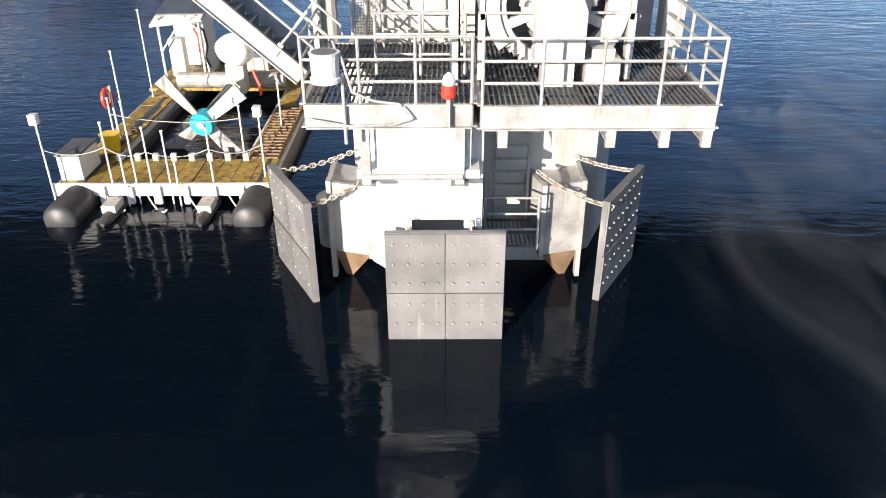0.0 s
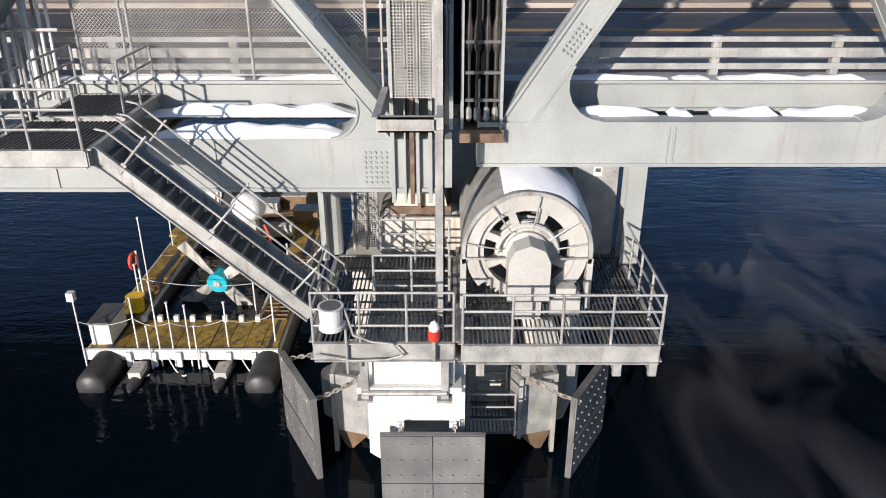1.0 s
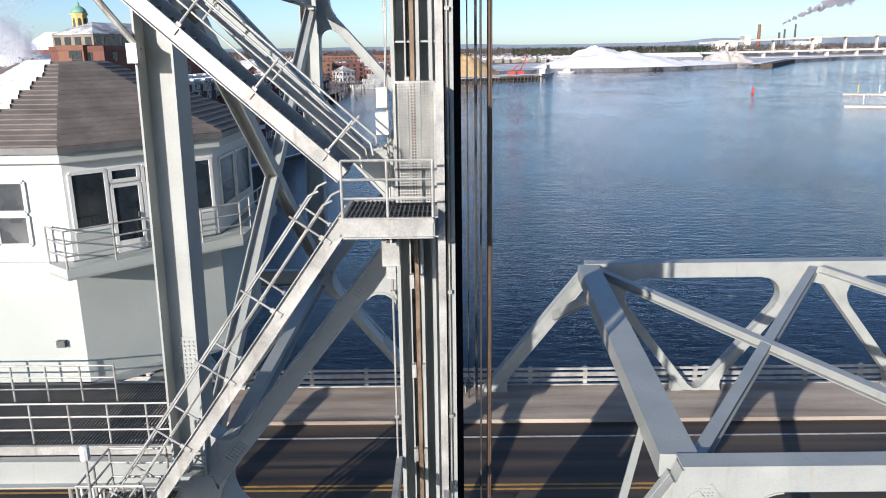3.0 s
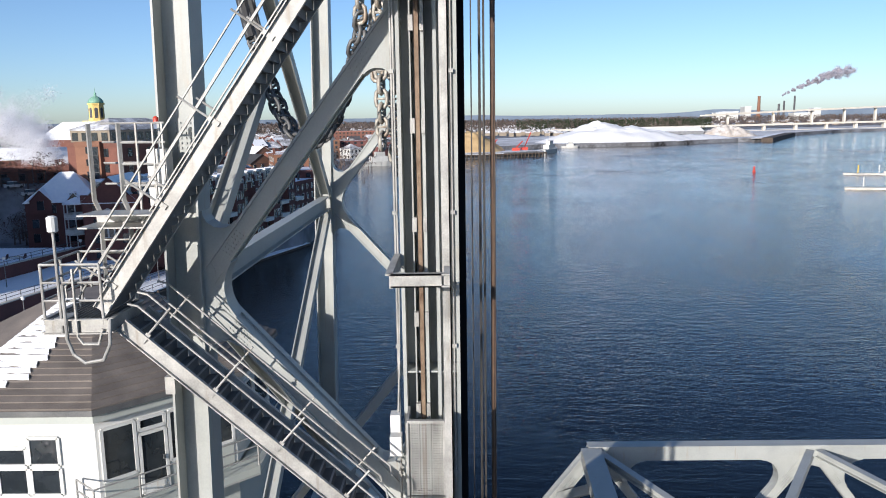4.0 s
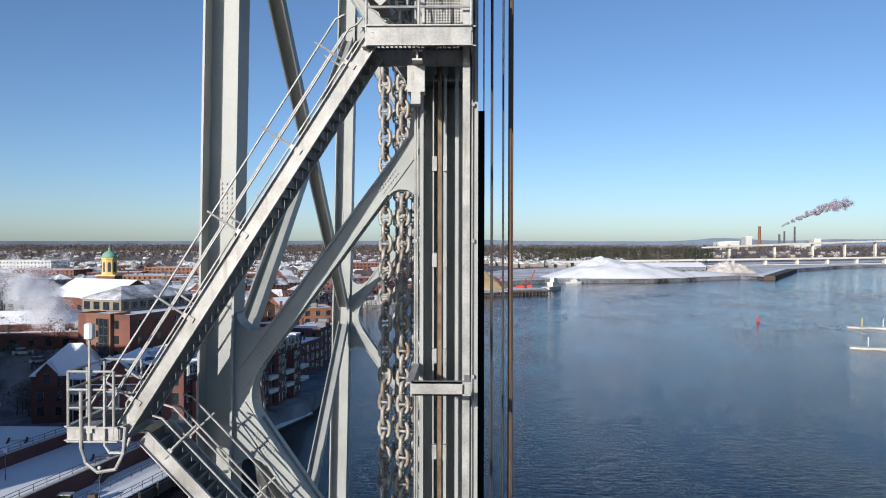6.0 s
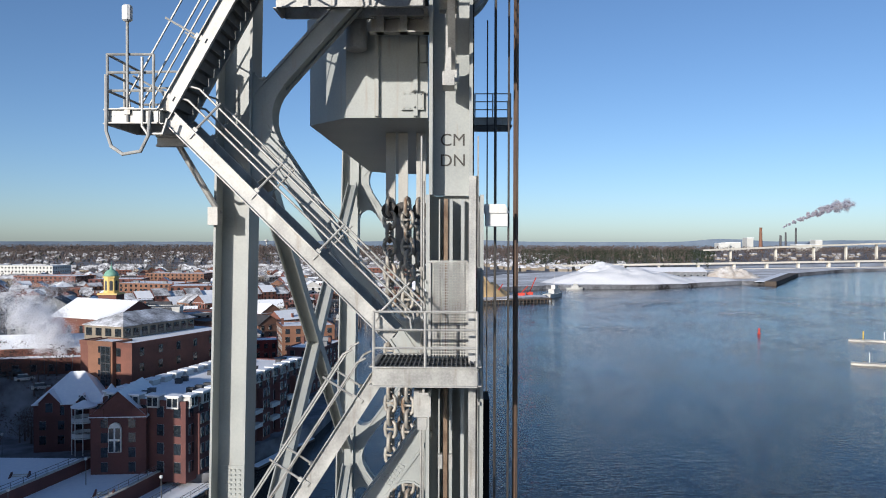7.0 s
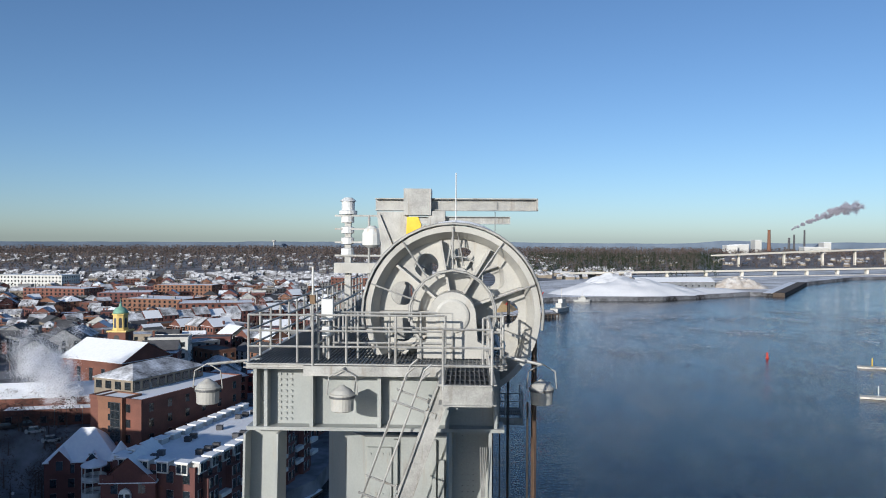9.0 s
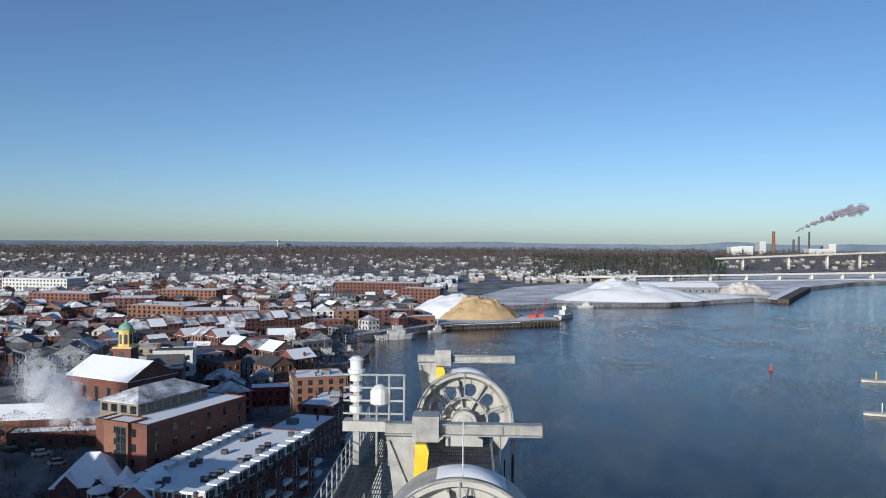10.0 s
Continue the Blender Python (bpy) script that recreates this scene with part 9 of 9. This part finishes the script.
def viaduct(points, depth, label, spacing, width=14):
    ob = thing("far_viaduct", points[0], label, "bridge", "far bridges")
    for (p, q) in zip(points, points[1:]):
        P, Q = Vector(p), Vector(q)
        part("deck", beam(bm_new(), P, Q, width, depth), BUFF, ob)
        part("parapet", beam(bm_new(), P + Vector((0, -width / 2, depth * 0.7)), Q + Vector((0, -width / 2, depth * 0.7)), 0.5, depth * 0.5), BUFF, ob)
        n = max(1, round((Q - P).length / spacing))
        for k in range(n):
            c = P.lerp(Q, (k + 0.5) / n)
            part("bridge_pier", box(bm_new(), c.x - 2, c.x + 2, c.y - 4, c.y + 4, -2, c.z - depth / 2), BUFF, ob)
    return ob


viaduct([(150, 1205, 11), (436, 1308, 12.5), (769, 1445, 14), (1100, 1580, 15)], 2.2, "long low pale concrete bridge across the river", 70)
viaduct([(560, 1750, 30), (820, 1880, 38), (1130, 2030, 46), (1600, 2250, 52)], 2.8, "high pale viaduct rising behind the low bridge", 130, 22)
viaduct([(330, 1240, 3.5), (800, 1420, 3.5)], 1.5, "low causeway with piers near the water", 60, 8)
stk = thing("power_chimney", (1480, 3800, 0), "tall tan power station chimney", "chimney")
part("shaft", lathe(bm_new(), (1480, 3800, 0), "z", [(0, 9.5), (112, 6.5), (115, 7.2), (118, 7.2)], 16), BRICK_O, stk)
for x, h, w in ((1610, 95, 4), (1660, 118, 4), (1585, 80, 5)):
    st = thing("plant_stack", (x, 3820, 0), "slim grey plant stack", "chimney", "plant stacks")
    part("shaft", lathe(bm_new(), (x, 3820, 0), "z", [(0, w * 1.3), (h, w)], 12), ROOF_D, st)
for x, y, w, h in ((1300, 3700, 70, 44), (1395, 3740, 30, 66), (1240, 3650, 50, 40), (1750, 3800, 34, 56), (1650, 3700, 110, 34)):
    pb = thing("plant_hall", (x, y, 0), "pale power plant hall far across the river", "industrial building", "plant halls")
    part("hall", box(bm_new(), x - w / 2, x + w / 2, y - 30, y + 30, 0, h), CLAP, pb)
    part("hall_roof", box(bm_new(), x - w / 2 - 1, x + w / 2 + 1, y - 31, y + 31, h, h + 2), SNOW, pb)
wt = thing("water_tower", (-1130, 4450, 0), "white water tower far off over the woods", "water tower")
part("stem", lathe(bm_new(), (-1130, 4450, 0), "z", [(0, 3), (46, 3)], 12), CLAP, wt)
part("tank", lathe(bm_new(), (-1130, 4450, 40), "z", [(0, 4), (5, 12), (11, 12), (15, 3)], 16), CLAP, wt)


def plume(name, puffs, flakes, path, r0, r1, size, material, label, seed):
    """Billowing smoke or steam: clouds of tiny flakes, thick within each puff and thin at its rim, that grow along a path."""
    g = np.random.default_rng(seed)
    u = np.repeat(g.random(puffs) ** 0.8, flakes)
    a, b = np.array(path[0]), np.array(path[1])
    spread = r0 + (r1 - r0) * u
    mid = np.repeat(g.normal(size=(puffs, 3)), flakes, axis=0) * spread[:, None] * np.array((0.6, 0.6, 0.45))
    centre = a + (b - a) * u[:, None] + mid + np.stack([0 * u, 0 * u, path[2] * u * (1 - u) * 4], axis=1)
    own = np.repeat(g.uniform(0.2, 0.5, puffs), flakes) * spread
    centre = centre + g.normal(size=(puffs * flakes, 3)) * own[:, None] * 0.62
    corner = g.normal(size=(puffs * flakes, 3, 3)) * size
    verts = (centre[:, None, :] + corner).reshape(-1, 3)
    me = bpy.data.meshes.new(name)
    me.from_pydata(verts.tolist(), [], np.arange(len(verts)).reshape(-1, 3).tolist())
    me.materials.append(material)
    return tagged(new(name, me), label, "smoke", kind="stuff")


def vapour(name, colour, clear):
    """A veil that lets most light through."""
    m = bpy.data.materials.new(name)
    m.use_nodes = True
    n, link = m.node_tree.nodes, m.node_tree.links.new
    out = n["Material Output"]
    n.remove(n["Principled BSDF"])
    dif, tra, mix, trl, both = n.new("ShaderNodeBsdfDiffuse"), n.new("ShaderNodeBsdfTransparent"), n.new("ShaderNodeMixShader"), n.new("ShaderNodeBsdfTranslucent"), n.new("ShaderNodeMixShader")
    dif.inputs["Color"].default_value = trl.inputs["Color"].default_value = (*colour, 1)
    both.inputs[0].default_value = 0.5
    link(dif.outputs[0], both.inputs[1])
    link(trl.outputs[0], both.inputs[2])
    tex = n.new("ShaderNodeTexNoise")
    tex.inputs["Scale"].default_value = 0.25
    span = n.new("ShaderNodeMapRange")
    span.inputs["From Min"].default_value, span.inputs["From Max"].default_value = 0.3, 0.7
    span.inputs["To Min"].default_value, span.inputs["To Max"].default_value = clear, min(1, clear + 0.25)
    geo = n.new("ShaderNodeNewGeometry")
    link(geo.outputs["Position"], tex.inputs["Vector"])
    link(tex.outputs["Fac"], span.inputs["Value"])
    link(span.outputs["Result"], mix.inputs[0])
    link(both.outputs[0], mix.inputs[1])
    link(tra.outputs[0], mix.inputs[2])
    link(mix.outputs[0], out.inputs["Surface"])
    return m


STEAM = vapour("white steam", (0.9, 0.9, 0.92), 0.25)
SMOKE_M = vapour("grey smoke", (0.62, 0.6, 0.66), 0.2)
plume("chimney_smoke", 110, 420, ((1596, 3820, 119), (1930, 3830, 238), 14), 3, 27, 1.4, SMOKE_M, "grey smoke drifting from a plant stack", 2)
plume("steam_cloud", 110, 760, ((-103, 192, 22), (-114, 197, 34), 0), 2.8, 6.8, 0.09, STEAM, "white steam rising from the works roof", 3)

# parked cars beside the works
random.seed(5)
for k, (x, y, col) in enumerate(((-105.7, 182, CLAP), (-109.7, 186, ROOF_D), (-101, 181, CLAP), (-96, 180.5, GREYW), (-92, 179.6, CLAP), (-113.4, 183, NAVY))):
    t = radians(35)
    P = lambda u, v, z: (x + u * math.cos(t) - v * math.sin(t), y + u * math.sin(t) + v * math.cos(t), rise_at(x, y) + z)
    car = thing("parked_car", (x, y, rise_at(x, y)), "pale parked car in the snowy lot" if col in (CLAP, GREYW) else "dark parked car in the snowy lot", "car", "parked cars")
    bm = bm_new()
    hexa(bm, [P(u, v, z) for z in (0.3, 0.95) for u, v in ((-2.2, -0.9), (2.2, -0.9), (2.2, 0.9), (-2.2, 0.9))])
    part("body", bm, col, car)
    bm = bm_new()
    hexa(bm, [P(-1.7, -0.82, 0.95), P(1.2, -0.82, 0.95), P(1.2, 0.82, 0.95), P(-1.7, 0.82, 0.95), P(-1.4, -0.7, 1.6), P(0.6, -0.7, 1.6), P(0.6, 0.7, 1.6), P(-1.4, 0.7, 1.6)])
    part("cabin", bm, GLASS, car)
    bm = bm_new()
    hexa(bm, [P(u, v, z) for z in (1.6, 1.66) for u, v in ((-1.4, -0.7), (0.6, -0.7), (0.6, 0.7), (-1.4, 0.7))])
    part("car_roof", bm, col, car)
    for u in (-1.4, 1.4):
        for v in (-0.9, 0.9):
            part("wheel", tube(bm_new(), P(u, v - 0.1, 0.33), P(u, v + 0.1, 0.33), 0.33, 12), BLACK, car)

# ---- sea smoke over the river ----
def mist_material():
    m = vapour("sea smoke", (0.8, 0.82, 0.85), 0.86)
    n, link = m.node_tree.nodes, m.node_tree.links.new
    tex, span, geo = n["Noise Texture"], n["Map Range"], n["Geometry"]
    place = n.new("ShaderNodeMapping")
    place.inputs["Rotation"].default_value = (0, 0, 0.5)
    place.inputs["Scale"].default_value = (0.9, 0.35, 1)
    link(geo.outputs["Position"], place.inputs["Vector"])
    link(place.outputs["Vector"], tex.inputs["Vector"])
    tex.inputs["Scale"].default_value, tex.inputs["Detail"].default_value, tex.inputs["Distortion"].default_value = 0.42, 9, 0.9
    wide = n.new("ShaderNodeTexNoise")
    wide.inputs["Scale"].default_value = 0.02
    link(geo.outputs["Position"], wide.inputs["Vector"])
    mul = n.new("ShaderNodeMath")
    mul.operation = "MULTIPLY"
    link(tex.outputs["Fac"], mul.inputs[0])
    link(wide.outputs["Fac"], mul.inputs[1])
    link(mul.outputs[0], span.inputs["Value"])
    span.inputs["From Min"].default_value, span.inputs["From Max"].default_value = 0.275, 0.39
    span.inputs["To Min"].default_value, span.inputs["To Max"].default_value = 0.0, 1.0
    # thicker over the open reach up-river, thinning out towards the pier
    sep = n.new("ShaderNodeSeparateXYZ")
    link(geo.outputs["Position"], sep.inputs[0])
    thick, fade, dens = n.new("ShaderNodeMapRange"), n.new("ShaderNodeMapRange"), n.new("ShaderNodeMath")
    thick.inputs["From Min"].default_value, thick.inputs["From Max"].default_value = 230, 520
    thick.inputs["To Min"].default_value, thick.inputs["To Max"].default_value = 0.03, 0.4
    link(sep.outputs["Y"], thick.inputs["Value"])
    fade.inputs["From Min"].default_value, fade.inputs["From Max"].default_value = 30, 64
    reach = n.new("ShaderNodeMath")
    reach.operation = "MULTIPLY_ADD"
    reach.inputs[1].default_value = 4.0
    link(sep.outputs["X"], reach.inputs[0])
    link(sep.outputs["Y"], reach.inputs[2])
    link(reach.outputs[0], fade.inputs["Value"])
    low, both = n.new("ShaderNodeMapRange"), n.new("ShaderNodeMath")  # a bank of it lies close before the pier
    low.inputs["From Min"].default_value, low.inputs["From Max"].default_value = 24, 46
    low.inputs["To Min"].default_value, low.inputs["To Max"].default_value = 0.11, 0.0
    link(sep.outputs["Y"], low.inputs["Value"])
    near, wisp, gate = n.new("ShaderNodeMath"), n.new("ShaderNodeMapRange"), n.new("ShaderNodeMath")
    wisp.inputs["From Min"].default_value, wisp.inputs["From Max"].default_value = 0.44, 0.72
    link(tex.outputs["Fac"], wisp.inputs["Value"])
    near.operation = gate.operation = "MULTIPLY"
    link(low.outputs["Result"], near.inputs[0])
    link(wisp.outputs["Result"], near.inputs[1])
    link(near.outputs[0], gate.inputs[0])
    link(fade.outputs["Result"], gate.inputs[1])
    dens.operation = "MULTIPLY"
    link(thick.outputs["Result"], dens.inputs[0])
    link(fade.outputs["Result"], dens.inputs[1])
    both.operation = "ADD"
    amount, inv = n.new("ShaderNodeMath"), n.new("ShaderNodeMath")
    amount.operation, inv.operation = "MULTIPLY", "SUBTRACT"
    link(dens.outputs[0], amount.inputs[0])
    link(span.outputs["Result"], amount.inputs[1])
    inv.inputs[0].default_value = 1.0
    link(amount.outputs[0], both.inputs[0])
    link(gate.outputs[0], both.inputs[1])
    link(both.outputs[0], inv.inputs[1])
    link(inv.outputs[0], n["Mix Shader"].inputs[0])
    return m


MIST = mist_material()
for z, pts in ((0.9, [(-8, -30), (900, -30), (900, 700), (95, 700), (60, 560), (-25, 520), (-28, 60), (-20, 37), (4.6, 37), (4.6, 12), (-8, 12)]),):
    ob = single("sea_smoke", slab(bm_new(), pts, z, z + 0.02), MIST, "thin sea smoke drifting low over the water", "mist", kind="stuff")

# ---- street lamps and poles on the near bank ----
for k, (x, y, z) in enumerate(((-61, 104, 2.1), (-58.5, 122, 2.1), (-55, 138, 2.1), (-74, 122, 4.75), (-70, 140, 4.75), (-98, 160, 4), (-96, 186, 17), (-102, 184, 17))):
    lp = thing("street_lamp", (x, y, z), "slim dark street lamp on the snowy bank", "street lamp", "street lamps")
    part("pole", tube(bm_new(), (x, y, z), (x, y, z + 4.6), 0.09, 8, 0.06), DARK, lp)
    part("lantern", lathe(bm_new(), (x, y, z + 4.6), "z", [(0, 0.1), (0.1, 0.26), (0.5, 0.3), (0.6, 0.08)], 8), CYAN, lp)
# flues and hatches on the larger flat roofs
random.seed(31)
FLUE = mesh_of("roof_flue", lathe(bm_new(), (0, 0, 0), "z", [(0, 0.35), (1.3, 0.35), (1.3, 0.5), (1.6, 0.5)], 8), ROOF_D)
HATCH = mesh_of("roof_hatch", box(bm_new(), -1.6, 1.6, -1.2, 1.2, 0, 1.6), GREYW)
for ob in [o for o in bpy.data.objects if o.name.split(".")[0] in ("large_block", "harbour_house", "orange_block", "waterfront_house", "brick_block")]:
    roofs = [c for c in ob.children if c.name.split(".")[0] == "roof"]
    for r in roofs:
        pts = [v.co for v in r.data.vertices]
        top = max(p.z for p in pts)
        c = sum((p for p in pts), Vector()) / len(pts)
        corner = [p for p in pts if p.z > top - 0.01]
        for _ in range(3 if len(corner) > 3 else 0):
            a, b = random.sample(range(len(corner)), 2)
            q = c.lerp(corner[a].lerp(corner[b], random.random()), random.uniform(0.2, 0.75))
            base = BASE[ob.name] + Vector((q.x, q.y, top))
            shared("roof_flue" if random.random() < 0.6 else "roof_hatch", FLUE if random.random() < 0.6 else HATCH, ob, Matrix.Translation(base))
